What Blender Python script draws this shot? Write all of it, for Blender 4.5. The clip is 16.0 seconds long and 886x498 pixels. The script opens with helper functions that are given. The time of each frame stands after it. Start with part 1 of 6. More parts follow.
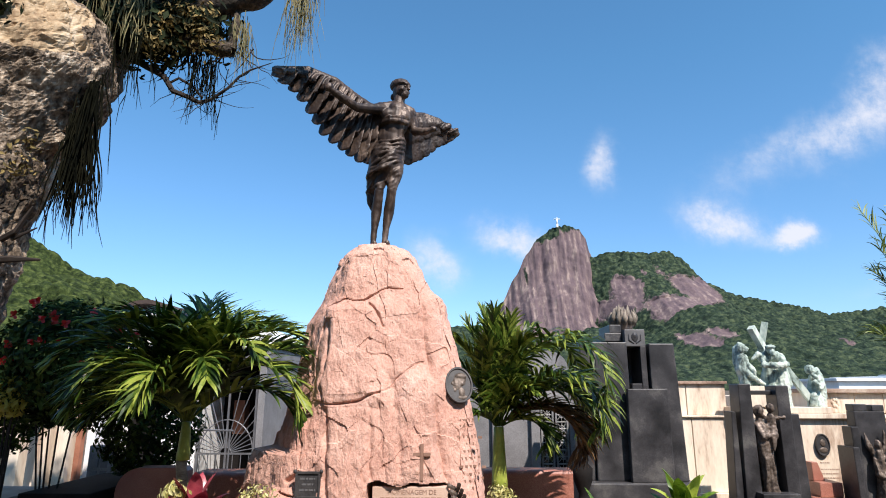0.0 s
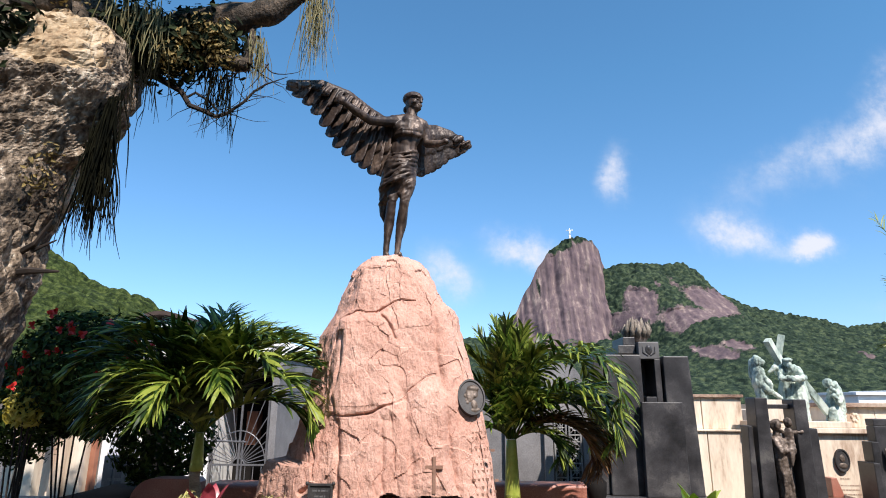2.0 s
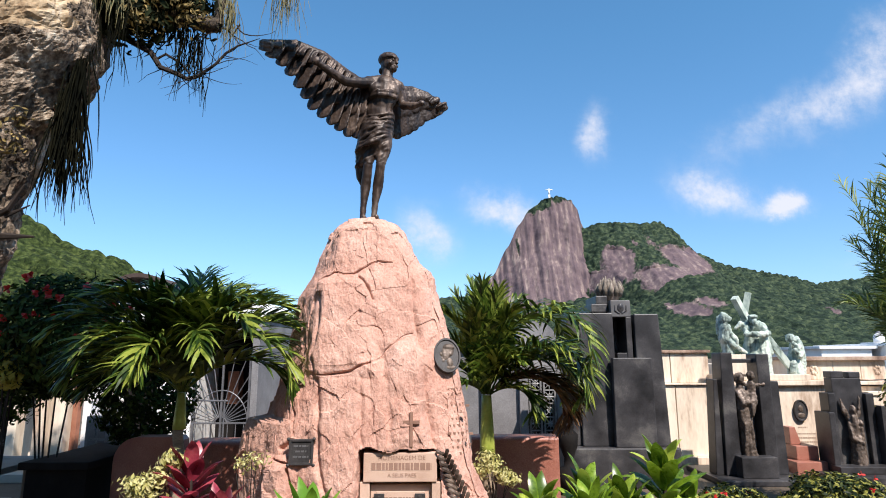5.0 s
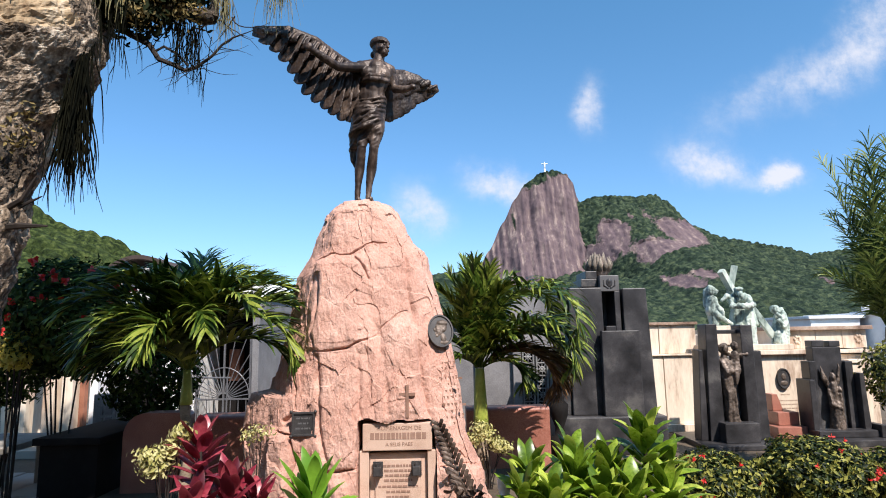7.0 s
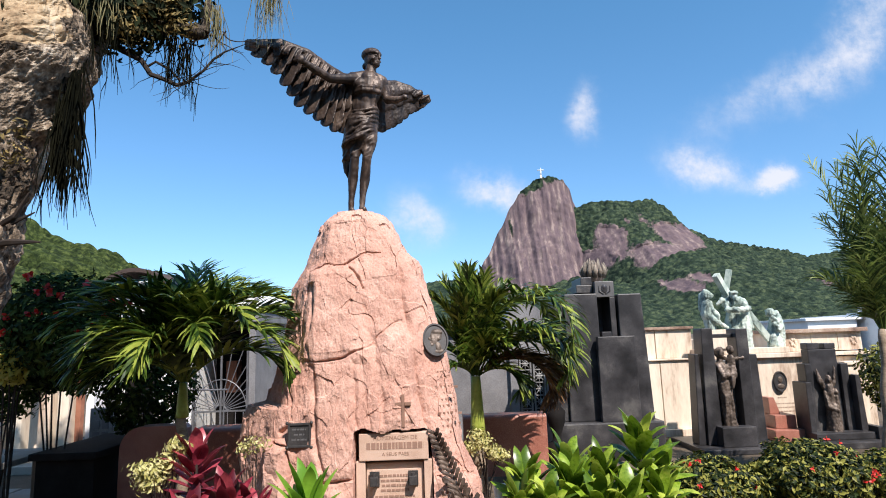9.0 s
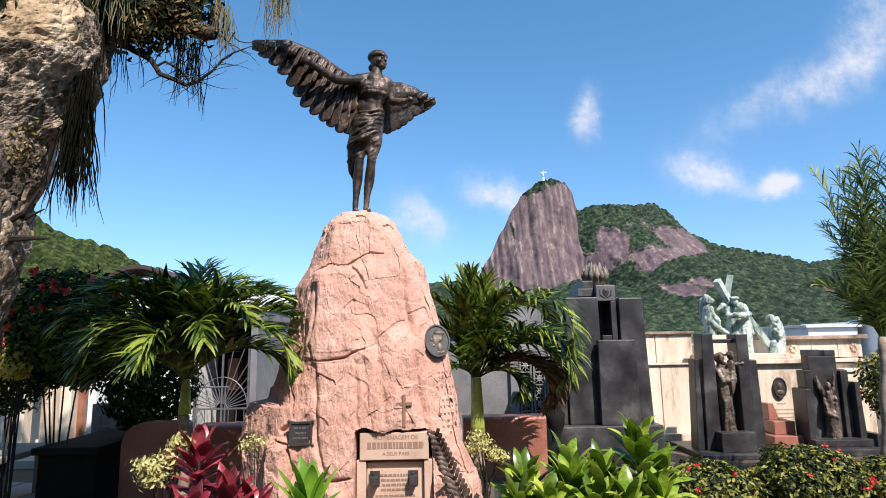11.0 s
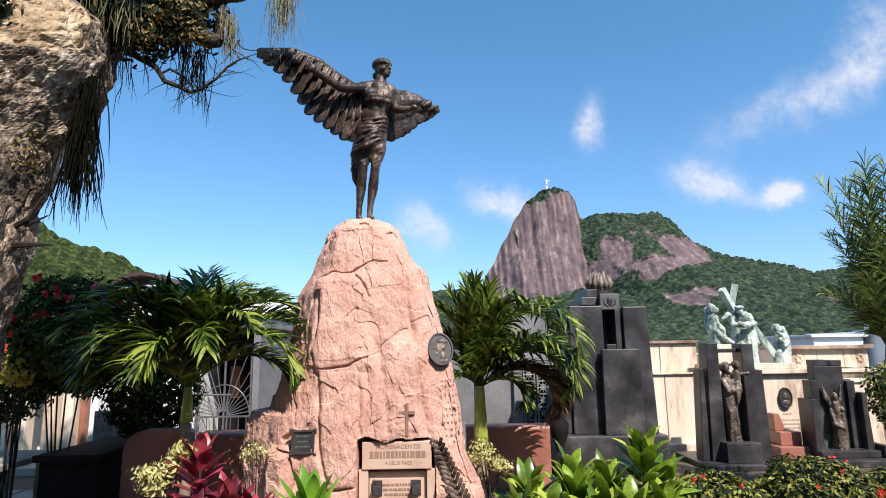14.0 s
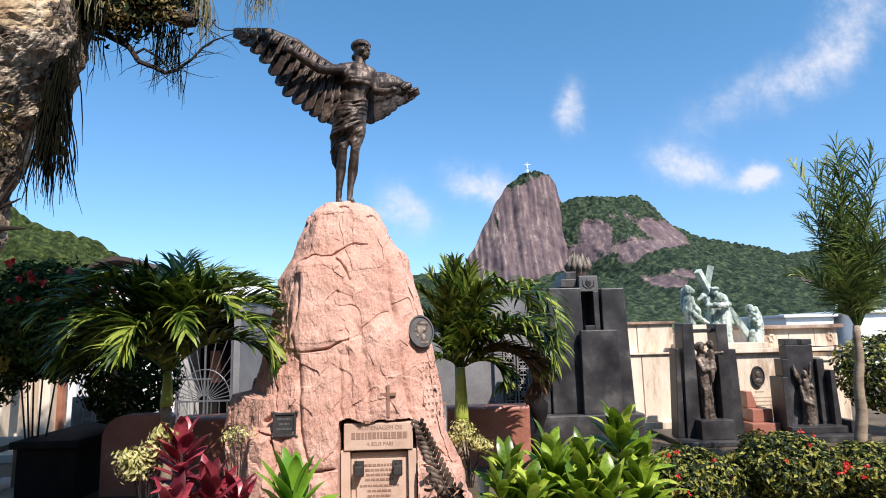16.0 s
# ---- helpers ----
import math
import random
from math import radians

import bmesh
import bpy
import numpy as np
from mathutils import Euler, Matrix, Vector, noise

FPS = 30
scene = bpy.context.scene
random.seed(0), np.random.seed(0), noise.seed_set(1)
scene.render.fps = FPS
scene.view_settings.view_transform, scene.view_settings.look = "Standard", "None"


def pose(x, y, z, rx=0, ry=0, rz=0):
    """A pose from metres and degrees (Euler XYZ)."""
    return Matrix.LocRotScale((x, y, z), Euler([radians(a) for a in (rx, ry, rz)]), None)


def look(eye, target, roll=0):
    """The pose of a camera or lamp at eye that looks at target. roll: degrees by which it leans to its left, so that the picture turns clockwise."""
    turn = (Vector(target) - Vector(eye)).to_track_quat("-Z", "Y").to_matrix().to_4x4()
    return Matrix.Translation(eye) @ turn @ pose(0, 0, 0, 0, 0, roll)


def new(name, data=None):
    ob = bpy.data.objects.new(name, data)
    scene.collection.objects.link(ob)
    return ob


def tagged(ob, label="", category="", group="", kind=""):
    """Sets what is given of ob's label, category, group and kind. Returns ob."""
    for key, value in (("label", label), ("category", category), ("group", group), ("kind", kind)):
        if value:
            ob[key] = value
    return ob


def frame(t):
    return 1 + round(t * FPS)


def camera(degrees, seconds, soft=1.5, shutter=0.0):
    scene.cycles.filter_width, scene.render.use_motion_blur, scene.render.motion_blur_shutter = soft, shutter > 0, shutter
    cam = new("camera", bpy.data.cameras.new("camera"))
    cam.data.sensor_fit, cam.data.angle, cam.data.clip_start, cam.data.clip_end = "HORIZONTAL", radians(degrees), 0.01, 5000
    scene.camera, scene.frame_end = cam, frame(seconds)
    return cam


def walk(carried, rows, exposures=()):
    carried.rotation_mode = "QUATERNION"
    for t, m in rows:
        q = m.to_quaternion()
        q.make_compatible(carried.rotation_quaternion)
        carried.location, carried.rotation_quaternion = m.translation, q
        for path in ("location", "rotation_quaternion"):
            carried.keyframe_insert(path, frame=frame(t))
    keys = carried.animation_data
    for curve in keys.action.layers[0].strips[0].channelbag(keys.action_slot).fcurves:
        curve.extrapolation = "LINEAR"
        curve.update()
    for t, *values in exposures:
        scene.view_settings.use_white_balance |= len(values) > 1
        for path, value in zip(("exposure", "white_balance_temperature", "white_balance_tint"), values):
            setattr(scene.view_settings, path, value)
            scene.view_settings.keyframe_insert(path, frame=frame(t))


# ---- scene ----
cam = camera(73.8, 16.0, soft=1.0)

PATH = [
    (0, (-0.153, 0.412, 1.712), (-0.177, 2.358, 2.174), 0.1),
    (0.5, (-0.148, 0.39, 1.712), (-0.183, 2.334, 2.184), 0.2),
    (1, (-0.152, 0.385, 1.714), (-0.2, 2.325, 2.197), 0.3),
    (1.5, (-0.151, 0.39, 1.711), (-0.208, 2.327, 2.204), 0.4),
    (2, (-0.155, 0.401, 1.714), (-0.22, 2.337, 2.213), 0.4),
    (2.5, (-0.16, 0.412, 1.716), (-0.223, 2.348, 2.215), 0.5),
    (3, (-0.147, 0.435, 1.704), (-0.186, 2.377, 2.177), 0.3),
    (3.5, (-0.141, 0.444, 1.702), (-0.16, 2.396, 2.137), 0.1),
    (4, (-0.149, 0.42, 1.707), (-0.151, 2.378, 2.114), -0.1),
    (6.5, (-0.057, 0.124, 1.719), (-0.053, 2.101, 2.023), -0.5),
    (7, (-0.08, 0.081, 1.72), (-0.065, 2.061, 2.005), -1.1),
    (7.5, (-0.032, 0.04, 1.729), (-0.009, 2.019, 2.018), -1.6),
    (8, (-0.019, -0.001, 1.737), (0.004, 1.974, 2.051), -2.0),
    (8.5, (-0.028, 0.0, 1.729), (-0.005, 1.975, 2.046), -2.0),
    (9, (-0.042, 0.053, 1.729), (-0.018, 2.029, 2.039), -2.0),
    (11.5, (-0.059, 0.008, 1.73), (-0.045, 1.983, 2.044), -0.9),
    (12, (-0.049, 0.034, 1.727), (-0.04, 2.011, 2.031), -0.8),
    (12.5, (-0.049, 0.054, 1.725), (-0.042, 2.03, 2.03), -1.0),
    (13, (-0.056, 0.028, 1.732), (-0.048, 2.003, 2.049), -1.1),
    (13.5, (-0.059, 0.026, 1.733), (-0.051, 1.998, 2.066), -1.0),
    (14, (-0.062, 0.032, 1.73), (-0.053, 2.003, 2.071), -0.9),
    (14.5, (-0.061, 0.036, 1.726), (-0.037, 2.009, 2.055), -1.0),
    (15, (-0.055, 0.023, 1.724), (-0.01, 1.997, 2.038), -1.1),
    (15.5, (-0.06, 0.02, 1.719), (0.002, 1.996, 2.018), -1.3),
    (16, (-0.055, 0.011, 1.718), (0.017, 1.989, 2.003), -1.4),
]
walk(cam, [(t, look(eye, target, roll)) for t, eye, target, roll in PATH])

# ---- world, sun, exposure ----
SUN_AZ, SUN_EL = radians(29), radians(50)      # behind the viewer, to the right
sun_dir = Vector((math.sin(SUN_AZ) * math.cos(SUN_EL), -math.cos(SUN_AZ) * math.cos(SUN_EL), math.sin(SUN_EL)))
sun_data = bpy.data.lights.new("sun", "SUN")
sun_data.energy, sun_data.angle, sun_data.color = 5.4, radians(0.55), (1.0, 0.905, 0.835)
sun = new("sun", sun_data)
sun.matrix_world = look(sun_dir * 50, (0, 0, 0))


def make_world():
    w = bpy.data.worlds.new("sky")
    w.use_nodes = True
    nt = w.node_tree
    nt.nodes.clear()
    N, L = nt.nodes.new, nt.links.new

    def math_node(op, a, b=None, c=None):
        n = N("ShaderNodeMath")
        n.operation = op
        for i, v in enumerate((a, b, c)):
            if v is None:
                continue
            if isinstance(v, (int, float)):
                n.inputs[i].default_value = v
            else:
                L(v, n.inputs[i])
        return n.outputs[0]

    out, bg, sky = N("ShaderNodeOutputWorld"), N("ShaderNodeBackground"), N("ShaderNodeTexSky")
    sky.sky_type, sky.sun_disc = "NISHITA", False
    sky.sun_elevation, sky.sun_rotation = SUN_EL, math.pi - SUN_AZ
    sky.air_density, sky.dust_density, sky.ozone_density = 1.0, 0.6, 2.2
    tc, sep = N("ShaderNodeTexCoord"), N("ShaderNodeSeparateXYZ")
    L(tc.outputs["Generated"], sep.inputs[0])
    yy = math_node("MAXIMUM", sep.outputs[1], 0.05)
    u, v = math_node("DIVIDE", sep.outputs[0], yy), math_node("DIVIDE", sep.outputs[2], yy)
    comb = N("ShaderNodeCombineXYZ")
    L(u, comb.inputs[0]), L(v, comb.inputs[1])

    def noise_of(scale, detail, rough, seed):
        n = N("ShaderNodeTexNoise")
        n.noise_dimensions = "4D"
        n.inputs["W"].default_value = seed
        n.inputs["Scale"].default_value, n.inputs["Detail"].default_value, n.inputs["Roughness"].default_value = scale, detail, rough
        L(comb.outputs[0], n.inputs["Vector"])
        return n.outputs["Fac"]

    wx = math_node("MULTIPLY", math_node("SUBTRACT", noise_of(9, 6, 0.6, 1.0), 0.5), 0.10)
    wy = math_node("MULTIPLY", math_node("SUBTRACT", noise_of(9, 6, 0.6, 5.0), 0.5), 0.09)
    uw, vw = math_node("ADD", u, wx), math_node("ADD", v, wy)
    # drifting fair-weather clouds: direction, half sizes, density, lean
    clouds = [(0.600, 0.262, 0.034, 0.019, 1.5, 0.0), (0.475, 0.282, 0.060, 0.036, 0.95, -0.1), (0.62, 0.425, 0.16, 0.046, 0.50, 0.36),
              (0.80, 0.55, 0.11, 0.075, 0.62, 0.9), (0.274, 0.395, 0.028, 0.042, 0.85, 0.2), (0.112, 0.256, 0.050, 0.032, 1.0, -0.3),
              (-0.028, 0.212, 0.048, 0.044, 0.85, -0.3), (0.79, 0.165, 0.12, 0.02, 0.3, 0.0), (-1.3, 0.7, 0.3, 0.12, 0.7, 0.2), (1.5, 0.5, 0.4, 0.1, 0.7, 0.2)]
    total = None
    for cu, cv, su, sv, amp, lean in clouds:
        a, b = math_node("SUBTRACT", uw, cu), math_node("SUBTRACT", vw, cv)
        b = math_node("SUBTRACT", b, math_node("MULTIPLY", a, lean))
        q = math_node("ADD", math_node("POWER", math_node("ABSOLUTE", math_node("DIVIDE", a, su)), 2.0), math_node("POWER", math_node("ABSOLUTE", math_node("DIVIDE", b, sv)), 2.0))
        g = math_node("MULTIPLY", math_node("EXPONENT", math_node("MULTIPLY", q, -0.8)), amp)
        total = g if total is None else math_node("ADD", total, g)
    body = math_node("MULTIPLY", total, math_node("ADD", math_node("MULTIPLY", noise_of(15, 9, 0.66, 9.0), 3.0), -0.62))
    mask = N("ShaderNodeMapRange")
    mask.interpolation_type = "SMOOTHSTEP"
    mask.inputs["From Min"].default_value, mask.inputs["From Max"].default_value, mask.inputs["To Max"].default_value = 0.05, 1.15, 0.9
    L(body, mask.inputs["Value"])
    haze = N("ShaderNodeMixRGB")
    haze.blend_type = "MULTIPLY"
    haze.inputs["Fac"].default_value = 1.0
    height = N("ShaderNodeMapRange")
    height.inputs["From Min"].default_value, height.inputs["From Max"].default_value = 0.05, 0.5
    tint = N("ShaderNodeMixRGB")
    tint.inputs["Color1"].default_value, tint.inputs["Color2"].default_value = SKY_TINT_LOW, SKY_TINT
    L(sep.outputs[2], height.inputs["Value"]), L(height.outputs[0], tint.inputs["Fac"]), L(tint.outputs[0], haze.inputs["Color2"])
    L(sky.outputs[0], haze.inputs["Color1"])
    mix = N("ShaderNodeMixRGB")
    mix.inputs["Color2"].default_value = CLOUD
    L(mask.outputs[0], mix.inputs["Fac"]), L(haze.outputs[0], mix.inputs["Color1"]), L(mix.outputs[0], bg.inputs["Color"])
    bg.inputs["Strength"].default_value = SKY
    L(bg.outputs[0], out.inputs["Surface"])
    scene.world = w


SKY, SKY_TINT, CLOUD = 0.14, (0.56, 0.94, 1.07, 1), (4.6, 4.65, 5.15, 1)
SKY_TINT_LOW = (0.65, 0.80, 1.0, 1)
make_world()
scene.view_settings.exposure = 0.5


# ---- materials ----
def mat(name, colors, scale=4.0, fine=40.0, rough=0.8, bump=0.3, metallic=0.0, fine_mix=0.35, stretch=(1, 1, 1), bump_dist=0.01, island=0.0, random_ob=0.0, rough_var=0.15, translucent=0.0, spec=0.5):
    m = bpy.data.materials.new(name)
    m.use_nodes = True
    nt = m.node_tree
    N, L = nt.nodes.new, nt.links.new
    bsdf = nt.nodes["Principled BSDF"]
    tc, mp = N("ShaderNodeTexCoord"), N("ShaderNodeMapping")
    mp.inputs["Scale"].default_value = stretch
    L(tc.outputs["Object"], mp.inputs[0])
    big, small = N("ShaderNodeTexNoise"), N("ShaderNodeTexNoise")
    for n, s, d in ((big, scale, 5), (small, fine, 6)):
        n.inputs["Scale"].default_value, n.inputs["Detail"].default_value, n.inputs["Roughness"].default_value = s, d, 0.62
        L(mp.outputs[0], n.inputs["Vector"])
    mixf = N("ShaderNodeMix")
    mixf.inputs[0].default_value = fine_mix
    L(big.outputs["Fac"], mixf.inputs[2]), L(small.outputs["Fac"], mixf.inputs[3])
    fac = mixf.outputs[0]
    if island or random_ob:
        src = N("ShaderNodeNewGeometry").outputs["Random Per Island"] if island else N("ShaderNodeObjectInfo").outputs["Random"]
        add = N("ShaderNodeMath")
        add.operation = "MULTIPLY_ADD"
        add.inputs[1].default_value = island or random_ob
        sub = N("ShaderNodeMath")
        sub.operation = "SUBTRACT"
        sub.inputs[1].default_value = (island or random_ob) / 2
        L(src, add.inputs[0]), L(fac, add.inputs[2]), L(add.outputs[0], sub.inputs[0])
        fac = sub.outputs[0]
    ramp = N("ShaderNodeValToRGB")
    while len(ramp.color_ramp.elements) < len(colors):
        ramp.color_ramp.elements.new(0.5)
    for i, c in enumerate(colors):
        e = ramp.color_ramp.elements[i]
        e.position = 0.36 + 0.28 * i / max(1, len(colors) - 1)
        e.color = (*c, 1)
    L(fac, ramp.inputs[0]), L(ramp.outputs[0], bsdf.inputs["Base Color"])
    mr = N("ShaderNodeMapRange")
    mr.inputs["To Min"].default_value, mr.inputs["To Max"].default_value = max(0.02, rough - rough_var), min(1, rough + rough_var)
    L(small.outputs["Fac"], mr.inputs["Value"]), L(mr.outputs[0], bsdf.inputs["Roughness"])
    bsdf.inputs["Metallic"].default_value = metallic
    bsdf.inputs["Specular IOR Level"].default_value = spec
    if bump:
        b = N("ShaderNodeBump")
        b.inputs["Strength"].default_value, b.inputs["Distance"].default_value = bump, bump_dist
        L(mixf.outputs[0], b.inputs["Height"]), L(b.outputs[0], bsdf.inputs["Normal"])
    if translucent:
        tr, mx = N("ShaderNodeBsdfTranslucent"), N("ShaderNodeMixShader")
        L(ramp.outputs[0], tr.inputs["Color"])
        mx.inputs[0].default_value = translucent
        L(bsdf.outputs[0], mx.inputs[1]), L(tr.outputs[0], mx.inputs[2])
        L(mx.outputs[0], nt.nodes["Material Output"].inputs["Surface"])
    return m


PINK = mat("pink_granite", [(0.39, 0.195, 0.145), (0.50, 0.280, 0.215), (0.56, 0.335, 0.265), (0.64, 0.41, 0.335)], 1.7, 42, 0.9, 1.0, fine_mix=0.45, bump_dist=0.02)
PINK_WALL = mat("polished_pink_granite", [(0.24, 0.085, 0.06), (0.34, 0.14, 0.10), (0.44, 0.21, 0.155)], 3, 90, 0.4, 0.1, fine_mix=0.6)
SLAB = mat("carved_slab_stone", [(0.42, 0.27, 0.20), (0.56, 0.39, 0.30), (0.62, 0.45, 0.36)], 3, 120, 0.7, 0.15, fine_mix=0.5)
CARVED = mat("carved_recess", [(0.22, 0.12, 0.085), (0.31, 0.18, 0.13)], 6, 80, 0.9, 0.2)
BRONZE = mat("weathered_bronze", [(0.014, 0.009, 0.007), (0.055, 0.036, 0.027), (0.22, 0.16, 0.125)], 2.2, 18, 0.5, 0.25, metallic=0.25, fine_mix=0.3, stretch=(1, 1, 0.35))
DARK_BRONZE = mat("dark_bronze_plaque", [(0.02, 0.019, 0.02), (0.065, 0.06, 0.06)], 8, 60, 0.6, 0.3, metallic=0.2)
RELIEF = mat("bronze_relief", [(0.03, 0.022, 0.017), (0.12, 0.09, 0.07), (0.28, 0.22, 0.185)], 6, 40, 0.55, 0.4, metallic=0.3)
VERDIGRIS = mat("verdigris_bronze", [(0.02, 0.028, 0.025), (0.28, 0.35, 0.31), (0.52, 0.58, 0.51), (0.64, 0.68, 0.61)], 4, 18, 0.7, 0.4, metallic=0.1, fine_mix=0.35, stretch=(1, 1, 0.4))
BLACK_STONE = mat("black_granite", [(0.010, 0.010, 0.011), (0.026, 0.025, 0.027), (0.048, 0.046, 0.049), (0.11, 0.105, 0.10)], 2.4, 110, 0.4, 0.05, fine_mix=0.3, rough_var=0.12)
GREY_STONE = mat("grey_granite", [(0.09, 0.088, 0.09), (0.15, 0.147, 0.15)], 3, 120, 0.45, 0.08)
CREAM = mat("cream_render", [(0.40, 0.28, 0.20), (0.66, 0.54, 0.42), (0.76, 0.66, 0.53), (0.80, 0.71, 0.58)], 2.4, 30, 0.85, 0.15, fine_mix=0.25, stretch=(1, 1, 0.22))
CAPSTONE = mat("stained_capstone", [(0.12, 0.07, 0.05), (0.34, 0.23, 0.17), (0.5, 0.4, 0.31)], 3, 40, 0.9, 0.3)
WHITE = mat("white_paint", [(0.62, 0.62, 0.62), (0.80, 0.80, 0.79), (0.84, 0.84, 0.83)], 1.5, 30, 0.7, 0.1, fine_mix=0.3)
GREY_WALL = mat("grey_marble_wall", [(0.11, 0.108, 0.112), (0.19, 0.185, 0.19), (0.27, 0.265, 0.27)], 1.6, 40, 0.5, 0.08)
ROOF = mat("dark_roof_tiles", [(0.035, 0.024, 0.02), (0.075, 0.05, 0.042)], 4, 30, 0.85, 0.4)
IRON = mat("painted_iron", [(0.10, 0.10, 0.11), (0.2, 0.2, 0.21)], 6, 60, 0.5, 0.1, metallic=0.4)
LATTICE = mat("pale_metal_lattice", [(0.2, 0.2, 0.2), (0.34, 0.34, 0.335)], 6, 60, 0.5, 0.1, metallic=0.3)
# Paints the shade inside openings and over the box tomb; also black stone.
DARK = mat("shade_and_black_stone", [(0.007, 0.006, 0.006), (0.018, 0.016, 0.015)], 3, 30, 0.85, 0.1, spec=0.15)
BRICK = mat("red_brick", [(0.24, 0.09, 0.05), (0.36, 0.15, 0.09)], 6, 60, 0.85, 0.2, random_ob=0.2)
SOIL = mat("leaf_littered_soil", [(0.035, 0.025, 0.016), (0.09, 0.065, 0.042), (0.15, 0.12, 0.08)], 0.8, 30, 0.95, 0.6, bump_dist=0.03)
PAVE = mat("worn_paving", [(0.24, 0.215, 0.185), (0.40, 0.365, 0.32)], 2, 60, 0.85, 0.2, random_ob=0.25)
BARK = mat("flaky_grey_bark", [(0.012, 0.009, 0.006), (0.09, 0.064, 0.042), (0.33, 0.255, 0.185), (0.68, 0.59, 0.47)], 3.6, 34, 0.95, 1.0, fine_mix=0.5, stretch=(1, 1, 0.65), bump_dist=0.05)
BARK_BARE_LIT = mat("sunlit_bare_wood", [(0.22, 0.14, 0.075), (0.42, 0.31, 0.19), (0.58, 0.49, 0.37)], 6, 40, 0.9, 0.8, stretch=(1, 1, 0.4), bump_dist=0.03)
# Mossy bark, darkened to carry the crown's shade over the limbs.
LIMB_BARK = mat("shaded_mossy_bark", [(0.012, 0.010, 0.007), (0.05, 0.038, 0.026), (0.17, 0.125, 0.09)], 7, 40, 0.95, 1.0, fine_mix=0.5, bump_dist=0.04)
TWIG = mat("dark_twig", [(0.009, 0.006, 0.005), (0.034, 0.023, 0.017)], 8, 60, 0.9, 0.3)
# Near-black: the shade on the strands is put into their colour.
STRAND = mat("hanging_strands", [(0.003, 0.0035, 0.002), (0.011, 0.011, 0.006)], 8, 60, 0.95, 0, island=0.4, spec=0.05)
STRAND_DRY = mat("dry_hanging_strands", [(0.16, 0.14, 0.06), (0.34, 0.31, 0.16)], 8, 60, 0.8, 0, island=0.5, translucent=0.3)
LICHEN = mat("lichen_tufts", [(0.10, 0.075, 0.022), (0.34, 0.25, 0.09)], 8, 60, 0.9, 0, island=0.5, translucent=0.2)
PALM_LEAF = mat("palm_leaf", [(0.016, 0.036, 0.005), (0.062, 0.108, 0.012), (0.27, 0.32, 0.055)], 3, 20, 0.36, 0, island=0.35, translucent=0.16, spec=0.35)
PALM_DRY = mat("dry_palm_leaf", [(0.09, 0.04, 0.018), (0.27, 0.15, 0.055)], 3, 20, 0.6, 0, island=0.4, translucent=0.25)
FEATHER_LEAF = mat("fine_palm_leaf", [(0.03, 0.06, 0.015), (0.12, 0.17, 0.035), (0.24, 0.29, 0.075)], 3, 20, 0.45, 0, island=0.4, translucent=0.3)
CROWNSHAFT = mat("green_crownshaft", [(0.22, 0.27, 0.04), (0.42, 0.46, 0.09)], 4, 30, 0.4, 0.1)
PALM_TRUNK = mat("ringed_palm_trunk", [(0.17, 0.125, 0.085), (0.36, 0.28, 0.20)], 5, 40, 0.9, 0.4, stretch=(1, 1, 3))
BROAD = mat("glossy_green_leaf", [(0.07, 0.13, 0.010), (0.20, 0.31, 0.022), (0.44, 0.52, 0.08)], 4, 25, 0.3, 0, random_ob=0.35, translucent=0.25)
BROAD_LIME = mat("lime_green_leaf", [(0.12, 0.26, 0.02), (0.24, 0.44, 0.045)], 4, 25, 0.35, 0, random_ob=0.35, translucent=0.3)
RED_LEAF = mat("burgundy_leaf", [(0.09, 0.010, 0.018), (0.26, 0.028, 0.05), (0.44, 0.08, 0.10)], 4, 25, 0.35, 0, random_ob=0.4, translucent=0.25)
CREAM_FLOWER = mat("cream_blossom", [(0.34, 0.32, 0.09), (0.62, 0.58, 0.28)], 6, 40, 0.7, 0, island=0.4, translucent=0.2)
HEDGE_LEAF = mat("hedge_leaf", [(0.008, 0.018, 0.004), (0.038, 0.060, 0.009), (0.30, 0.29, 0.06)], 6, 40, 0.55, 0, island=0.6, spec=0.3, translucent=0.2)
BUSH_LEAF = mat("bush_leaf", [(0.010, 0.022, 0.005), (0.030, 0.060, 0.010), (0.07, 0.10, 0.02)], 4, 40, 0.6, 0, island=0.5, translucent=0.12, spec=0.12)
# Near-black leaf: the shade under the crown is put into its colour.
EPIPHYTE_SHADE = mat("shaded_epiphyte_leaf", [(0.006, 0.010, 0.004), (0.018, 0.027, 0.009)], 4, 40, 0.8, 0, island=0.5, spec=0.15)
YELLOW_LEAF = mat("yellow_leaf", [(0.34, 0.28, 0.03), (0.52, 0.44, 0.08)], 4, 40, 0.5, 0, island=0.5, translucent=0.3)
RED_FLOWER = mat("red_flower", [(0.55, 0.02, 0.015), (0.75, 0.05, 0.04)], 6, 40, 0.5, 0, island=0.3, translucent=0.25)
LETTER = mat("engraved_letters", [(0.24, 0.14, 0.10), (0.33, 0.20, 0.15)], 6, 60, 0.9, 0)


# ---- mesh helpers ----
def finish(name, bm, material, parent=None, label="", smooth=False):
    me = bpy.data.meshes.new(name)
    bm.normal_update()
    bm.to_mesh(me)
    bm.free()
    if smooth:
        me.shade_smooth()
    for m in (material if isinstance(material, (list, tuple)) else [material]):
        me.materials.append(m)
    ob = new(name, me)
    if parent:
        ob.parent = parent
    if label:
        tagged(ob, label)
    return ob


def part(name, bm, material, parent, label="", smooth=False):
    return finish(name, bm, material, parent, label, smooth)


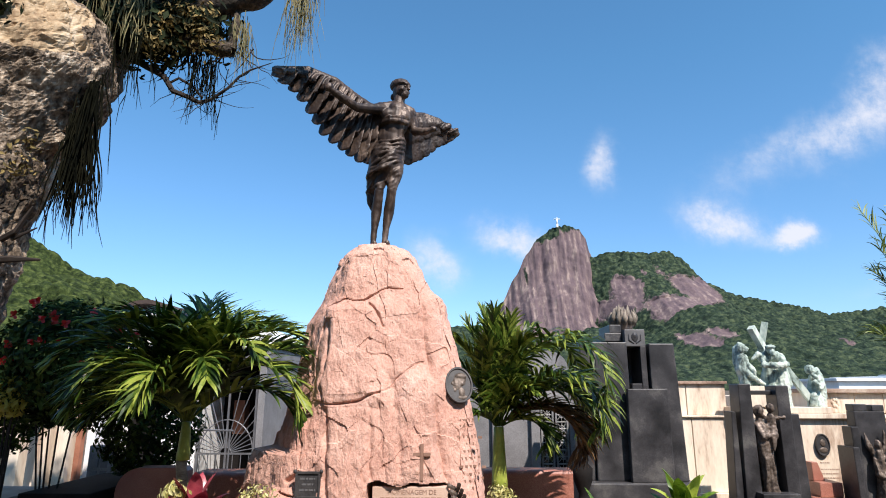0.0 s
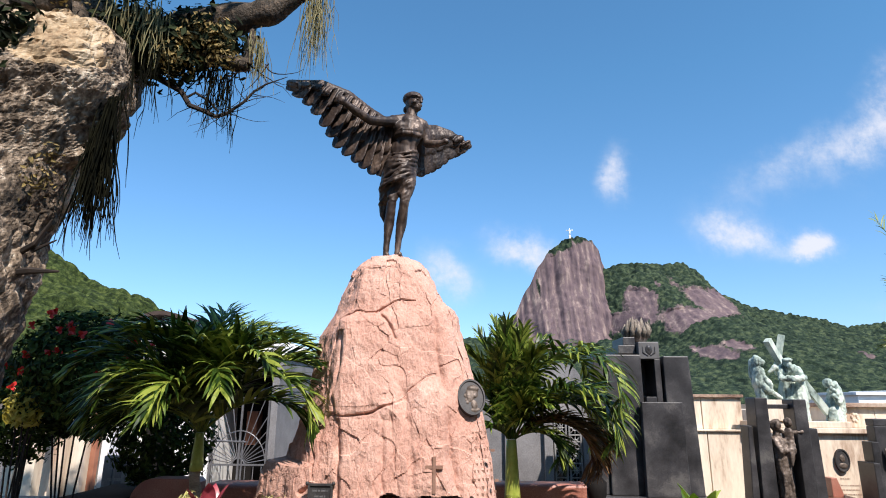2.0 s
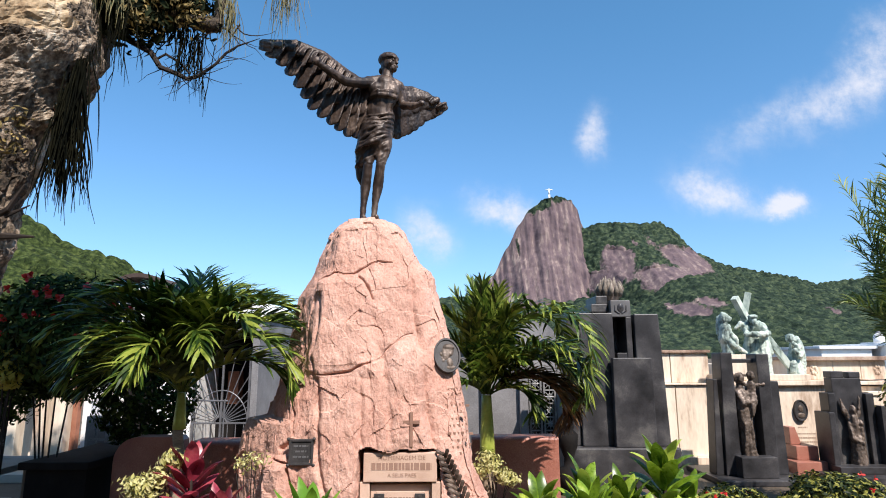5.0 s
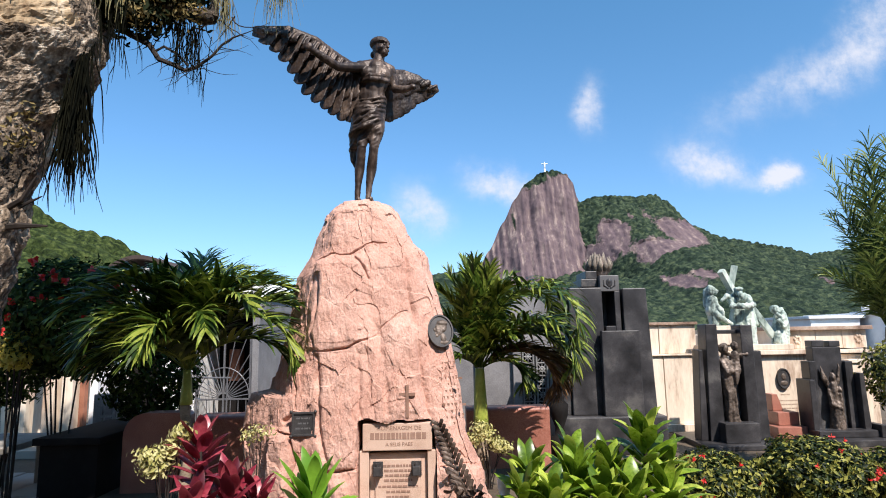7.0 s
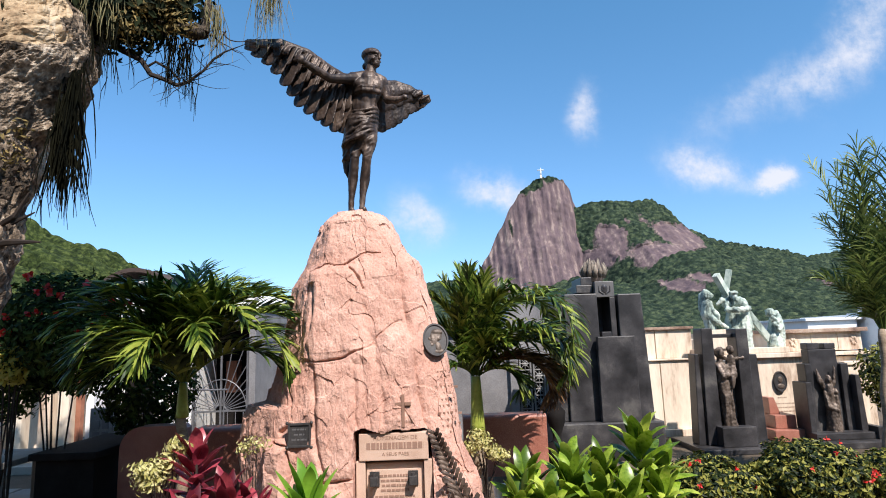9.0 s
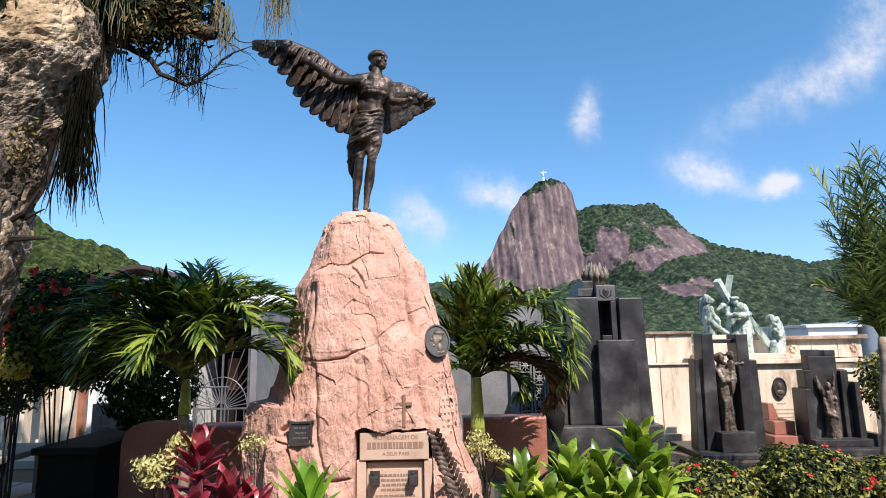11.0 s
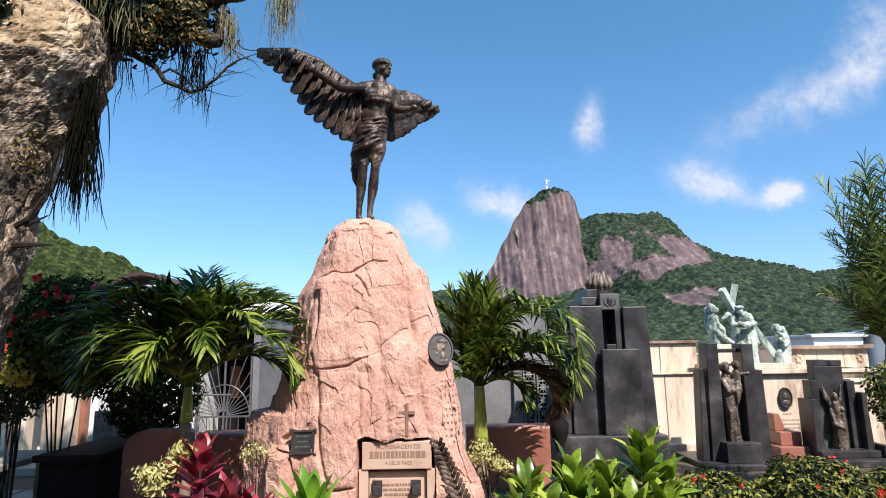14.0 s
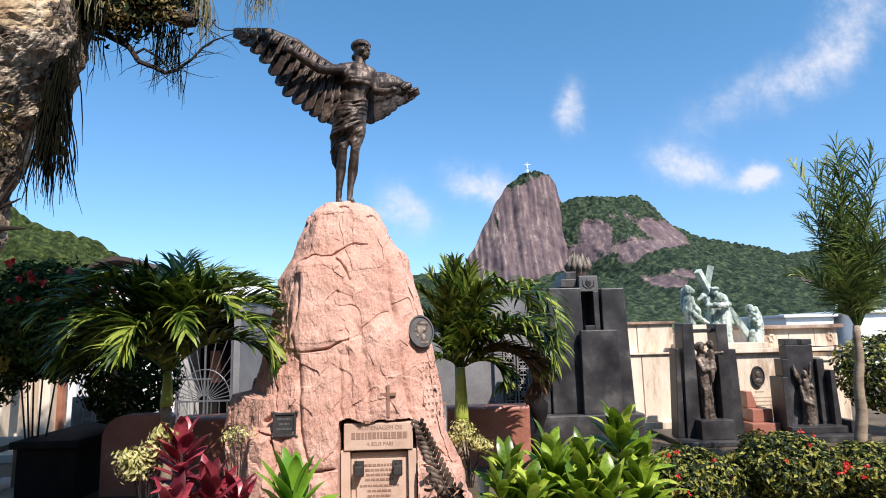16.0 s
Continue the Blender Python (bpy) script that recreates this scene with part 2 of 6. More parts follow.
def thing(name, label, category, group="", loc=(0, 0, 0), turn=0):
    ob = new(name)
    ob.empty_display_size = 0.1
    ob.matrix_basis = pose(*loc, 0, 0, turn)
    return tagged(ob, label, category, group)


def structure(ob, label, category):
    return tagged(ob, label, category, kind="structure")


def box(bm, x0, x1, y0, y1, z0, z1, bevel=0.012, top=None):
    """A bevelled block; top = (dx0, dx1, dy0, dy1) draws the top face in."""
    t = top or (0, 0, 0, 0)
    co = [(x0, y0, z0), (x1, y0, z0), (x1, y1, z0), (x0, y1, z0), (x0 + t[0], y0 + t[2], z1), (x1 - t[1], y0 + t[2], z1), (x1 - t[1], y1 - t[3], z1), (x0 + t[0], y1 - t[3], z1)]
    v = [bm.verts.new(c) for c in co]
    f = [bm.faces.new([v[i] for i in q]) for q in ((3, 2, 1, 0), (4, 5, 6, 7), (0, 1, 5, 4), (1, 2, 6, 5), (2, 3, 7, 6), (3, 0, 4, 7))]
    if bevel:
        edges = list({e for q in f for e in q.edges})
        bmesh.ops.bevel(bm, geom=edges, offset=bevel, segments=2, affect="EDGES", profile=0.6)


def block(name, parent, material, x0, x1, y0, y1, z0, z1, bevel=0.012, top=None, label=""):
    bm = bmesh.new()
    box(bm, x0, x1, y0, y1, z0, z1, bevel, top)
    return part(name, bm, material, parent, label)


def tube(bm, pts, radii, seg=8, rough=0.0, mi=0):
    """A tapered round bar along a line of points, closed at both ends."""
    pts = [Vector(p) for p in pts]
    rings = []
    side = None
    for i, p in enumerate(pts):
        d = (pts[min(i + 1, len(pts) - 1)] - pts[max(i - 1, 0)]).normalized()
        if side is None:
            side = d.orthogonal().normalized()
        side = (side - d * side.dot(d)).normalized()
        up = d.cross(side)
        r = radii[i] if isinstance(radii, (list, tuple)) else radii
        ring = []
        for k in range(seg):
            a = 2 * math.pi * k / seg
            o = (side * math.cos(a) + up * math.sin(a))
            rr = r * (1 + rough * noise.noise((p + o * r) * 6)) if rough else r
            ring.append(bm.verts.new(p + o * rr))
        rings.append(ring)
    for a, b in zip(rings, rings[1:]):
        for k in range(seg):
            f = bm.faces.new((a[k], a[(k + 1) % seg], b[(k + 1) % seg], b[k]))
            f.material_index = mi
    bm.faces.new(rings[0][::-1]).material_index = mi
    bm.faces.new(rings[-1]).material_index = mi


def ball(bm, c, r, seg=12, turn=None):
    m = Matrix.Translation(c) @ (turn or Matrix()) @ Matrix.Diagonal((*(r if isinstance(r, (tuple, list)) else (r, r, r)), 1))
    bmesh.ops.create_uvsphere(bm, u_segments=seg, v_segments=max(6, seg // 2 + 2), radius=1, matrix=m)


def limb(bm, pts, radii, seg=12):
    tube(bm, pts, radii, seg)
    for p, r in zip(pts, radii):
        ball(bm, p, r, seg)


def fused(bm, voxel, smooth=4):
    """The shapes of bm melted into one skin."""
    me = bpy.data.meshes.new("melt")
    bm.to_mesh(me)
    bm.free()
    ob = bpy.data.objects.new("melt", me)
    scene.collection.objects.link(ob)
    r = ob.modifiers.new("r", "REMESH")
    r.mode, r.voxel_size, r.use_smooth_shade = "VOXEL", voxel, True
    s = ob.modifiers.new("s", "SMOOTH")
    s.factor, s.iterations = 0.5, smooth
    dep = bpy.context.evaluated_depsgraph_get()
    res = bpy.data.meshes.new_from_object(ob.evaluated_get(dep))
    out = bmesh.new()
    out.from_mesh(res)
    bpy.data.objects.remove(ob)
    bpy.data.meshes.remove(res)
    bpy.data.meshes.remove(me)
    return out


def lerp_table(table, x):
    for (a, va), (b, vb) in zip(table, table[1:]):
        if x <= b:
            t = max(0.0, min(1.0, (x - a) / (b - a)))
            return va + (vb - va) * t
    return table[-1][1]


def smooth_table(table, x):
    for (a, va), (b, vb) in zip(table, table[1:]):
        if x <= b:
            t = max(0.0, min(1.0, (x - a) / (b - a)))
            t = t * t * (3 - 2 * t) * 0.5 + t * 0.5
            return va + (vb - va) * t
    return table[-1][1]


def fbm(p, octaves=4):
    return noise.fractal(p, 0.9, 2.1, octaves)


def strip(bm, pts, widths, side, mi=0, fold=0.0):
    """A leaf blade along pts, folded along its midrib."""
    rows = []
    for i, p in enumerate(pts):
        d = (pts[min(i + 1, len(pts) - 1)] - pts[max(i - 1, 0)]).normalized()
        s = (side - d * side.dot(d))
        s = s.normalized() if s.length > 1e-4 else d.orthogonal().normalized()
        n = s.cross(d)
        w = widths[i]
        if fold:
            rows.append([bm.verts.new(p - s * w + n * w * fold), bm.verts.new(p), bm.verts.new(p + s * w + n * w * fold)])
        else:
            rows.append([bm.verts.new(p - s * w), bm.verts.new(p + s * w)])
    for a, b in zip(rows, rows[1:]):
        for k in range(len(a) - 1):
            bm.faces.new((a[k], a[k + 1], b[k + 1], b[k])).material_index = mi


def frond(bm, rng, base, azim, elev, length, bend, pairs=34, leaf=0.42, width=0.016, droop=0.5, angle=50, twist=0.0, rachis=0.012, start=0.12, jitter=0.12):
    """One feather leaf: an arching midrib with two rows of leaflets."""
    steps = 18
    p, e = Vector(base), elev
    line = [p.copy()]
    out = Vector((math.cos(azim), math.sin(azim), 0))
    for i in range(steps):
        d = out * math.cos(e) + Vector((0, 0, 1)) * math.sin(e)
        p = p + d * (length / steps)
        e -= bend / steps * (0.4 + 1.2 * i / steps)
        line.append(p.copy())
    tube(bm, line, [rachis * (1 - 0.85 * i / steps) for i in range(steps + 1)], 5)
    level = Vector((-math.sin(azim), math.cos(azim), 0))
    for k in range(pairs):
        f = start + (1 - start) * (k + 0.5) / pairs
        i = min(int(f * steps), steps - 1)
        q = line[i].lerp(line[i + 1], f * steps - i)
        d = (line[i + 1] - line[i]).normalized()
        up = level.cross(d).normalized() * -1
        if up.z < 0:
            up = -up
        for s in (-1, 1):
            size = leaf * (0.45 + 0.75 * math.sin(math.pi * min(1, f * 0.86 + 0.12))) * rng.uniform(0.85, 1.1)
            a = radians(angle) * (1.15 - 0.75 * f) + rng.uniform(-jitter, jitter)
            side = level * s
            w = (side * math.sin(a) + d * math.cos(a) + up * (0.25 + twist * s + rng.uniform(-jitter, jitter))).normalized()
            pts, c = [q.copy()], q.copy()
            for n in range(4):
                c = c + w * size / 4
                w = (w + Vector((0, 0, -1)) * droop * 0.28 * (n + 1) * 0.6).normalized()
                pts.append(c.copy())
            strip(bm, pts, [width * 0.5, width, width * 0.9, width * 0.6, 0.001], d)


def leaves(bm, rng, count, place, size, mi=0, up=0.3):
    """Many small pointed leaves; place() gives a spot and an outward way."""
    for _ in range(count):
        p, n = place()
        n = (Vector(n) + Vector((rng.uniform(-1, 1), rng.uniform(-1, 1), rng.uniform(-1, 1) + up)) * 0.8).normalized()
        t = n.orthogonal().normalized()
        t = (Matrix.Rotation(rng.uniform(0, 6.28), 3, n) @ t)
        b = n.cross(t)
        s = size * rng.uniform(0.65, 1.25)
        c = Vector(p)
        v = [bm.verts.new(c - t * s), bm.verts.new(c + b * s * 0.45 + n * s * 0.12), bm.verts.new(c + t * s), bm.verts.new(c - b * s * 0.45 + n * s * 0.12)]
        f1, f2 = bm.faces.new((v[0], v[1], v[2])), bm.faces.new((v[0], v[2], v[3]))
        f1.material_index = f2.material_index = mi


def blade(rng, length, width, azim, elev, bend, base=(0, 0, 0), fold=0.35, n=9):
    """One strap leaf as a mesh."""
    bm = bmesh.new()
    p, e = Vector(base), elev
    out = Vector((math.cos(azim), math.sin(azim), 0))
    side = Vector((-math.sin(azim), math.cos(azim), 0))
    pts, ws = [p.copy()], [width * 0.25]
    for i in range(n):
        d = out * math.cos(e) + Vector((0, 0, 1)) * math.sin(e)
        p = p + d * length / n
        e -= bend / n * (0.3 + 1.4 * i / n)
        f = (i + 1) / n
        pts.append(p.copy())
        ws.append(max(0.0015, width * (math.sin(math.pi * min(1, f ** 0.85)) ** 0.7 if f < 1 else 0)))
    side = (side + Vector((0, 0, rng.uniform(-0.35, 0.35)))).normalized()
    strip(bm, pts, ws, side, fold=fold)
    return bm


# ---- ground ----
def make_ground():
    bm = bmesh.new()
    ring0 = None
    for r in (0.0, 4, 9, 20, 60, 200, 800, 3000, 4500):
        if r == 0:
            c = bm.verts.new((0, 6, 0))
            continue
        ring = [bm.verts.new((math.cos(a) * r, 6 + math.sin(a) * r, 0)) for a in [2 * math.pi * k / 48 for k in range(48)]]
        for k in range(48):
            bm.faces.new((c, ring[k], ring[(k + 1) % 48]) if ring0 is None else (ring0[k], ring[k], ring[(k + 1) % 48], ring0[(k + 1) % 48]))
        ring0 = ring
    g = finish("ground", bm, SOIL)
    structure(g, "dark leaf-littered soil between the graves", "ground")


make_ground()


# ---- mountains ----
def forest_mat(name, greens, rocks, scale, attr=True, haze=0.0, crowns=0.062):
    m = mat(name, greens, scale, scale * 6, 0.9, 0.9, fine_mix=0.5, bump_dist=3.0 if haze else 1.5, spec=0.15)
    nt = m.node_tree
    N, L = nt.nodes.new, nt.links.new
    bsdf = nt.nodes["Principled BSDF"]
    green = bsdf.inputs["Base Color"].links[0].from_socket
    # single tree crowns: each its own tone of green, shade painted into the gaps
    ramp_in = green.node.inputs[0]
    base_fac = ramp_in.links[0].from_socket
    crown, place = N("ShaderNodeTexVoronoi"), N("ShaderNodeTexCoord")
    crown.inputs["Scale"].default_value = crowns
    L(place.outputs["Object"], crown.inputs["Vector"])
    gap_shade, shade, one = N("ShaderNodeMath"), N("ShaderNodeMath"), N("ShaderNodeSeparateColor")
    gap_shade.operation = shade.operation = "MULTIPLY_ADD"
    gap_shade.inputs[1].default_value, shade.inputs[1].default_value = -0.17, 0.15
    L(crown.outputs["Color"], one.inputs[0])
    L(crown.outputs["Distance"], gap_shade.inputs[0]), L(base_fac, gap_shade.inputs[2]), L(one.outputs[0], shade.inputs[0]), L(gap_shade.outputs[0], shade.inputs[2])
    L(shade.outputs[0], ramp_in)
    if attr:
        tc, mp, n1, ramp = N("ShaderNodeTexCoord"), N("ShaderNodeMapping"), N("ShaderNodeTexNoise"), N("ShaderNodeValToRGB")
        mp.inputs["Scale"].default_value = (1, 1, 0.07)
        n1.inputs["Scale"].default_value, n1.inputs["Detail"].default_value, n1.inputs["Roughness"].default_value = 0.055, 9, 0.62
        L(tc.outputs["Object"], mp.inputs[0]), L(mp.outputs[0], n1.inputs["Vector"])
        while len(ramp.color_ramp.elements) < len(rocks):
            ramp.color_ramp.elements.new(0.5)
        for i, c in enumerate(rocks):
            ramp.color_ramp.elements[i].position, ramp.color_ramp.elements[i].color = 0.38 + 0.24 * i / (len(rocks) - 1), (*c, 1)
        mp2, n3, streak = N("ShaderNodeMapping"), N("ShaderNodeTexNoise"), N("ShaderNodeMix")
        mp2.inputs["Scale"].default_value = (1, 0.3, 0.012)
        n3.inputs["Scale"].default_value, n3.inputs["Detail"].default_value, n3.inputs["Roughness"].default_value = 0.06, 7, 0.6
        streak.inputs[0].default_value = 0.62
        L(tc.outputs["Object"], mp2.inputs[0]), L(mp2.outputs[0], n3.inputs["Vector"]), L(n1.outputs["Fac"], streak.inputs[2]), L(n3.outputs["Fac"], streak.inputs[3])
        L(streak.outputs[0], ramp.inputs[0])
        at, n2, add, mr, mx = N("ShaderNodeAttribute"), N("ShaderNodeTexNoise"), N("ShaderNodeMath"), N("ShaderNodeMapRange"), N("ShaderNodeMixRGB")
        at.attribute_name = "bare"
        n2.inputs["Scale"].default_value, n2.inputs["Detail"].default_value, n2.inputs["Roughness"].default_value = 0.022, 9, 0.72
        L(mp.outputs[0], n2.inputs["Vector"])
        add.operation = "ADD"
        L(at.outputs["Fac"], add.inputs[0]), L(n2.outputs["Fac"], add.inputs[1])
        mr.inputs["From Min"].default_value, mr.inputs["From Max"].default_value = 0.95, 1.03
        L(add.outputs[0], mr.inputs["Value"]), L(mr.outputs[0], mx.inputs["Fac"])
        L(green, mx.inputs["Color1"]), L(ramp.outputs[0], mx.inputs["Color2"]), L(mx.outputs[0], bsdf.inputs["Base Color"])
    return m


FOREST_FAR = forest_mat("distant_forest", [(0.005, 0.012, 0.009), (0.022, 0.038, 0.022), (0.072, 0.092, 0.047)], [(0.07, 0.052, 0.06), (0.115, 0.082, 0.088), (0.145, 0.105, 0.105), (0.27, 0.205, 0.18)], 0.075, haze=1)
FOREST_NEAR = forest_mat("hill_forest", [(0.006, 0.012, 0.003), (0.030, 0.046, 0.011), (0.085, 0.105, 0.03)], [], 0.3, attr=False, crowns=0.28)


def mountain(name, label, ridge, dist, run, material, bare, lump, cell, cols, rows, tree=0.0, turn_in=(-9, 1)):
    """A slope below a ridge line; ridge = (across, up) per metre of distance; run = how far its foot comes forward."""
    u0, u1 = ridge[0][0], ridge[-1][0]
    bm = bmesh.new()
    lay = bm.verts.layers.float.new("bare")
    grid = []
    for j in range(rows + 1):
        f = j / rows
        line = []
        for i in range(cols + 1):
            u = u0 + (u1 - u0) * i / cols
            h = smooth_table(ridge, u) * dist
            y = dist - run * min(1.0, max(0.10, (u - turn_in[0]) / turn_in[1])) * (f ** 1.2)
            x, z = u * dist, h * (1 - f) + 1.7 * (1 - f) - 30 * f * (f > 0.97)
            q = Vector((x, y, z))
            b = bare(u, z / dist, f)
            amp = lump * (0.25 + 0.75 * min(1, f * 5)) * (0.55 if b > 0.5 else 1)
            n1 = fbm(q / cell, 5)
            d = Vector((0.1, -1, 0.35)) * n1 * amp
            if tree and b < 0.55:
                w = noise.voronoi(q / tree)[0][0]
                d += Vector((0, -0.6, 0.8)) * (0.45 - w * w) * tree * (1.0 + 0.5 * noise.noise(q / (tree * 3)))
            elif b >= 0.55:
                d += Vector((0, -1, 0)) * (noise.noise(Vector((x / (cell * 0.30), 3, z / (cell * 4.0)))) * 0.75 + noise.noise(Vector((x / (cell * 0.11), 8, z / (cell * 2.5)))) * 0.3) * lump
            v = bm.verts.new(q + d)
            v[lay] = b
            line.append(v)
        grid.append(line)
    for j in range(rows):
        for i in range(cols):
            bm.faces.new((grid[j][i], grid[j][i + 1], grid[j + 1][i + 1], grid[j + 1][i]))
    ob = finish(name, bm, material, smooth=True)
    return structure(ob, label, "mountain")


def dome_bare(u, v, f):
    b = 0.86
    b -= max(0, (v - (0.252 if u > 0.19 else 0.222 + (u - 0.13) * 0.35)) / 0.02) * 0.42
    b -= 0.42 * math.exp(-((u - 0.128 - (0.19 - v) * 0.12) / 0.006) ** 2 - ((v - 0.19) / 0.035) ** 2)
    b -= 0.30 * math.exp(-((u - 0.180) / 0.008) ** 2 - ((v - 0.105) / 0.02) ** 2)
    return max(0, b)


def hump_bare(u, v, f):
    def spot(cu, cv, su, sv, a):
        return a * math.exp(-abs((u - cu) / su) ** 3 - abs((v - cv) / sv) ** 3)
    return max(spot(0.280, 0.150, 0.030, 0.050, 0.66), spot(0.376, 0.150, 0.045, 0.042, 0.72), spot(0.335, 0.112, 0.062, 0.034, 0.76), spot(0.25, 0.12, 0.03, 0.03, 0.66), spot(0.315, 0.19, 0.006, 0.02, 0.55), spot(0.345, 0.19, 0.01, 0.025, 0.52))


def foothill_bare(u, v, f):
    return 0.72 * math.exp(-abs((u - 0.368) / 0.021) ** 3 - abs((v - 0.072) / 0.018) ** 3) + 0.72 * math.exp(-abs((u - 0.403) / 0.014) ** 3 - abs((v - 0.082) / 0.013) ** 3) + 0.60 * math.exp(-((u - 0.585) / 0.012) ** 2 - ((v - 0.068) / 0.010) ** 2)


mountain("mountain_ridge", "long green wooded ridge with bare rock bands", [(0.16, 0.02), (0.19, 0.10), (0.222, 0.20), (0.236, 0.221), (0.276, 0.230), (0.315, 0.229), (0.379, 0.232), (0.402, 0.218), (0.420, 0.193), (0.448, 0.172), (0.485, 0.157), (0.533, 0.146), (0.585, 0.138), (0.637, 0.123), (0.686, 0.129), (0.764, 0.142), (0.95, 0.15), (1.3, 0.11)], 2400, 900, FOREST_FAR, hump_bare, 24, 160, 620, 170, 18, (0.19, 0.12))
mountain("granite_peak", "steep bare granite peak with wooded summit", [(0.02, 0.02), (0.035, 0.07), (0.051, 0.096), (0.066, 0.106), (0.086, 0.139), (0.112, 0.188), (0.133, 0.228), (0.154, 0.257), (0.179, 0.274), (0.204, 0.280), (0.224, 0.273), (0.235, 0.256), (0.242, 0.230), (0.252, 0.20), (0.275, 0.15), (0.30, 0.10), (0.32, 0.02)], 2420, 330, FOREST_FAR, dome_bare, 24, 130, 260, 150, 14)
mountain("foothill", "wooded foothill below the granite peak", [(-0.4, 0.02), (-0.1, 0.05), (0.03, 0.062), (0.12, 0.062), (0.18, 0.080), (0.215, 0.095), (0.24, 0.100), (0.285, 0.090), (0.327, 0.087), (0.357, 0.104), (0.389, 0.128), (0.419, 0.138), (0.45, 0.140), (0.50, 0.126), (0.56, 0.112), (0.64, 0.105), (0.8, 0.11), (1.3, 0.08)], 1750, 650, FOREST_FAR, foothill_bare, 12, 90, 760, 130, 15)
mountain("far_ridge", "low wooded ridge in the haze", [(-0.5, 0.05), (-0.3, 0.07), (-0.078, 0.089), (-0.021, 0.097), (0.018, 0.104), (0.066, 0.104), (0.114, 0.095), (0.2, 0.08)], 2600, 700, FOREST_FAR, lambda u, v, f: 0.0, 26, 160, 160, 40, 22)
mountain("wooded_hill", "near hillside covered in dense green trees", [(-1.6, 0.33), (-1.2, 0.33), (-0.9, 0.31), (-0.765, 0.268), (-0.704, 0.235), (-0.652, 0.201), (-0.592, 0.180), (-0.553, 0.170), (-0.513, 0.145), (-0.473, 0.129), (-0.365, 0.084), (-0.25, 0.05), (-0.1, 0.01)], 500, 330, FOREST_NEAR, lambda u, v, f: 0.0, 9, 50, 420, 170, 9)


def summit_statue():
    # white monument on the far summit, arms spread
    bm = bmesh.new()
    limb(bm, [(0, 0, 8), (0, 0, 30)], [3.6, 3.0], 10)
    limb(bm, [(-13, 0, 30), (13, 0, 30)], [1.9, 1.9], 8)
    ball(bm, (0, 0, 36), (2.2, 2.2, 2.6))
    box(bm, -4, 4, -4, 4, -6, 8, 0.4)
    ob = finish("summit_statue", bm, WHITE, smooth=True)
    ob.matrix_basis = pose(452, 2405, 672)
    tagged(ob, "tiny white statue with spread arms on the peak", "statue")


summit_statue()


# ---- the pink granite monument ----
ROCK_L = [(0.0, -2.12), (0.36, -2.10), (0.91, -2.10), (1.15, -2.06), (1.19, -1.87), (1.41, -1.80), (1.75, -1.70), (2.08, -1.655), (2.34, -1.62), (2.55, -1.495), (2.67, -1.44), (2.95, -1.345), (3.04, -1.285), (3.12, -1.17), (3.17, -1.06)]
ROCK_R = [(0.0, 0.46), (0.29, 0.35), (0.51, 0.27), (0.79, 0.185), (1.19, 0.15), (1.48, 0.10), (1.83, 0.035), (2.07, -0.04), (2.28, -0.10), (2.44, -0.145), (2.57, -0.215), (2.63, -0.30), (2.75, -0.37), (3.0, -0.49), (3.09, -0.565), (3.17, -0.67)]
ROCK_EDGE = [(0.0, -1.05), (0.58, -1.10), (0.78, -1.18), (1.13, -1.21), (1.58, -1.26), (1.62, -1.29), (2.06, -1.275), (2.33, -1.275), (2.46, -1.22), (2.56, -1.17), (2.95, -1.12), (3.17, -1.02)]   # corner of the front face
ROCK_FOLD = [(0.0, -0.06), (0.90, -0.125), (1.0, -0.175), (1.25, -0.25), (1.5, -0.27), (1.78, -0.32), (2.15, -0.38), (2.45, -0.395), (2.9, -0.60), (3.17, -0.75)]   # where the face turns to the side
ROCK_FACE = [(0, 5.50), (0.9, 5.59), (1.6, 5.69), (2.45, 5.84), (2.60, 5.89), (3.0, 6.0), (3.12, 6.10), (3.17, 6.2)]
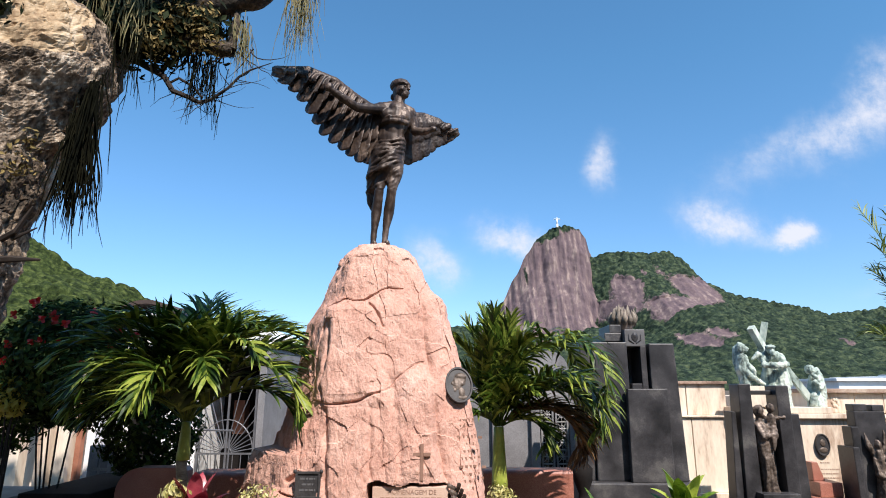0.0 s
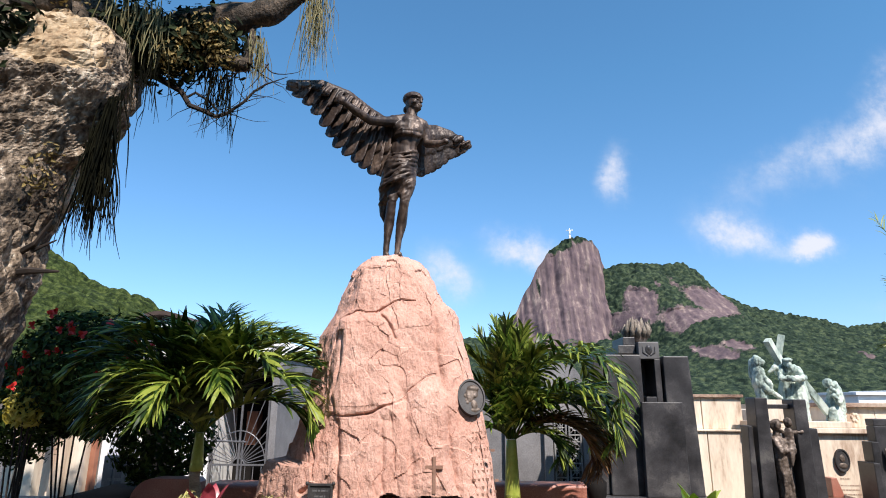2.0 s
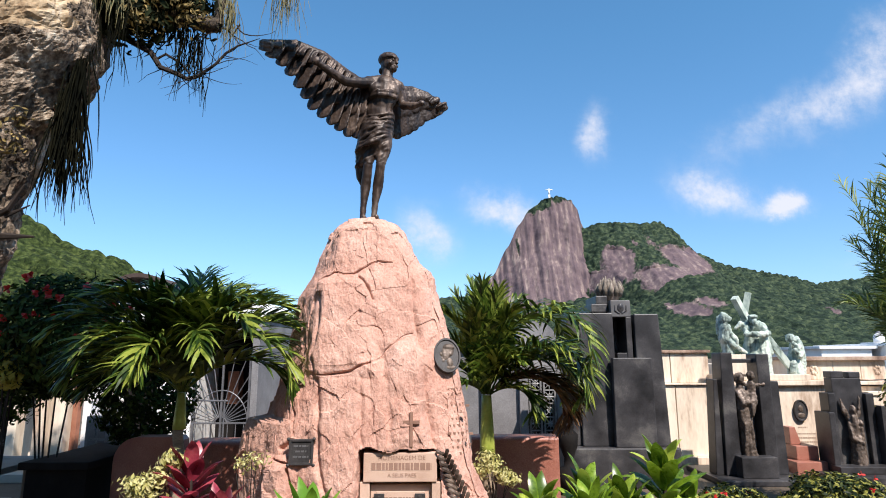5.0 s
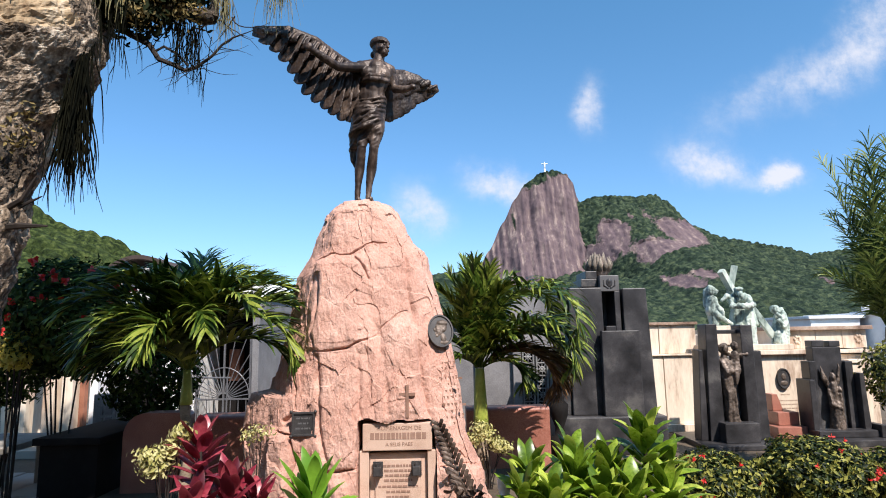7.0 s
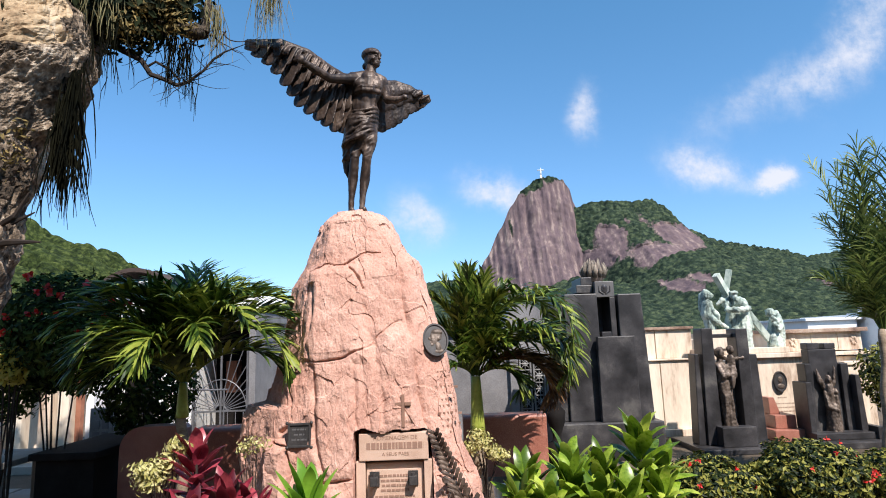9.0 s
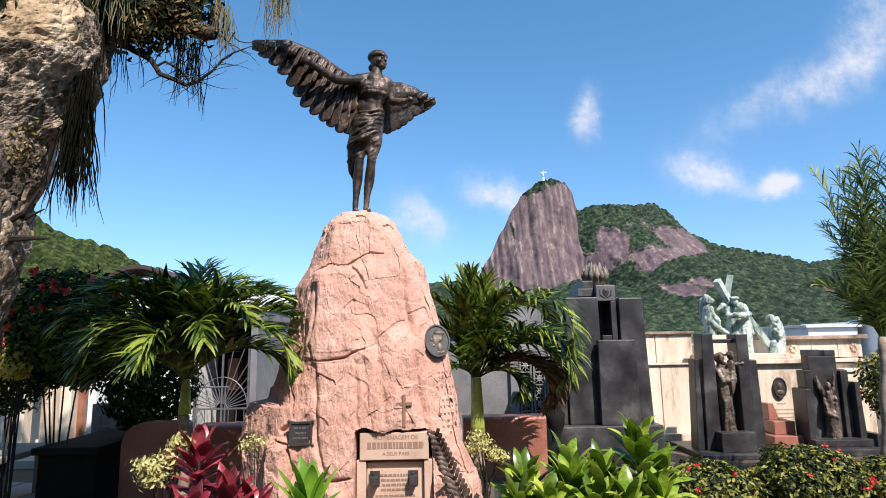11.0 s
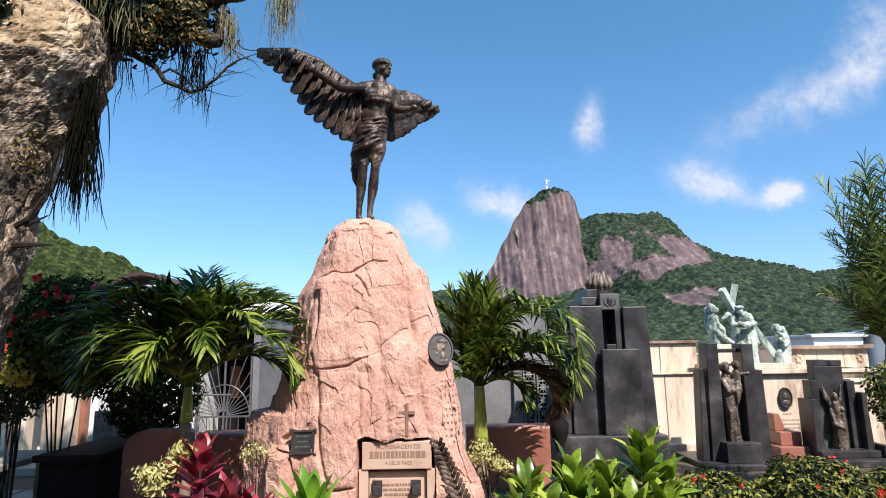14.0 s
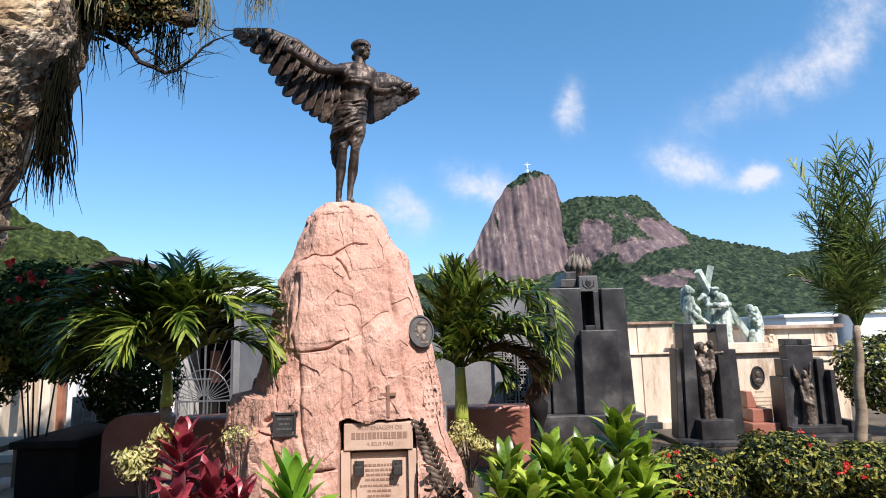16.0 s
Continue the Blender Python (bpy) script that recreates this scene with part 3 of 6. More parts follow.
CRACKS = [  # line of (x, z), half width, depth
    ([(-1.40, 2.42), (-1.15, 2.54), (-0.97, 2.51), (-0.88, 2.56), (-0.74, 2.64), (-0.60, 2.63)], 0.007, 0.04),
    ([(-0.90, 2.48), (-0.80, 2.34), (-0.76, 2.26)], 0.012, 0.035),
    ([(-0.76, 2.26), (-0.77, 1.94), (-0.66, 1.73), (-0.61, 1.52), (-0.58, 1.21), (-0.57, 1.0)], 0.034, 0.018),
    ([(-1.40, 1.617), (-1.24, 1.588), (-1.08, 1.595), (-0.93, 1.622), (-0.77, 1.69)], 0.008, 0.05),
    ([(-0.77, 1.69), (-0.68, 1.715), (-0.64, 1.78), (-0.505, 1.90), (-0.40, 1.93)], 0.009, 0.022),
    ([(-0.394, 2.445), (-0.381, 2.148), (-0.321, 1.775), (-0.271, 1.514), (-0.249, 1.256), (-0.174, 1.0), (-0.12, 0.90)], 0.032, 0.040),
    ([(-0.87, 1.60), (-0.848, 1.52), (-0.836, 1.22), (-0.82, 1.0)], 0.022, 0.022),
    ([(-1.276, 2.33), (-1.273, 2.06), (-1.294, 1.745), (-1.292, 1.59)], 0.016, 0.05),
    ([(-1.24, 1.536), (-1.21, 1.13), (-1.18, 0.78), (-1.10, 0.58)], 0.024, 0.045),
    ([(-1.16, 0.50), (-1.0, 0.53), (-0.86, 0.54), (-0.83, 0.77)], 0.012, 0.05),
    ([(-1.85, 0.86), (-1.66, 0.865), (-1.45, 0.83), (-1.42, 0.60), (-1.42, 0.35)], 0.012, 0.07),
    ([(-1.55, 1.44), (-1.45, 1.24), (-1.44, 1.03), (-1.55, 0.95)], 0.014, 0.05),
    ([(-0.08, 0.55), (0.10, 0.56), (0.30, 0.52)], 0.010, 0.03),
]


def seg_dist(px, pz, a, b):
    dx, dz = b[0] - a[0], b[1] - a[1]
    t = max(0, min(1, ((px - a[0]) * dx + (pz - a[1]) * dz) / (dx * dx + dz * dz)))
    return math.hypot(px - a[0] - t * dx, pz - a[1] - t * dz)


# proud or sunken slabs of the face: centre, half sizes, how far proud
SLABS = [(-1.02, 2.04, 0.26, 0.43, 0.055), (-0.52, 2.25, 0.14, 0.38, 0.0), (-0.43, 1.42, 0.17, 0.44, 0.03), (-0.73, 1.28, 0.10, 0.40, 0.012),
         (-1.02, 1.06, 0.19, 0.53, 0.035), (-0.03, 1.50, 0.22, 0.95, -0.035), (-1.55, 0.52, 0.115, 0.33, 0.11), (-1.95, 0.60, 0.16, 0.52, 0.05), (0.10, 0.26, 0.16, 0.25, 0.06), (-0.98, 0.24, 0.11, 0.22, 0.05)]


def rock_outline(z):
    """Corners of the boulder's level section, from the back left round the front to the back right."""
    l, r, e, g, y = (lerp_table(t, z) for t in (ROCK_L, ROCK_R, ROCK_EDGE, ROCK_FOLD, ROCK_FACE))
    k = max(0.0, min(1.0, (1.62 - z) / 0.25))
    mid = (e + (l - e) * (0.40 + 0.06 * k), y + (6.38 - y) * (0.42 - 0.24 * k))
    return [(l + 0.30, 6.85), (l, 6.40), mid, (e, y + 0.02), ((e + g) / 2, y - 0.012), (g, y + 0.012), (r - 0.05, y + 0.14), (r, min(6.4, y + 0.42)), (r - 0.22, 6.85)]


def make_rock():
    bm = bmesh.new()
    nz = 300
    steps = (8, 60, 70, 110, 110, 90, 24, 12, 8)
    rows = []
    for j in range(nz + 1):
        z = 3.12 * j / nz
        pts = rock_outline(z)
        row = []
        for s, n in enumerate(steps):
            p, q = pts[s], pts[(s + 1) % len(pts)]
            ex, ey = q[0] - p[0], q[1] - p[1]
            size = math.hypot(ex, ey)
            nx, ny = ey / size, -ex / size
            for i in range(n):
                f = i / n
                x, y = p[0] + ex * f, p[1] + ey * f
                c = Vector((x, y, z))
                soft = min(f, 1 - f) * size
                d = -0.018 * math.exp(-soft / 0.05)
                wx, wz = x + 0.035 * noise.noise(c * 4.1), z + 0.035 * noise.noise(c * 4.1 + Vector((7, 0, 0)))
                for sx, sz, hx, hz, proud in SLABS:
                    a = max(abs(wx - sx) - hx, abs(wz - sz) - hz)
                    if a < 0.07:
                        d += proud * max(0, min(1, (0.06 - a) / 0.12))
                # split faces: flat cells, taller than wide
                for cell_size, amp, lift in ((0.50, 0.022, 0.06), (0.20, 0.022, 0.10), (0.08, 0.008, 0.14)):
                    w = Vector((x / cell_size, y / cell_size, z / (cell_size * 1.7))) + Vector((fbm(c * 2, 2), fbm(c * 2 + Vector((5, 0, 0)), 2), 0)) * 0.4
                    spot = noise.voronoi(w)[1][0]
                    tilt = Vector((noise.noise(spot * 7.1), 0, noise.noise(spot * 5.3 + Vector((0, 9, 0)))))
                    d += amp * (tilt.dot(w - spot) * 1.5 + noise.noise(spot * 3.7) * lift)
                d += 0.013 * fbm(Vector((x * 10, y * 10, z * 6)), 5)
                if 2 <= s <= 6:
                    mx, mz = x + 0.022 * noise.noise(c * 8), z + 0.022 * noise.noise(c * 8 + Vector((0, 0, 4)))
                    for line, hw, dep in CRACKS:
                        best = min(seg_dist(mx, mz, p0, p1) for p0, p1 in zip(line, line[1:]))
                        if best < 0.06:
                            gape = max(0.12, 0.75 + 1.1 * noise.noise(c * 3.3 + Vector((hw * 99, 1, 0))))
                            d -= dep * gape * math.exp(-(best / (hw * (0.5 + 0.5 * gape))) ** 2)
                if z < 0.945 + 0.055 * noise.noise(Vector((x * 6, 0, 2))) and -0.84 < x < -0.13 and 3 <= s <= 6:
                    y, d = 5.93, 0
                row.append(bm.verts.new((x + nx * d, y + ny * d, z + d * (0.35 if z > 2.8 else 0.05))))
        rows.append(row)
    na = len(rows[0])
    for a, b in zip(rows, rows[1:]):
        for k in range(na):
            bm.faces.new((a[k], a[(k + 1) % na], b[(k + 1) % na], b[k]))
    last = rows[-1]
    for h, g in ((3.135, 0.75), (3.145, 0.35)):
        ring = [bm.verts.new((-0.87 + (v.co.x + 0.87) * g, 6.42 + (v.co.y - 6.42) * g, h + 0.008 * noise.noise(v.co * 7))) for v in rows[-1]]
        for k in range(na):
            bm.faces.new((last[k], last[(k + 1) % na], ring[(k + 1) % na], ring[k]))
        last = ring
    bm.faces.new(last)
    bm.faces.new(rows[0][::-1])
    return bm


monument = thing("rock_monument", "tall rough-hewn pink granite boulder monument", "monument")
boulder = part("boulder", make_rock(), PINK, monument)


# ---- the winged bronze statue ----
def bez(a, b, t):
    return Vector(a).lerp(Vector(b), t)


def poly_at(line, t):
    t = max(0, min(0.9999, t)) * (len(line) - 1)
    i = int(t)
    return Vector(line[i]).lerp(Vector(line[i + 1]), t - i)


def feather(bm, root, tip, wide, thick, normal, curl=0.05):
    """One bronze feather: a thick rounded blade."""
    root, tip, normal = Vector(root), Vector(tip), Vector(normal).normalized()
    d = tip - root
    side = d.cross(normal).normalized()
    prof = [(0, 0.8), (0.25, 0.9), (0.55, 1), (0.85, 1), (0.94, 0.85), (0.985, 0.5), (1.0, 0.2)]
    rows = []
    for f, w in prof:
        c = root + d * f + normal * curl * (f * (1 - f)) * 2
        w *= wide / 2
        rows.append([bm.verts.new(c + side * w * a + normal * thick * b) for a, b in ((-1, -0.6), (-1, 0.2), (0, 1), (1, 0.2), (1, -0.6), (0, -0.8))])
    for a, b in zip(rows, rows[1:]):
        for k in range(6):
            bm.faces.new((a[k], b[k], b[(k + 1) % 6], a[(k + 1) % 6]))
    bm.faces.new(rows[0])
    bm.faces.new(rows[-1][::-1])


def winged_statue():
    rng = random.Random(4)
    bm = bmesh.new()
    # legs and feet
    limb(bm, [(-0.06, -0.02, 0.05), (-0.05, -0.02, 0.20), (-0.035, -0.01, 0.38), (-0.01, -0.05, 0.58), (-0.01, -0.05, 0.64), (0.02, -0.03, 0.78), (0.05, 0.0, 0.92)], [0.030, 0.036, 0.056, 0.050, 0.056, 0.076, 0.09])
    limb(bm, [(0.06, -0.03, 0.05), (0.07, -0.02, 0.20), (0.095, -0.01, 0.38), (0.125, -0.07, 0.58), (0.13, -0.07, 0.64), (0.155, -0.05, 0.78), (0.15, 0.0, 0.94)], [0.030, 0.036, 0.056, 0.050, 0.056, 0.078, 0.095])
    for x, y in ((-0.045, -0.09), (0.085, -0.11)):
        limb(bm, [(x, y + 0.09, 0.03), (x + 0.015, y - 0.06, 0.02)], [0.036, 0.028], 8)
    # trunk
    limb(bm, [(0.095, 0.0, 0.95), (0.11, 0.0, 1.08), (0.12, 0.0, 1.22), (0.14, -0.01, 1.36), (0.155, -0.01, 1.48)], [0.125, 0.112, 0.112, 0.128, 0.12], 14)
    ball(bm, (0.07, -0.07, 1.43), (0.10, 0.07, 0.075))
    ball(bm, (0.22, -0.05, 1.42), (0.09, 0.07, 0.075))
    limb(bm, [(0.02, -0.04, 1.51), (0.16, 0.0, 1.55), (0.29, 0.05, 1.50)], [0.075, 0.075, 0.075], 10)
    limb(bm, [(0.05, -0.02, 1.50), (0.10, 0.0, 1.32), (0.11, 0.0, 1.2)], [0.08, 0.07, 0.06], 10)
    limb(bm, [(0.26, 0.03, 1.48), (0.20, 0.0, 1.32), (0.15, 0.0, 1.2)], [0.08, 0.075, 0.06], 10)
    # a fuller chest and hips under the cloth
    ball(bm, (0.125, 0.0, 1.40), (0.175, 0.125, 0.16))
    ball(bm, (0.10, 0.0, 1.20), (0.145, 0.11, 0.17))
    ball(bm, (0.09, 0.0, 1.00), (0.165, 0.13, 0.15))
    for x, y, z in ((-0.02, -0.04, 1.51), (0.275, 0.04, 1.48)):
        ball(bm, (x, y, z), (0.075, 0.075, 0.075))
    # neck, head turned to the side, cap over rolled hair
    limb(bm, [(0.16, 0.0, 1.52), (0.185, -0.005, 1.66)], [0.068, 0.060], 10)
    f = Vector((0.82, -0.57, 0))
    g = Vector((0.57, 0.82, 0))
    turn = Matrix(((f.x, g.x, 0, 0), (f.y, g.y, 0, 0), (0, 0, 1, 0), (0, 0, 0, 1)))
    head = Vector((0.195, -0.01, 1.74))
    for a, z, r in ((0.0, 0.0, (0.098, 0.080, 0.105)), (0.060, -0.075, (0.042, 0.044, 0.034)), (0.098, 0.038, (0.018, 0.052, 0.015)), (0.106, 0.005, (0.016, 0.013, 0.034)), (0.114, -0.018, (0.017, 0.016, 0.014)), (0.098, -0.050, (0.014, 0.026, 0.009)), (0.094, -0.066, (0.014, 0.022, 0.008)),
                    (-0.018, 0.062, (0.118, 0.100, 0.070)), (0.012, 0.050, (0.108, 0.094, 0.030)), (-0.090, -0.055, (0.042, 0.050, 0.042))):
        ball(bm, head + f * a + Vector((0, 0, z)), r, 14, turn)
    for side in (-1, 1):
        ball(bm, head + f * 0.088 + g * side * 0.034 + Vector((0, 0, 0.012)), (0.012, 0.014, 0.009), 8, turn)
        ball(bm, head + f * 0.050 + g * side * 0.055 + Vector((0, 0, -0.022)), (0.035, 0.022, 0.022), 8, turn)
    # arms
    limb(bm, [(0.04, -0.04, 1.51), (-0.10, -0.17, 1.45), (-0.23, -0.28, 1.41), (-0.36, -0.40, 1.455), (-0.46, -0.48, 1.50)], [0.062, 0.055, 0.047, 0.045, 0.032], 10)
    ball(bm, (-0.49, -0.50, 1.525), (0.05, 0.035, 0.05), 8)
    limb(bm, [(0.28, 0.04, 1.50), (0.33, 0.07, 1.38), (0.35, 0.06, 1.30), (0.45, -0.02, 1.26), (0.52, -0.06, 1.255)], [0.060, 0.052, 0.048, 0.044, 0.032], 10)
    ball(bm, (0.555, -0.07, 1.265), (0.045, 0.035, 0.035), 8)
    # drapery: rolled folds round the hips, a fall behind the leg, a band over the chest
    for k in range(7):
        f = k / 6
        z = 1.12 - 0.30 * f
        w = 0.148 + 0.028 * f
        pts = []
        for n in range(15):
            a = math.pi * (1.05 - 1.25 * n / 14) if k > 1 else 2 * math.pi * n / 14
            pts.append((0.10 - 0.01 * k + math.cos(a) * w, -math.sin(a) * (w * 0.95), z + 0.055 * math.cos(a) * (0.4 + f) + 0.012 * math.sin(a * 3 + k)))
        limb(bm, pts, [0.021 + 0.006 * math.sin(n * 1.3 + k) for n in range(15)], 6)
    limb(bm, [(0.02, -0.03, 1.0), (-0.03, 0.0, 0.80), (-0.085, 0.03, 0.66)], [0.13, 0.12, 0.07], 10)
    limb(bm, [(0.10, -0.03, 0.98), (0.08, -0.05, 0.84), (0.03, -0.03, 0.74)], [0.13, 0.105, 0.08], 10)
    limb(bm, [(-0.06, 0.05, 0.80), (-0.105, 0.06, 0.62), (-0.10, 0.06, 0.50), (-0.075, 0.06, 0.40)], [0.085, 0.06, 0.045, 0.02], 8)
    for k in range(5):
        limb(bm, [(-0.09 + 0.025 * k, -0.02 - 0.02 * k, 0.95), (-0.12 + 0.03 * k, -0.02 - 0.02 * k, 0.78), (-0.125 + 0.035 * k, 0.0, 0.60 + 0.03 * k)], [0.03, 0.026, 0.016], 6)
    for dz in (0.0, 0.035):
        limb(bm, [(0.02, -0.08, 1.34 + dz), (0.10, -0.145, 1.335 + dz), (0.20, -0.14, 1.33 + dz), (0.27, -0.06, 1.34 + dz * 2)], [0.022, 0.026, 0.026, 0.022], 6)
    limb(bm, [(0.27, -0.03, 1.36), (0.25, -0.06, 1.50), (0.20, 0.06, 1.57)], [0.03, 0.03, 0.03], 6)
    # cores of the wings
    lead_l = [(0.05, 0.08, 1.55), (-0.14, 0.0, 1.545), (-0.28, -0.10, 1.60), (-0.48, -0.28, 1.70), (-0.73, -0.40, 1.765), (-1.04, -0.50, 1.74)]
    lead_r = [(0.24, 0.14, 1.50), (0.32, 0.22, 1.55), (0.43, 0.30, 1.58), (0.58, 0.35, 1.555), (0.80, 0.40, 1.43)]
    limb(bm, lead_l, [0.055, 0.055, 0.055, 0.052, 0.042, 0.02], 8)
    limb(bm, lead_r, [0.05, 0.05, 0.05, 0.042, 0.022], 8)
    # broad overlapping feathers in three rows, the wing's inner skin behind them
    tip_l = [(-0.05, 0.07, 0.98), (-0.14, 0.02, 0.90), (-0.25, -0.07, 0.90), (-0.36, -0.14, 0.95), (-0.47, -0.20, 1.02), (-0.59, -0.28, 1.12), (-0.67, -0.32, 1.25), (-0.77, -0.38, 1.38), (-0.88, -0.45, 1.50), (-1.00, -0.50, 1.58), (-1.07, -0.51, 1.67)]
    tip_r = [(0.25, 0.20, 0.97), (0.32, 0.25, 1.03), (0.40, 0.28, 1.06), (0.48, 0.31, 1.12), (0.58, 0.35, 1.23), (0.68, 0.39, 1.28), (0.78, 0.41, 1.35), (0.81, 0.41, 1.40)]
    nl, nr = Vector((-0.45, -0.85, -0.1)).normalized(), Vector((0.35, -0.9, -0.1)).normalized()
    for lead, tips, nrm, count, wide in ((lead_l, tip_l, nl, 13, 0.185), (lead_r, tip_r, nr, 9, 0.155)):
        for k in range(21):
            a, b = k / 24, (k + 1) / 24
            quad = [poly_at(lead, a), poly_at(lead, b), poly_at(lead, b).lerp(poly_at(tips, b), 0.86), poly_at(lead, a).lerp(poly_at(tips, a), 0.86)]
            low, top = [bm.verts.new(q - nrm * 0.060) for q in quad], [bm.verts.new(q - nrm * 0.028) for q in quad]
            bm.faces.new(low), bm.faces.new(top[::-1])
            for i in range(4):
                bm.faces.new((low[(i + 1) % 4], low[i], top[i], top[(i + 1) % 4]))
        for layer, (reach, n) in enumerate(((1.0, count), (0.60, count - 1), (0.34, count))):
            for k in range(n):
                t = (k + 0.5) / n
                root, tip = poly_at(lead, t), poly_at(tips, t)
                tip = root.lerp(tip, reach * rng.uniform(0.97, 1.02))
                lift = -0.030 + layer * 0.026
                feather(bm, root + nrm * lift, tip + nrm * (lift + 0.012 * (k % 2)), wide * (1.0, 0.95, 0.9)[layer], 0.019, nrm, 0.04)
    bm = fused(bm, 0.0078, 1)
    bm.normal_update()
    for v in bm.verts:
        c = v.co
        if 0.60 < c.z < 1.10 and -0.2 < c.x < 0.3:
            v.co = c + v.normal * 0.013 * noise.noise(Vector((c.x * 9 + c.z * 10, c.y * 9, c.z * 26 - c.x * 18)))
        elif c.x < -0.2 or c.x > 0.34:
            v.co = c + v.normal * 0.003 * noise.noise(c * 45)
        else:
            v.co = c + v.normal * 0.003 * noise.noise(c * 20)
    ob = finish("winged_statue", bm, BRONZE, smooth=True)
    ob.data.transform(Matrix.Diagonal((1.0, 1.0, 1.02, 1)))
    ob.matrix_basis = pose(-0.885, 6.3, 3.115)
    tagged(ob, "dark weathered bronze winged statue atop the boulder", "statue")


winged_statue()


# ---- carving, plaque, medallion and slab of the monument ----
def surface_y(x, z):
    """The y of the boulder's finished face at (x, z)."""
    hit, place, _, _ = boulder.ray_cast((x, 0, z), (0, 1, 0))
    return place.y if hit else 5.7


def slab_text(words, x, y, z, size, material, parent, name="lettering"):
    cu = bpy.data.curves.new(name, "FONT")
    cu.body, cu.size, cu.align_x, cu.extrude = words, size, "CENTER", 0.0015
    tmp = bpy.data.objects.new(name, cu)
    scene.collection.objects.link(tmp)
    me = bpy.data.meshes.new_from_object(tmp.evaluated_get(bpy.context.evaluated_depsgraph_get()))
    bpy.data.objects.remove(tmp)
    me.materials.clear()
    me.materials.append(material)
    ob = new(name, me)
    ob.matrix_basis = pose(x, y, z, 90, 0, 0)
    ob.parent = parent
    return ob


def bars(parent, material, x, y, z, widths, pitch, height, name="text_bar", lean=0.0):
    """Lines of writing too fine to read, each a row of short raised bars."""
    rng = random.Random(int(abs(x * 100) + abs(z * 1000)))
    for k, w in enumerate(widths):
        bm = bmesh.new()
        c = x - w / 2
        while c < x + w / 2:
            n = min(rng.uniform(0.02, 0.05), x + w / 2 - c)
            if n > 0.006:
                box(bm, c, c + n - 0.005, y - 0.002 + lean * k, y + 0.004 + lean * k, z - k * pitch - height, z - k * pitch, 0)
            c += n + 0.004
        part(name, bm, material, parent)


slab = thing("memorial_slab", "pale carved granite memorial slab set into the boulder", "memorial slab")
block("header", slab, SLAB, -0.80, -0.17, 5.60, 5.80, 0.685, 0.925, 0.008)
block("panel", slab, SLAB, -0.74, -0.22, 5.665, 5.81, 0.0, 0.655, 0.006)
block("jamb", slab, SLAB, -0.83, -0.745, 5.615, 5.80, 0.0, 0.683, 0.008)
block("jamb", slab, SLAB, -0.215, -0.14, 5.615, 5.80, 0.0, 0.683, 0.008)
block("tablet", slab, SLAB, -0.69, -0.27, 5.645, 5.66, 0.06, 0.60, 0.004)
slab_text("HOMENAGEM DE", -0.47, 5.599, 0.865, 0.052, LETTER, slab)
bars(slab, LETTER, -0.47, 5.599, 0.842, [0.52], 0.05, 0.058, "name_bar")
slab_text("A SEUS PAES", -0.47, 5.599, 0.725, 0.045, LETTER, slab)
bars(slab, LETTER, -0.48, 5.643, 0.555, [0.34, 0.26, 0.24, 0.26], 0.042, 0.020)
bars(slab, LETTER, -0.48, 5.643, 0.375, [0.36, 0.22, 0.22], 0.045, 0.018)
bars(slab, LETTER, -0.48, 5.643, 0.215, [0.40], 0.05, 0.04, "name_bar")
for x in (-0.665, -0.315):
    h = thing("candle_holder", "small dark square bronze holder on the memorial slab", "holder", "holders on the memorial slab")
    block("back_plate", h, DARK_BRONZE, x - 0.045, x + 0.045, 5.632, 5.645, 0.455, 0.585, 0.003)
    block("cup", h, DARK_BRONZE, x - 0.034, x + 0.034, 5.560, 5.632, 0.47, 0.55, 0.006)
    bm = bmesh.new()
    tube(bm, [(x, 5.595, 0.55), (x, 5.595, 0.575)], 0.02, 10)
    part("rim", bm, DARK_BRONZE, h)

cross = thing("carved_cross", "dark latin cross cut into the pink boulder", "cross")
yc = sorted(surface_y(-0.39, z) for z in (1.0, 1.05, 1.1, 1.15, 1.2, 1.25))[0]
bm = bmesh.new()
box(bm, -0.404, -0.376, yc - 0.006, yc + 0.09, 0.975, 1.265, 0.002)
part("upright", bm, CARVED, cross)
for x0, x1 in ((-0.462, -0.405), (-0.375, -0.318)):
    bm = bmesh.new()
    box(bm, x0, x1, yc - 0.006, yc + 0.09, 1.165, 1.195, 0.002)
    part("crossbar", bm, CARVED, cross)

medal = thing("portrait_medallion", "oval dark bronze medallion with a worn relief", "medallion")


def oval(name, cx, y0, y1, cz, rx, rz, material, parent, ring=0.0, seg=40):
    bm = bmesh.new()
    loops = []
    for r, y in (((1, y1), (1, y0), (1 - ring, y0), (1 - ring - 0.04, y0 + 0.012)) if ring else ((1, y1), (1, y0 + 0.006), (0.96, y0))):
        loops.append([bm.verts.new((cx + rx * r * math.cos(2 * math.pi * k / seg), y, cz + rz * r * math.sin(2 * math.pi * k / seg))) for k in range(seg)])
    for a, b in zip(loops, loops[1:]):
        for k in range(seg):
            bm.faces.new((a[k], a[(k + 1) % seg], b[(k + 1) % seg], b[k]))
    bm.faces.new(loops[-1])
    return part(name, bm, material, parent)


oval("oval_rim", 0, -0.03, 0.06, 0, 0.126, 0.162, DARK_BRONZE, medal, 0.10)
bm = bmesh.new()
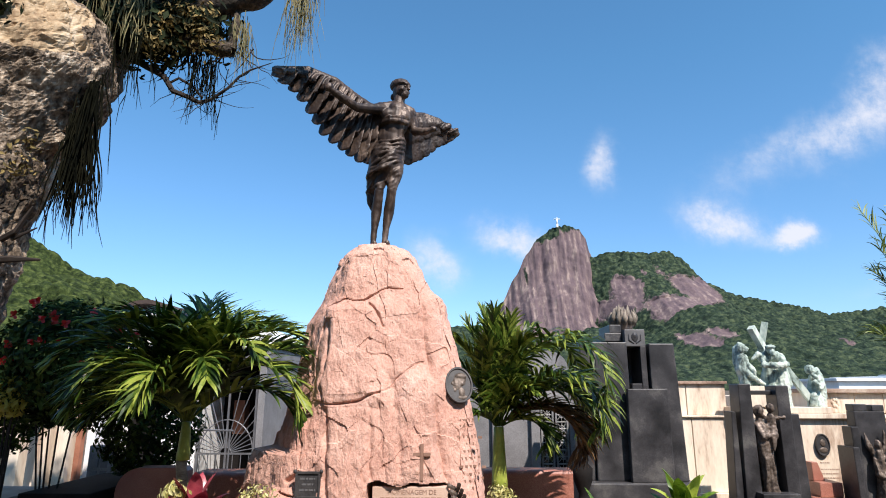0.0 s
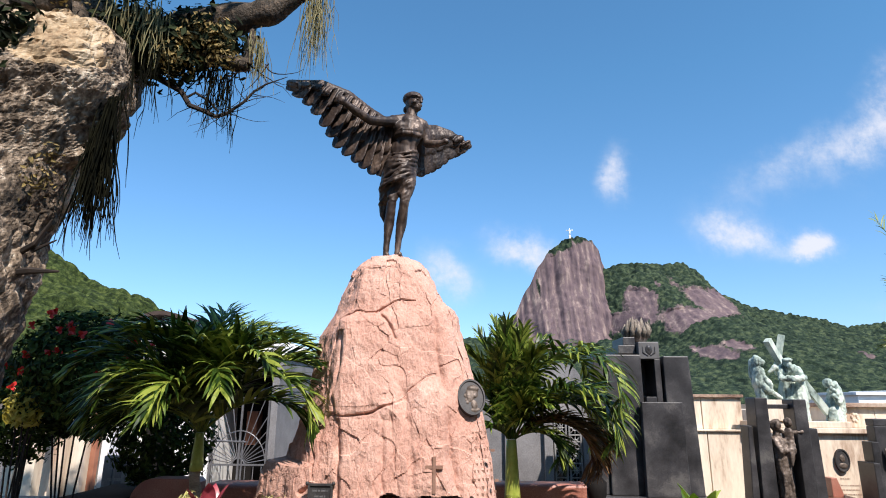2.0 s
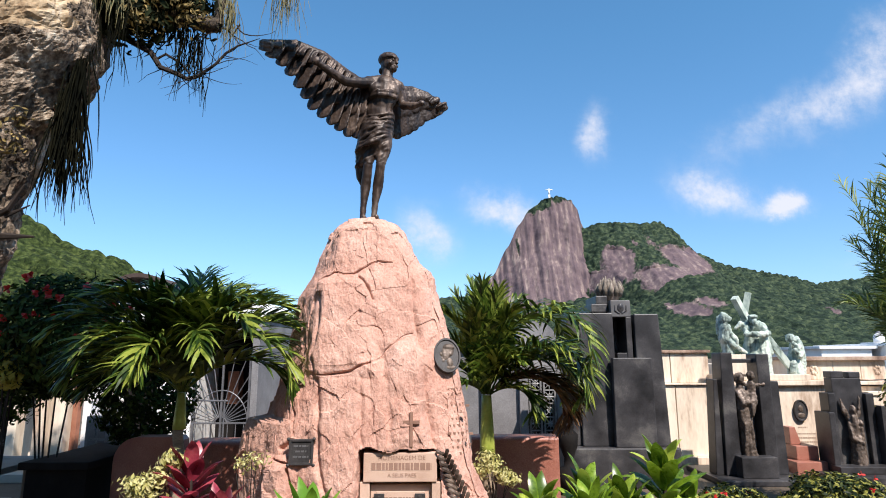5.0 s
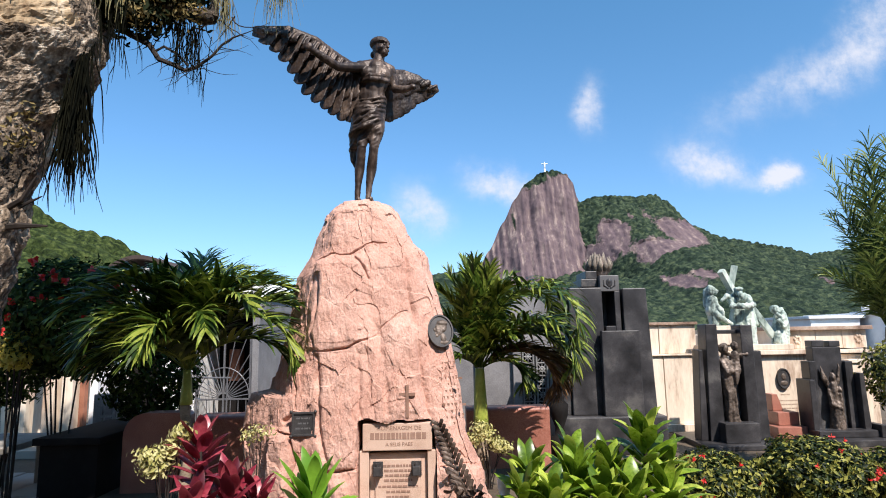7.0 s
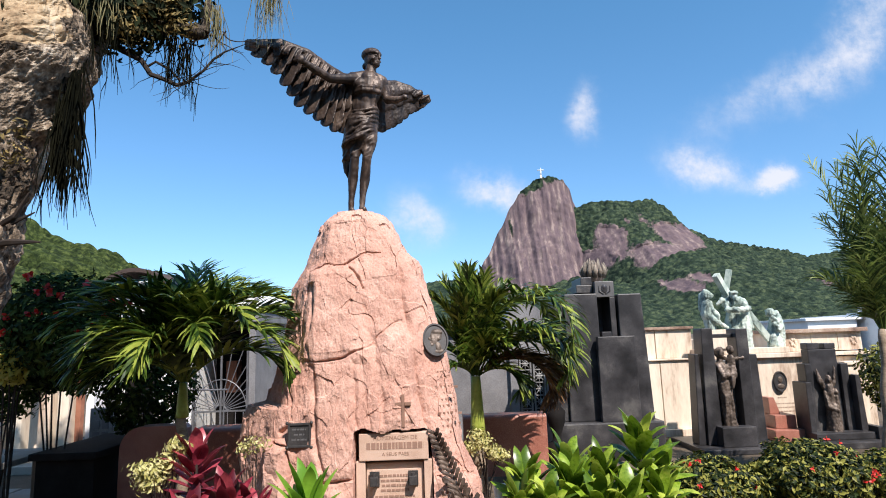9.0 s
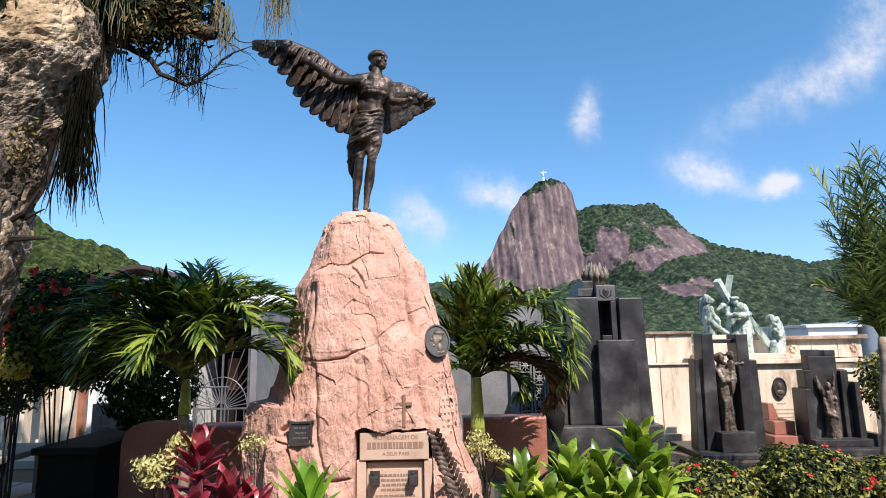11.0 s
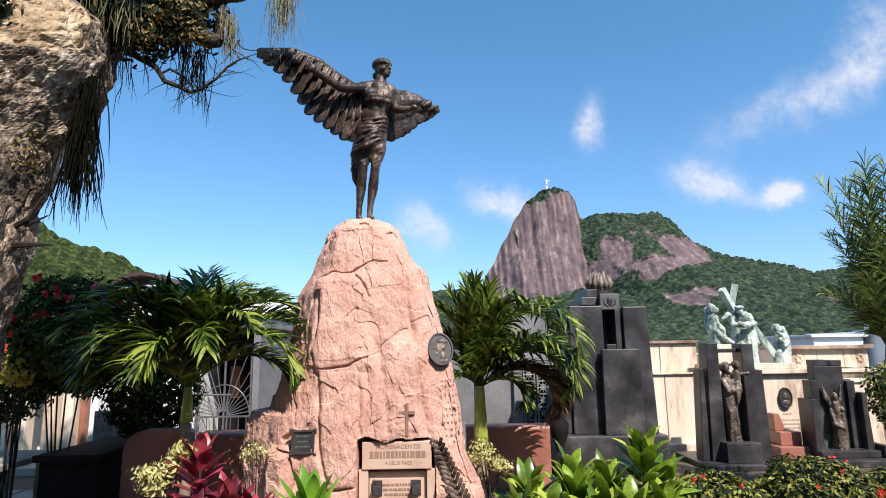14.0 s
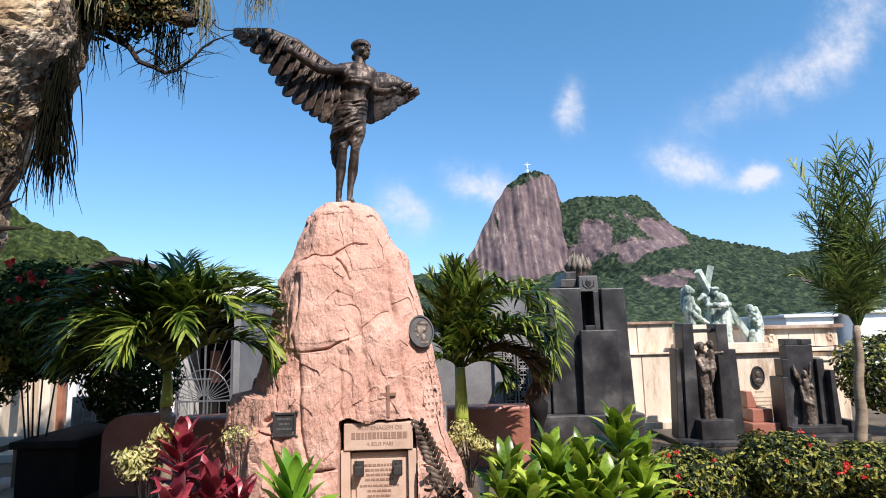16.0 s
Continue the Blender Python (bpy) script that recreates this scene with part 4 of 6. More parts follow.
for cx, cy, cz, rx, ry, rz in ((0.015, -0.012, 0.040, 0.056, 0.024, 0.060), (-0.015, -0.012, 0.015, 0.044, 0.022, 0.064), (-0.060, -0.012, 0.012, 0.014, 0.013, 0.021), (-0.052, -0.012, -0.026, 0.012, 0.011, 0.012), (-0.040, -0.012, -0.050, 0.018, 0.014, 0.016),
                               (0.022, -0.010, -0.070, 0.033, 0.020, 0.050), (0.030, -0.006, -0.115, 0.068, 0.018, 0.028), (0.022, -0.016, 0.075, 0.058, 0.026, 0.034), (0.030, -0.024, 0.012, 0.012, 0.014, 0.020)):
    ball(bm, (cx, cy, cz), (rx, ry, rz))
part("relief", fused(bm, 0.005, 2), RELIEF, medal, smooth=True)
y0, y1, y2, y3 = (surface_y(-0.08 + a, 1.745 + b) for a, b in ((-0.10, 0), (0.08, 0), (0, -0.12), (0, 0.12)))
medal.matrix_basis = pose(-0.08, surface_y(-0.11, 1.745) - 0.005, 1.745, -math.degrees(math.atan2(y3 - y2, 0.24)), 0, max(-5, min(16, math.degrees(math.atan2(y1 - y0, 0.18)))))

ins = thing("carved_inscription", "worn inscription lines carved on the pink boulder", "inscription")
rngt = random.Random(8)
for z, w in ((1.445, 0.12), (1.40, 0.13), (1.31, 0.19), (1.25, 0.06), (1.19, 0.12), (1.135, 0.17), (1.07, 0.20), (1.01, 0.09), (0.955, 0.17), (0.90, 0.07)):
    xc = -0.02 + (1.45 - z) * 0.13
    x = xc - w / 2
    while x < xc + w / 2:
        n = rngt.uniform(0.018, 0.04)
        y = surface_y(x + n / 2, z)
        bm = bmesh.new()
        box(bm, x, x + n, y - 0.0015, y + 0.02, z - 0.010, z + 0.010, 0)
        part("text_bar", bm, CARVED, ins)
        x += n + 0.008

yp = sorted(surface_y(-1.34 + a, 0.92 + b) for a in (-0.1, 0.0, 0.1) for b in (-0.1, 0.0, 0.1))[3] - 0.015
plaque = thing("bronze_plaque", "small dark bronze plaque bolted to the boulder", "plaque")
block("backing", plaque, DARK_BRONZE, -1.465, -1.275, yp - 0.005, yp + 0.09, 0.815, 1.0, 0.004)
for q in ((-1.475, -1.265, 0.995, 1.015), (-1.475, -1.265, 0.80, 0.82), (-1.475, -1.455, 0.82, 0.995), (-1.285, -1.265, 0.82, 0.995)):
    block("frame_rail", plaque, DARK_BRONZE, q[0], q[1], yp - 0.016, yp + 0.01, q[2], q[3], 0.003)
for x in (-1.48, -1.26):
    for z in (0.80, 1.015):
        bm = bmesh.new()
        ball(bm, (x, yp - 0.01, z), (0.016, 0.014, 0.016), 8)
        part("bolt", bm, DARK_BRONZE, plaque, smooth=True)
bars(plaque, GREY_STONE, -1.37, yp - 0.006, 0.965, [0.13, 0.10, 0.14], 0.045, 0.014)

plaque.location = (0.03, 0, 0.025)

slab.location.y = 0.02
for ob in list(scene.objects):
    if ob.get("group") == "holders on the memorial slab":
        ob.location.y = 0.02

# bronze palm branch and flowers leaning on the foot of the boulder
spray = thing("bronze_palm_branch", "dark bronze palm branch laid against the boulder", "bronze branch")
rngs = random.Random(3)
bm = bmesh.new()
stem = [Vector((-0.12 + 0.36 * f, surface_y(-0.12 + 0.36 * f, max(0.05, 0.93 - 0.85 * f)) - 0.05, 0.93 - 0.85 * f)) for f in [k / 12 for k in range(13)]]
tube(bm, stem, [0.008 + 0.012 * k / 12 for k in range(13)], 6)
part("stem", bm, BRONZE, spray)
for k in range(26):
    f = 0.03 + 0.72 * k / 26
    p = poly_at(stem, f)
    d = (stem[0] - stem[-1]).normalized()
    s = Vector((0.85, -0.25, 0.36)) * (1 if k % 2 else -1)
    bm = bmesh.new()
    size = 0.13 * (0.6 + 0.8 * f)
    tip = p + (d * 0.75 + s * 0.65).normalized() * size + Vector((0, -0.03, 0))
    feather(bm, p, tip, 0.034, 0.004, Vector((0, -1, 0.2)), 0.03)
    part("leaflet", bm, BRONZE, spray)
for k in range(42):
    f = rngs.uniform(0.55, 1.05)
    p = poly_at(stem, min(f, 0.999)) + Vector((rngs.uniform(-0.10, 0.14), rngs.uniform(-0.10, 0.0), rngs.uniform(-0.06, 0.07)))
    bm = bmesh.new()
    d = Vector((rngs.uniform(-1, 1), rngs.uniform(-1, -0.2), rngs.uniform(-0.4, 1))).normalized()
    feather(bm, p, p + d * rngs.uniform(0.06, 0.11), rngs.uniform(0.03, 0.055), 0.005, d.orthogonal(), 0.06)
    part("petal", bm, BRONZE, spray)


# ---- black granite tombs ----
URN_STONE = mat("weathered_urn_stone", [(0.06, 0.05, 0.04), (0.17, 0.14, 0.11), (0.32, 0.27, 0.21)], 8, 50, 0.8, 0.4)


def tall_tomb():
    t = thing("black_tomb", "tall black granite tomb with stepped slabs", "tomb")
    block("plinth", t, BLACK_STONE, 1.58, 3.10, 8.62, 9.7, 0.0, 0.52, 0.02)
    block("left_slab", t, BLACK_STONE, 1.82, 2.33, 8.80, 9.6, 0.522, 2.36, 0.015, (0.02, 0.0, 0.03, 0))
    block("side_slab", t, BLACK_STONE, 1.62, 1.815, 8.86, 9.30, 0.522, 2.38, 0.015, (0.06, 0, 0.02, 0))
    block("right_slab", t, BLACK_STONE, 2.63, 3.03, 8.78, 9.6, 0.522, 2.34, 0.015, (0.0, 0.05, 0.03, 0))
    block("back_slab", t, GREY_STONE, 2.332, 2.628, 9.35, 9.95, 0.522, 2.30, 0.01)
    block("front_slab", t, BLACK_STONE, 2.24, 2.80, 8.66, 8.775, 0.522, 1.72, 0.012, (0.01, 0.01, 0.0, 0))
    block("inner_post", t, BLACK_STONE, 2.52, 2.60, 8.85, 9.30, 1.4, 2.30, 0.008)
    block("ledge", t, BLACK_STONE, 2.36, 2.50, 8.80, 9.2, 1.5, 1.79, 0.008)
    block("cap_step", t, BLACK_STONE, 2.06, 2.30, 8.95, 9.7, 2.382, 2.50, 0.01)
    block("cap_step", t, BLACK_STONE, 2.14, 2.31, 8.98, 9.6, 2.502, 2.62, 0.01)
    cap = block("crest_block", t, GREY_STONE, 2.315, 2.60, 8.85, 9.45, 2.302, 2.54, 0.01)
    bm = bmesh.new()
    ball(bm, (2.455, 8.85, 2.43), (0.05, 0.016, 0.07))
    ball(bm, (2.455, 8.845, 2.45), (0.03, 0.02, 0.04))
    for s in (-1, 1):
        limb(bm, [(2.455 + s * 0.02, 8.85, 2.35), (2.455 + s * 0.08, 8.85, 2.39), (2.455 + s * 0.085, 8.85, 2.47)], [0.012, 0.014, 0.008], 6)
    part("crest", fused(bm, 0.006, 1), BLACK_STONE, cap, smooth=True)
    u = thing("flame_urn", "stone flame urn crowning the black tomb", "urn")
    bm = bmesh.new()
    limb(bm, [(2.39, 9.15, 2.62), (2.39, 9.15, 2.66), (2.39, 9.15, 2.74)], [0.12, 0.16, 0.13], 14)
    rng = random.Random(2)
    part("bowl", bm, RELIEF, u, smooth=True)
    for k in range(26):
        a = 2 * math.pi * k / 26
        r = 0.15 if k % 2 else 0.08
        h = rng.uniform(0.24, 0.31) if k % 2 == 0 else rng.uniform(0.17, 0.25)
        bm = bmesh.new()
        tube(bm, [(2.39 + r * math.cos(a), 9.15 + r * math.sin(a), 2.62), (2.39 + r * 1.25 * math.cos(a), 9.15 + r * 1.25 * math.sin(a), 2.62 + h * 0.5), (2.39 + r * 1.1 * math.cos(a + 0.1), 9.15 + r * 1.1 * math.sin(a + 0.1), 2.62 + h)], [0.03, 0.034, 0.006], 8)
        part("flame", bm, URN_STONE, u, smooth=True)
    block("foot", u, BLACK_STONE, 2.32, 2.47, 9.05, 9.25, 2.545, 2.62, 0.008)


tall_tomb()


def figure(name, label, at, pieces, balls, material, voxel=0.011):
    bm = bmesh.new()
    for pts, rad in pieces:
        limb(bm, pts, rad, 10)
    for c, r in balls:
        ball(bm, c, r, 12)
    bm = fused(bm, voxel, 1)
    bm.normal_update()
    for v in bm.verts:
        c = v.co
        v.co = c + v.normal * (0.020 * noise.noise(Vector((c.x * 16, c.y * 16, c.z * 4.5 + at[0]))) + 0.008 * noise.noise(c * 30))
    ob = finish(name, bm, material, smooth=True)
    ob.matrix_basis = pose(*at)
    return tagged(ob, label, "statue")


def gate_tomb():
    t = thing("pylon_tomb", "black granite tomb with two pylons and a lintel", "tomb")
    y = 9.05
    block("plinth", t, BLACK_STONE, 3.660, 4.930, y - 0.35, y + 0.9, 0.0, 0.08, 0.015)
    block("pylon", t, BLACK_STONE, 3.880, 4.100, y, y + 0.30, 0.082, 1.79, 0.012, (0.05, 0, 0, 0))
    block("pylon", t, BLACK_STONE, 4.450, 4.630, y, y + 0.30, 0.082, 1.77, 0.012)
    block("buttress", t, BLACK_STONE, 3.760, 3.877, y + 0.05, y + 0.30, 0.082, 1.41, 0.012, (0.06, 0, 0, 0))
    block("buttress", t, BLACK_STONE, 4.633, 4.790, y + 0.05, y + 0.30, 0.082, 1.38, 0.012, (0, 0.03, 0, 0))
    block("lintel", t, BLACK_STONE, 4.103, 4.447, y + 0.10, y + 0.28, 1.64, 1.70, 0.01)
    block("back_slab", t, GREY_STONE, 4.103, 4.447, y + 0.20, y + 0.28, 0.082, 1.30, 0.01)
    block("pedestal", t, BLACK_STONE, 4.010, 4.510, y - 0.20, y - 0.003, 0.082, 0.36, 0.012)
    figure("mother_and_child_statue", "brown bronze statue standing between the pylons", (4.24, y + 0.04, 0.25),
           [([(0, 0, 0.0), (0.0, 0, 0.35), (-0.02, 0, 0.62), (-0.03, 0, 0.92)], [0.11, 0.09, 0.10, 0.10]), ([(-0.06, 0, 1.0), (-0.05, 0, 1.10)], [0.05, 0.04]),
            ([(-0.10, -0.02, 0.98), (-0.06, -0.10, 0.82), (0.10, -0.10, 0.86)], [0.05, 0.04, 0.035]), ([(0.09, -0.04, 0.84), (0.09, -0.04, 1.08)], [0.07, 0.06]),
            ([(0.05, -0.03, 1.06), (-0.04, -0.05, 1.12)], [0.03, 0.02]), ([(0.12, -0.03, 1.07), (0.28, -0.04, 1.09)], [0.03, 0.02]), ([(0.08, -0.1, 0.86), (0.06, -0.1, 0.66)], [0.045, 0.025]),
            ([(-0.08, -0.06, 0.02), (-0.06, -0.08, 0.4), (-0.05, -0.06, 0.7)], [0.03, 0.025, 0.02]), ([(0.06, -0.07, 0.02), (0.04, -0.08, 0.4), (0.0, -0.07, 0.7)], [0.03, 0.025, 0.02])],
           [((-0.055, -0.01, 1.17), (0.065, 0.075, 0.085)), ((0.10, -0.04, 1.21), (0.055, 0.06, 0.065))], RELIEF)


gate_tomb()


def stepped_tomb():
    t = thing("stepped_tomb", "black granite stepped tomb with a bronze relief", "tomb")
    y = 9.25
    block("plinth", t, BLACK_STONE, 5.260, 6.52, y - 0.45, y + 0.7, 0.0, 0.10, 0.015)
    block("step", t, BLACK_STONE, 5.460, 6.430, y - 0.25, y - 0.002, 0.102, 0.20, 0.012)
    block("centre_slab", t, BLACK_STONE, 5.670, 6.110, y + 0.06, y + 0.24, 0.102, 1.41, 0.012)
    block("horn", t, BLACK_STONE, 5.670, 5.860, y + 0.06, y + 0.24, 1.412, 1.51, 0.01)
    block("horn", t, BLACK_STONE, 5.940, 6.110, y + 0.06, y + 0.24, 1.412, 1.50, 0.01)
    block("shoulder", t, BLACK_STONE, 5.560, 5.667, y + 0.0, y + 0.22, 0.102, 1.20, 0.012)
    block("shoulder", t, BLACK_STONE, 6.113, 6.230, y + 0.0, y + 0.22, 0.102, 1.19, 0.012)
    block("side_block", t, BLACK_STONE, 5.470, 5.557, y - 0.12, y + 0.24, 0.102, 0.93, 0.012)
    block("side_block", t, BLACK_STONE, 6.234, 6.340, y - 0.12, y + 0.24, 0.102, 1.02, 0.012, (0, 0.04, 0, 0))
    block("stair_block", t, BLACK_STONE, 6.344, 6.450, y - 0.3, y + 0.2, 0.102, 0.28, 0.012)
    figure("winged_relief", "brown bronze winged figure on the stepped tomb", (5.89, y - 0.02, 0.22),
           [([(0.0, 0, 0.0), (0.02, 0, 0.32)], [0.14, 0.10]), ([(-0.03, 0, 0.34), (-0.03, 0, 0.62)], [0.08, 0.08]), ([(0.06, -0.02, 0.32), (0.07, -0.03, 0.48)], [0.06, 0.05]),
            ([(0.02, 0, 0.62), (0.11, 0, 0.72), (0.13, 0.0, 0.92)], [0.04, 0.035, 0.02]), ([(-0.07, 0.02, 0.6), (-0.16, 0.04, 0.74), (-0.19, 0.05, 0.9)], [0.05, 0.04, 0.01]), ([(-0.10, 0, 0.55), (-0.12, -0.06, 0.35), (0.03, -0.1, 0.28)], [0.04, 0.035, 0.03])],
           [((-0.02, -0.02, 0.73), (0.06, 0.065, 0.07)), ((0.08, -0.04, 0.55), (0.045, 0.05, 0.05))], RELIEF)


stepped_tomb()
bpy.data.objects["winged_relief"].data.transform(Matrix.Diagonal((0.78, 0.85, 1.0, 1)))
brown = thing("brown_tomb", "low reddish-brown polished granite grave", "tomb")
block("base", brown, PINK_WALL, 5.02, 5.48, 9.3, 10.0, 0.0, 0.22, 0.012)
block("upper_step", brown, PINK_WALL, 5.12, 5.45, 9.45, 9.95, 0.222, 0.42, 0.012)
block("headstone", brown, PINK_WALL, 5.13, 5.30, 9.6, 9.8, 0.422, 0.68, 0.012, (0.0, 0.08, 0, 0))


# ---- cream mausoleum wall behind the tombs ----
def cream_wall():
    w = structure(thing("wall_cream", "", ""), "cream rendered cemetery wall with a stained capping", "wall")
    y = 10.6
    for x0, x1 in ((3.05, 3.78), (3.795, 4.44)):
        block("panel", w, CREAM, x0, x1, y - 0.12, y + 0.25, 0.12, 1.27, 0.006)
        block("panel", w, CREAM, x0, x1, y + 0.02, y + 0.25, 1.30, 1.80, 0.006)
    block("ledge", w, CREAM, 3.0, 4.46, y - 0.16, y + 0.24, 1.272, 1.298, 0.005)
    block("capping", w, CAPSTONE, 3.0, 4.47, y - 0.03, y + 0.3, 1.802, 1.85, 0.008)
    block("plinth", w, CREAM, 3.0, 4.47, y - 0.2, y + 0.25, 0.0, 0.118, 0.008)
    m = structure(thing("wall_mausoleum", "", ""), "cream mausoleum front with a cornice and frieze", "mausoleum")
    y = 10.35
    block("front", m, CREAM, 4.48, 6.3, y, y + 3, 0.0, 1.26, 0.01)
    block("front", m, CREAM, 6.32, 7.45, y + 0.1, y + 3, 0.0, 1.24, 0.01)
    block("cornice", m, CREAM, 4.48, 6.36, y - 0.08, y + 3, 1.262, 1.34, 0.012)
    block("cornice", m, CREAM, 6.362, 7.52, y + 0.02, y + 3, 1.262, 1.32, 0.012)
    for x0, x1 in ((6.06, 6.52), (6.53, 6.99), (7.0, 7.42)):
        block("frieze", m, CREAM, x0, x1, y + 0.2, y + 2.9, 1.342, 1.66, 0.006)
    block("frieze", m, CREAM, 4.98, 5.59, y + 0.7, y + 2.9, 1.342, 1.60, 0.006)
    block("capping", m, CAPSTONE, 6.0, 7.5, y + 0.12, y + 3, 1.662, 1.73, 0.01)
    for x in (6.2, 7.28):
        bm = bmesh.new()
        for a in range(7):
            ball(bm, (x + 0.045 * math.cos(a), y + 0.2, 1.5 + 0.055 * math.sin(a)), (0.028, 0.02, 0.034), 8)
        part("rosette", bm, CREAM, m, smooth=True)
    block("pilaster", m, CREAM, 6.86, 7.04, y - 0.12, y + 0.095, 0.0, 1.1, 0.01)
    block("pilaster_cap", m, CREAM, 6.82, 7.08, y - 0.15, y + 0.095, 1.102, 1.16, 0.008)
    bars(m, CAPSTONE, 5.78, y - 0.001, 0.60, [0.16], 0.05, 0.022)
    bars(m, CAPSTONE, 5.80, y - 0.001, 0.50, [0.40, 0.36, 0.44], 0.065, 0.02)
    o = thing("oval_portrait", "dark oval bronze plaque on the cream wall", "plaque")
    oval("oval_rim", 5.76, 10.30, 10.352, 0.86, 0.11, 0.17, DARK_BRONZE, o, 0.12, 28)
    bm = bmesh.new()
    ball(bm, (5.76, 10.315, 0.89), (0.045, 0.016, 0.06))
    ball(bm, (5.76, 10.315, 0.78), (0.07, 0.014, 0.045))
    part("relief", bm, RELIEF, o, smooth=True)


cream_wall()

# verdigris group with a leaning cross
pc = thing("bronze_cross", "leaning verdigris bronze cross carried by the figures", "cross")


def bar(name, a, b, w, material, parent):
    a, b = Vector(a), Vector(b)
    bm = bmesh.new()
    box(bm, -w / 2, w / 2, -w / 2, w / 2, 0, (b - a).length, 0.006)
    q = (b - a).to_track_quat("Z", "Y").to_matrix().to_4x4()
    bmesh.ops.transform(bm, matrix=Matrix.Translation(a) @ q, verts=bm.verts)
    return part(name, bm, material, parent)


bar("shaft", (5.215, 10.56, 2.83), (5.10, 10.62, 2.30), 0.105, VERDIGRIS, pc)
bar("arm", (4.895, 10.42, 2.73), (5.13, 10.56, 2.38), 0.105, VERDIGRIS, pc)
bar("strut", (5.40, 10.50, 2.10), (5.74, 10.46, 1.56), 0.10, VERDIGRIS, pc)
tb = thing("figure_base", "cream stone base carrying the bronze figures", "pedestal")
block("base_block", tb, CREAM, 4.40, 5.98, 10.29, 10.75, 1.342, 1.44, 0.012)
block("parapet", tb, CREAM, 4.42, 5.12, 10.26, 10.33, 1.442, 1.77, 0.008)
figure("veiled_statue", "pale verdigris bronze veiled standing statue", (4.72, 10.5, 1.44),
       [([(0.02, 0.0, 0.0), (0.02, 0, 0.35), (0.01, 0, 0.62)], [0.13, 0.10, 0.09]), ([(0.0, 0.0, 0.85), (0.0, 0, 0.76), (0.01, 0, 0.60)], [0.055, 0.105, 0.125]), ([(-0.05, -0.06, 0.62), (0.10, -0.12, 0.47), (0.25, -0.12, 0.36)], [0.05, 0.042, 0.03]),
        ([(0.06, -0.08, 0.66), (0.12, -0.12, 0.56), (0.12, -0.1, 0.45)], [0.05, 0.04, 0.05]), ([(-0.03, 0.05, 0.94), (-0.045, 0.06, 0.82), (-0.06, 0.06, 0.70)], [0.07, 0.07, 0.06])],
       [((0.005, 0.0, 0.95), (0.080, 0.085, 0.095)), ((0.055, -0.045, 0.93), (0.035, 0.04, 0.055)), ((0.092, -0.06, 0.93), (0.014, 0.014, 0.02))], VERDIGRIS, 0.009)
figure("bowed_statue", "verdigris bronze statue bowed under the cross", (5.13, 10.5, 1.44),
       [([(-0.02, 0.02, 0.0), (0.0, 0.02, 0.35), (0.04, 0.0, 0.62)], [0.14, 0.12, 0.11]), ([(-0.09, -0.06, 0.775), (0.06, 0.0, 0.84), (0.19, -0.02, 0.79)], [0.085, 0.10, 0.095]), ([(-0.10, -0.10, 0.77), (-0.14, -0.20, 0.665), (0.02, -0.26, 0.655), (0.14, -0.24, 0.67)], [0.06, 0.055, 0.05, 0.045]),
        ([(0.21, -0.04, 0.77), (0.24, -0.14, 0.68), (0.10, -0.24, 0.66)], [0.075, 0.06, 0.05]), ([(-0.08, -0.08, 0.79), (-0.18, -0.10, 0.85), (-0.27, -0.10, 0.77)], [0.05, 0.045, 0.035]), ([(0.24, 0.0, 0.74), (0.22, -0.04, 0.5), (0.17, -0.06, 0.28), (0.16, -0.05, 0.0)], [0.07, 0.10, 0.12, 0.14]), ([(0.30, 0.0, 0.60), (0.32, -0.02, 0.35)], [0.04, 0.06])],
       [((0.0, -0.15, 0.905), (0.070, 0.08, 0.080)), ((0.0, -0.17, 0.955), (0.082, 0.085, 0.040)), ((0.0, -0.22, 0.855), (0.045, 0.04, 0.06))], VERDIGRIS, 0.009)
figure("kneeling_statue", "dark verdigris bronze kneeling statue", (5.85, 10.5, 1.44),
       [([(0.07, 0.02, 0.0), (0.11, 0.02, 0.2), (0.11, 0.0, 0.38), (0.05, -0.03, 0.55)], [0.11, 0.095, 0.085, 0.075]), ([(-0.01, -0.04, 0.0), (0.0, 0.0, 0.28), (0.02, 0.0, 0.45)], [0.13, 0.09, 0.08]), ([(0.07, -0.08, 0.52), (0.0, -0.16, 0.42), (-0.07, -0.16, 0.50)], [0.055, 0.045, 0.035]), ([(0.10, -0.06, 0.36), (0.02, -0.16, 0.30), (-0.06, -0.16, 0.40)], [0.05, 0.045, 0.035]), ([(-0.10, -0.1, 0.05), (-0.08, -0.12, 0.18)], [0.06, 0.05])],
       [((-0.09, -0.10, 0.585), (0.070, 0.08, 0.070)), ((-0.07, -0.06, 0.635), (0.075, 0.08, 0.035)), ((0.06, 0.0, 0.57), (0.075, 0.08, 0.065))], VERDIGRIS, 0.009)


# ---- white mausoleums farther off ----
def white_house(x0, x1, y0, y1, h, openings, label):
    b = thing("white_mausoleum", label, "building", "white buildings beyond the wall")
    block("wall", b, WHITE, x0, x1, y0, y1, 0, h, 0.02)
    block("roof_slab", b, WHITE, x0 - 0.15, x1 + 0.15, y0 - 0.15, y1 + 0.15, h + 0.002, h + 0.12, 0.02)
    for ox, oz, w, hh in openings:
        # Flat dark panel: the unlit inside is painted, nothing is cut.
        wnd = block("window", b, DARK, ox, ox + w, y0 - 0.01, y0 + 0.05, oz, oz + hh, 0.004)
        block("window_sill", wnd, WHITE, ox - 0.06, ox + w + 0.06, y0 - 0.06, y0 + 0.02, oz - 0.07, oz - 0.002, 0.004)


white_house(15.5, 17.6, 25, 29, 2.05, [], "low white rendered building with a flat roof")
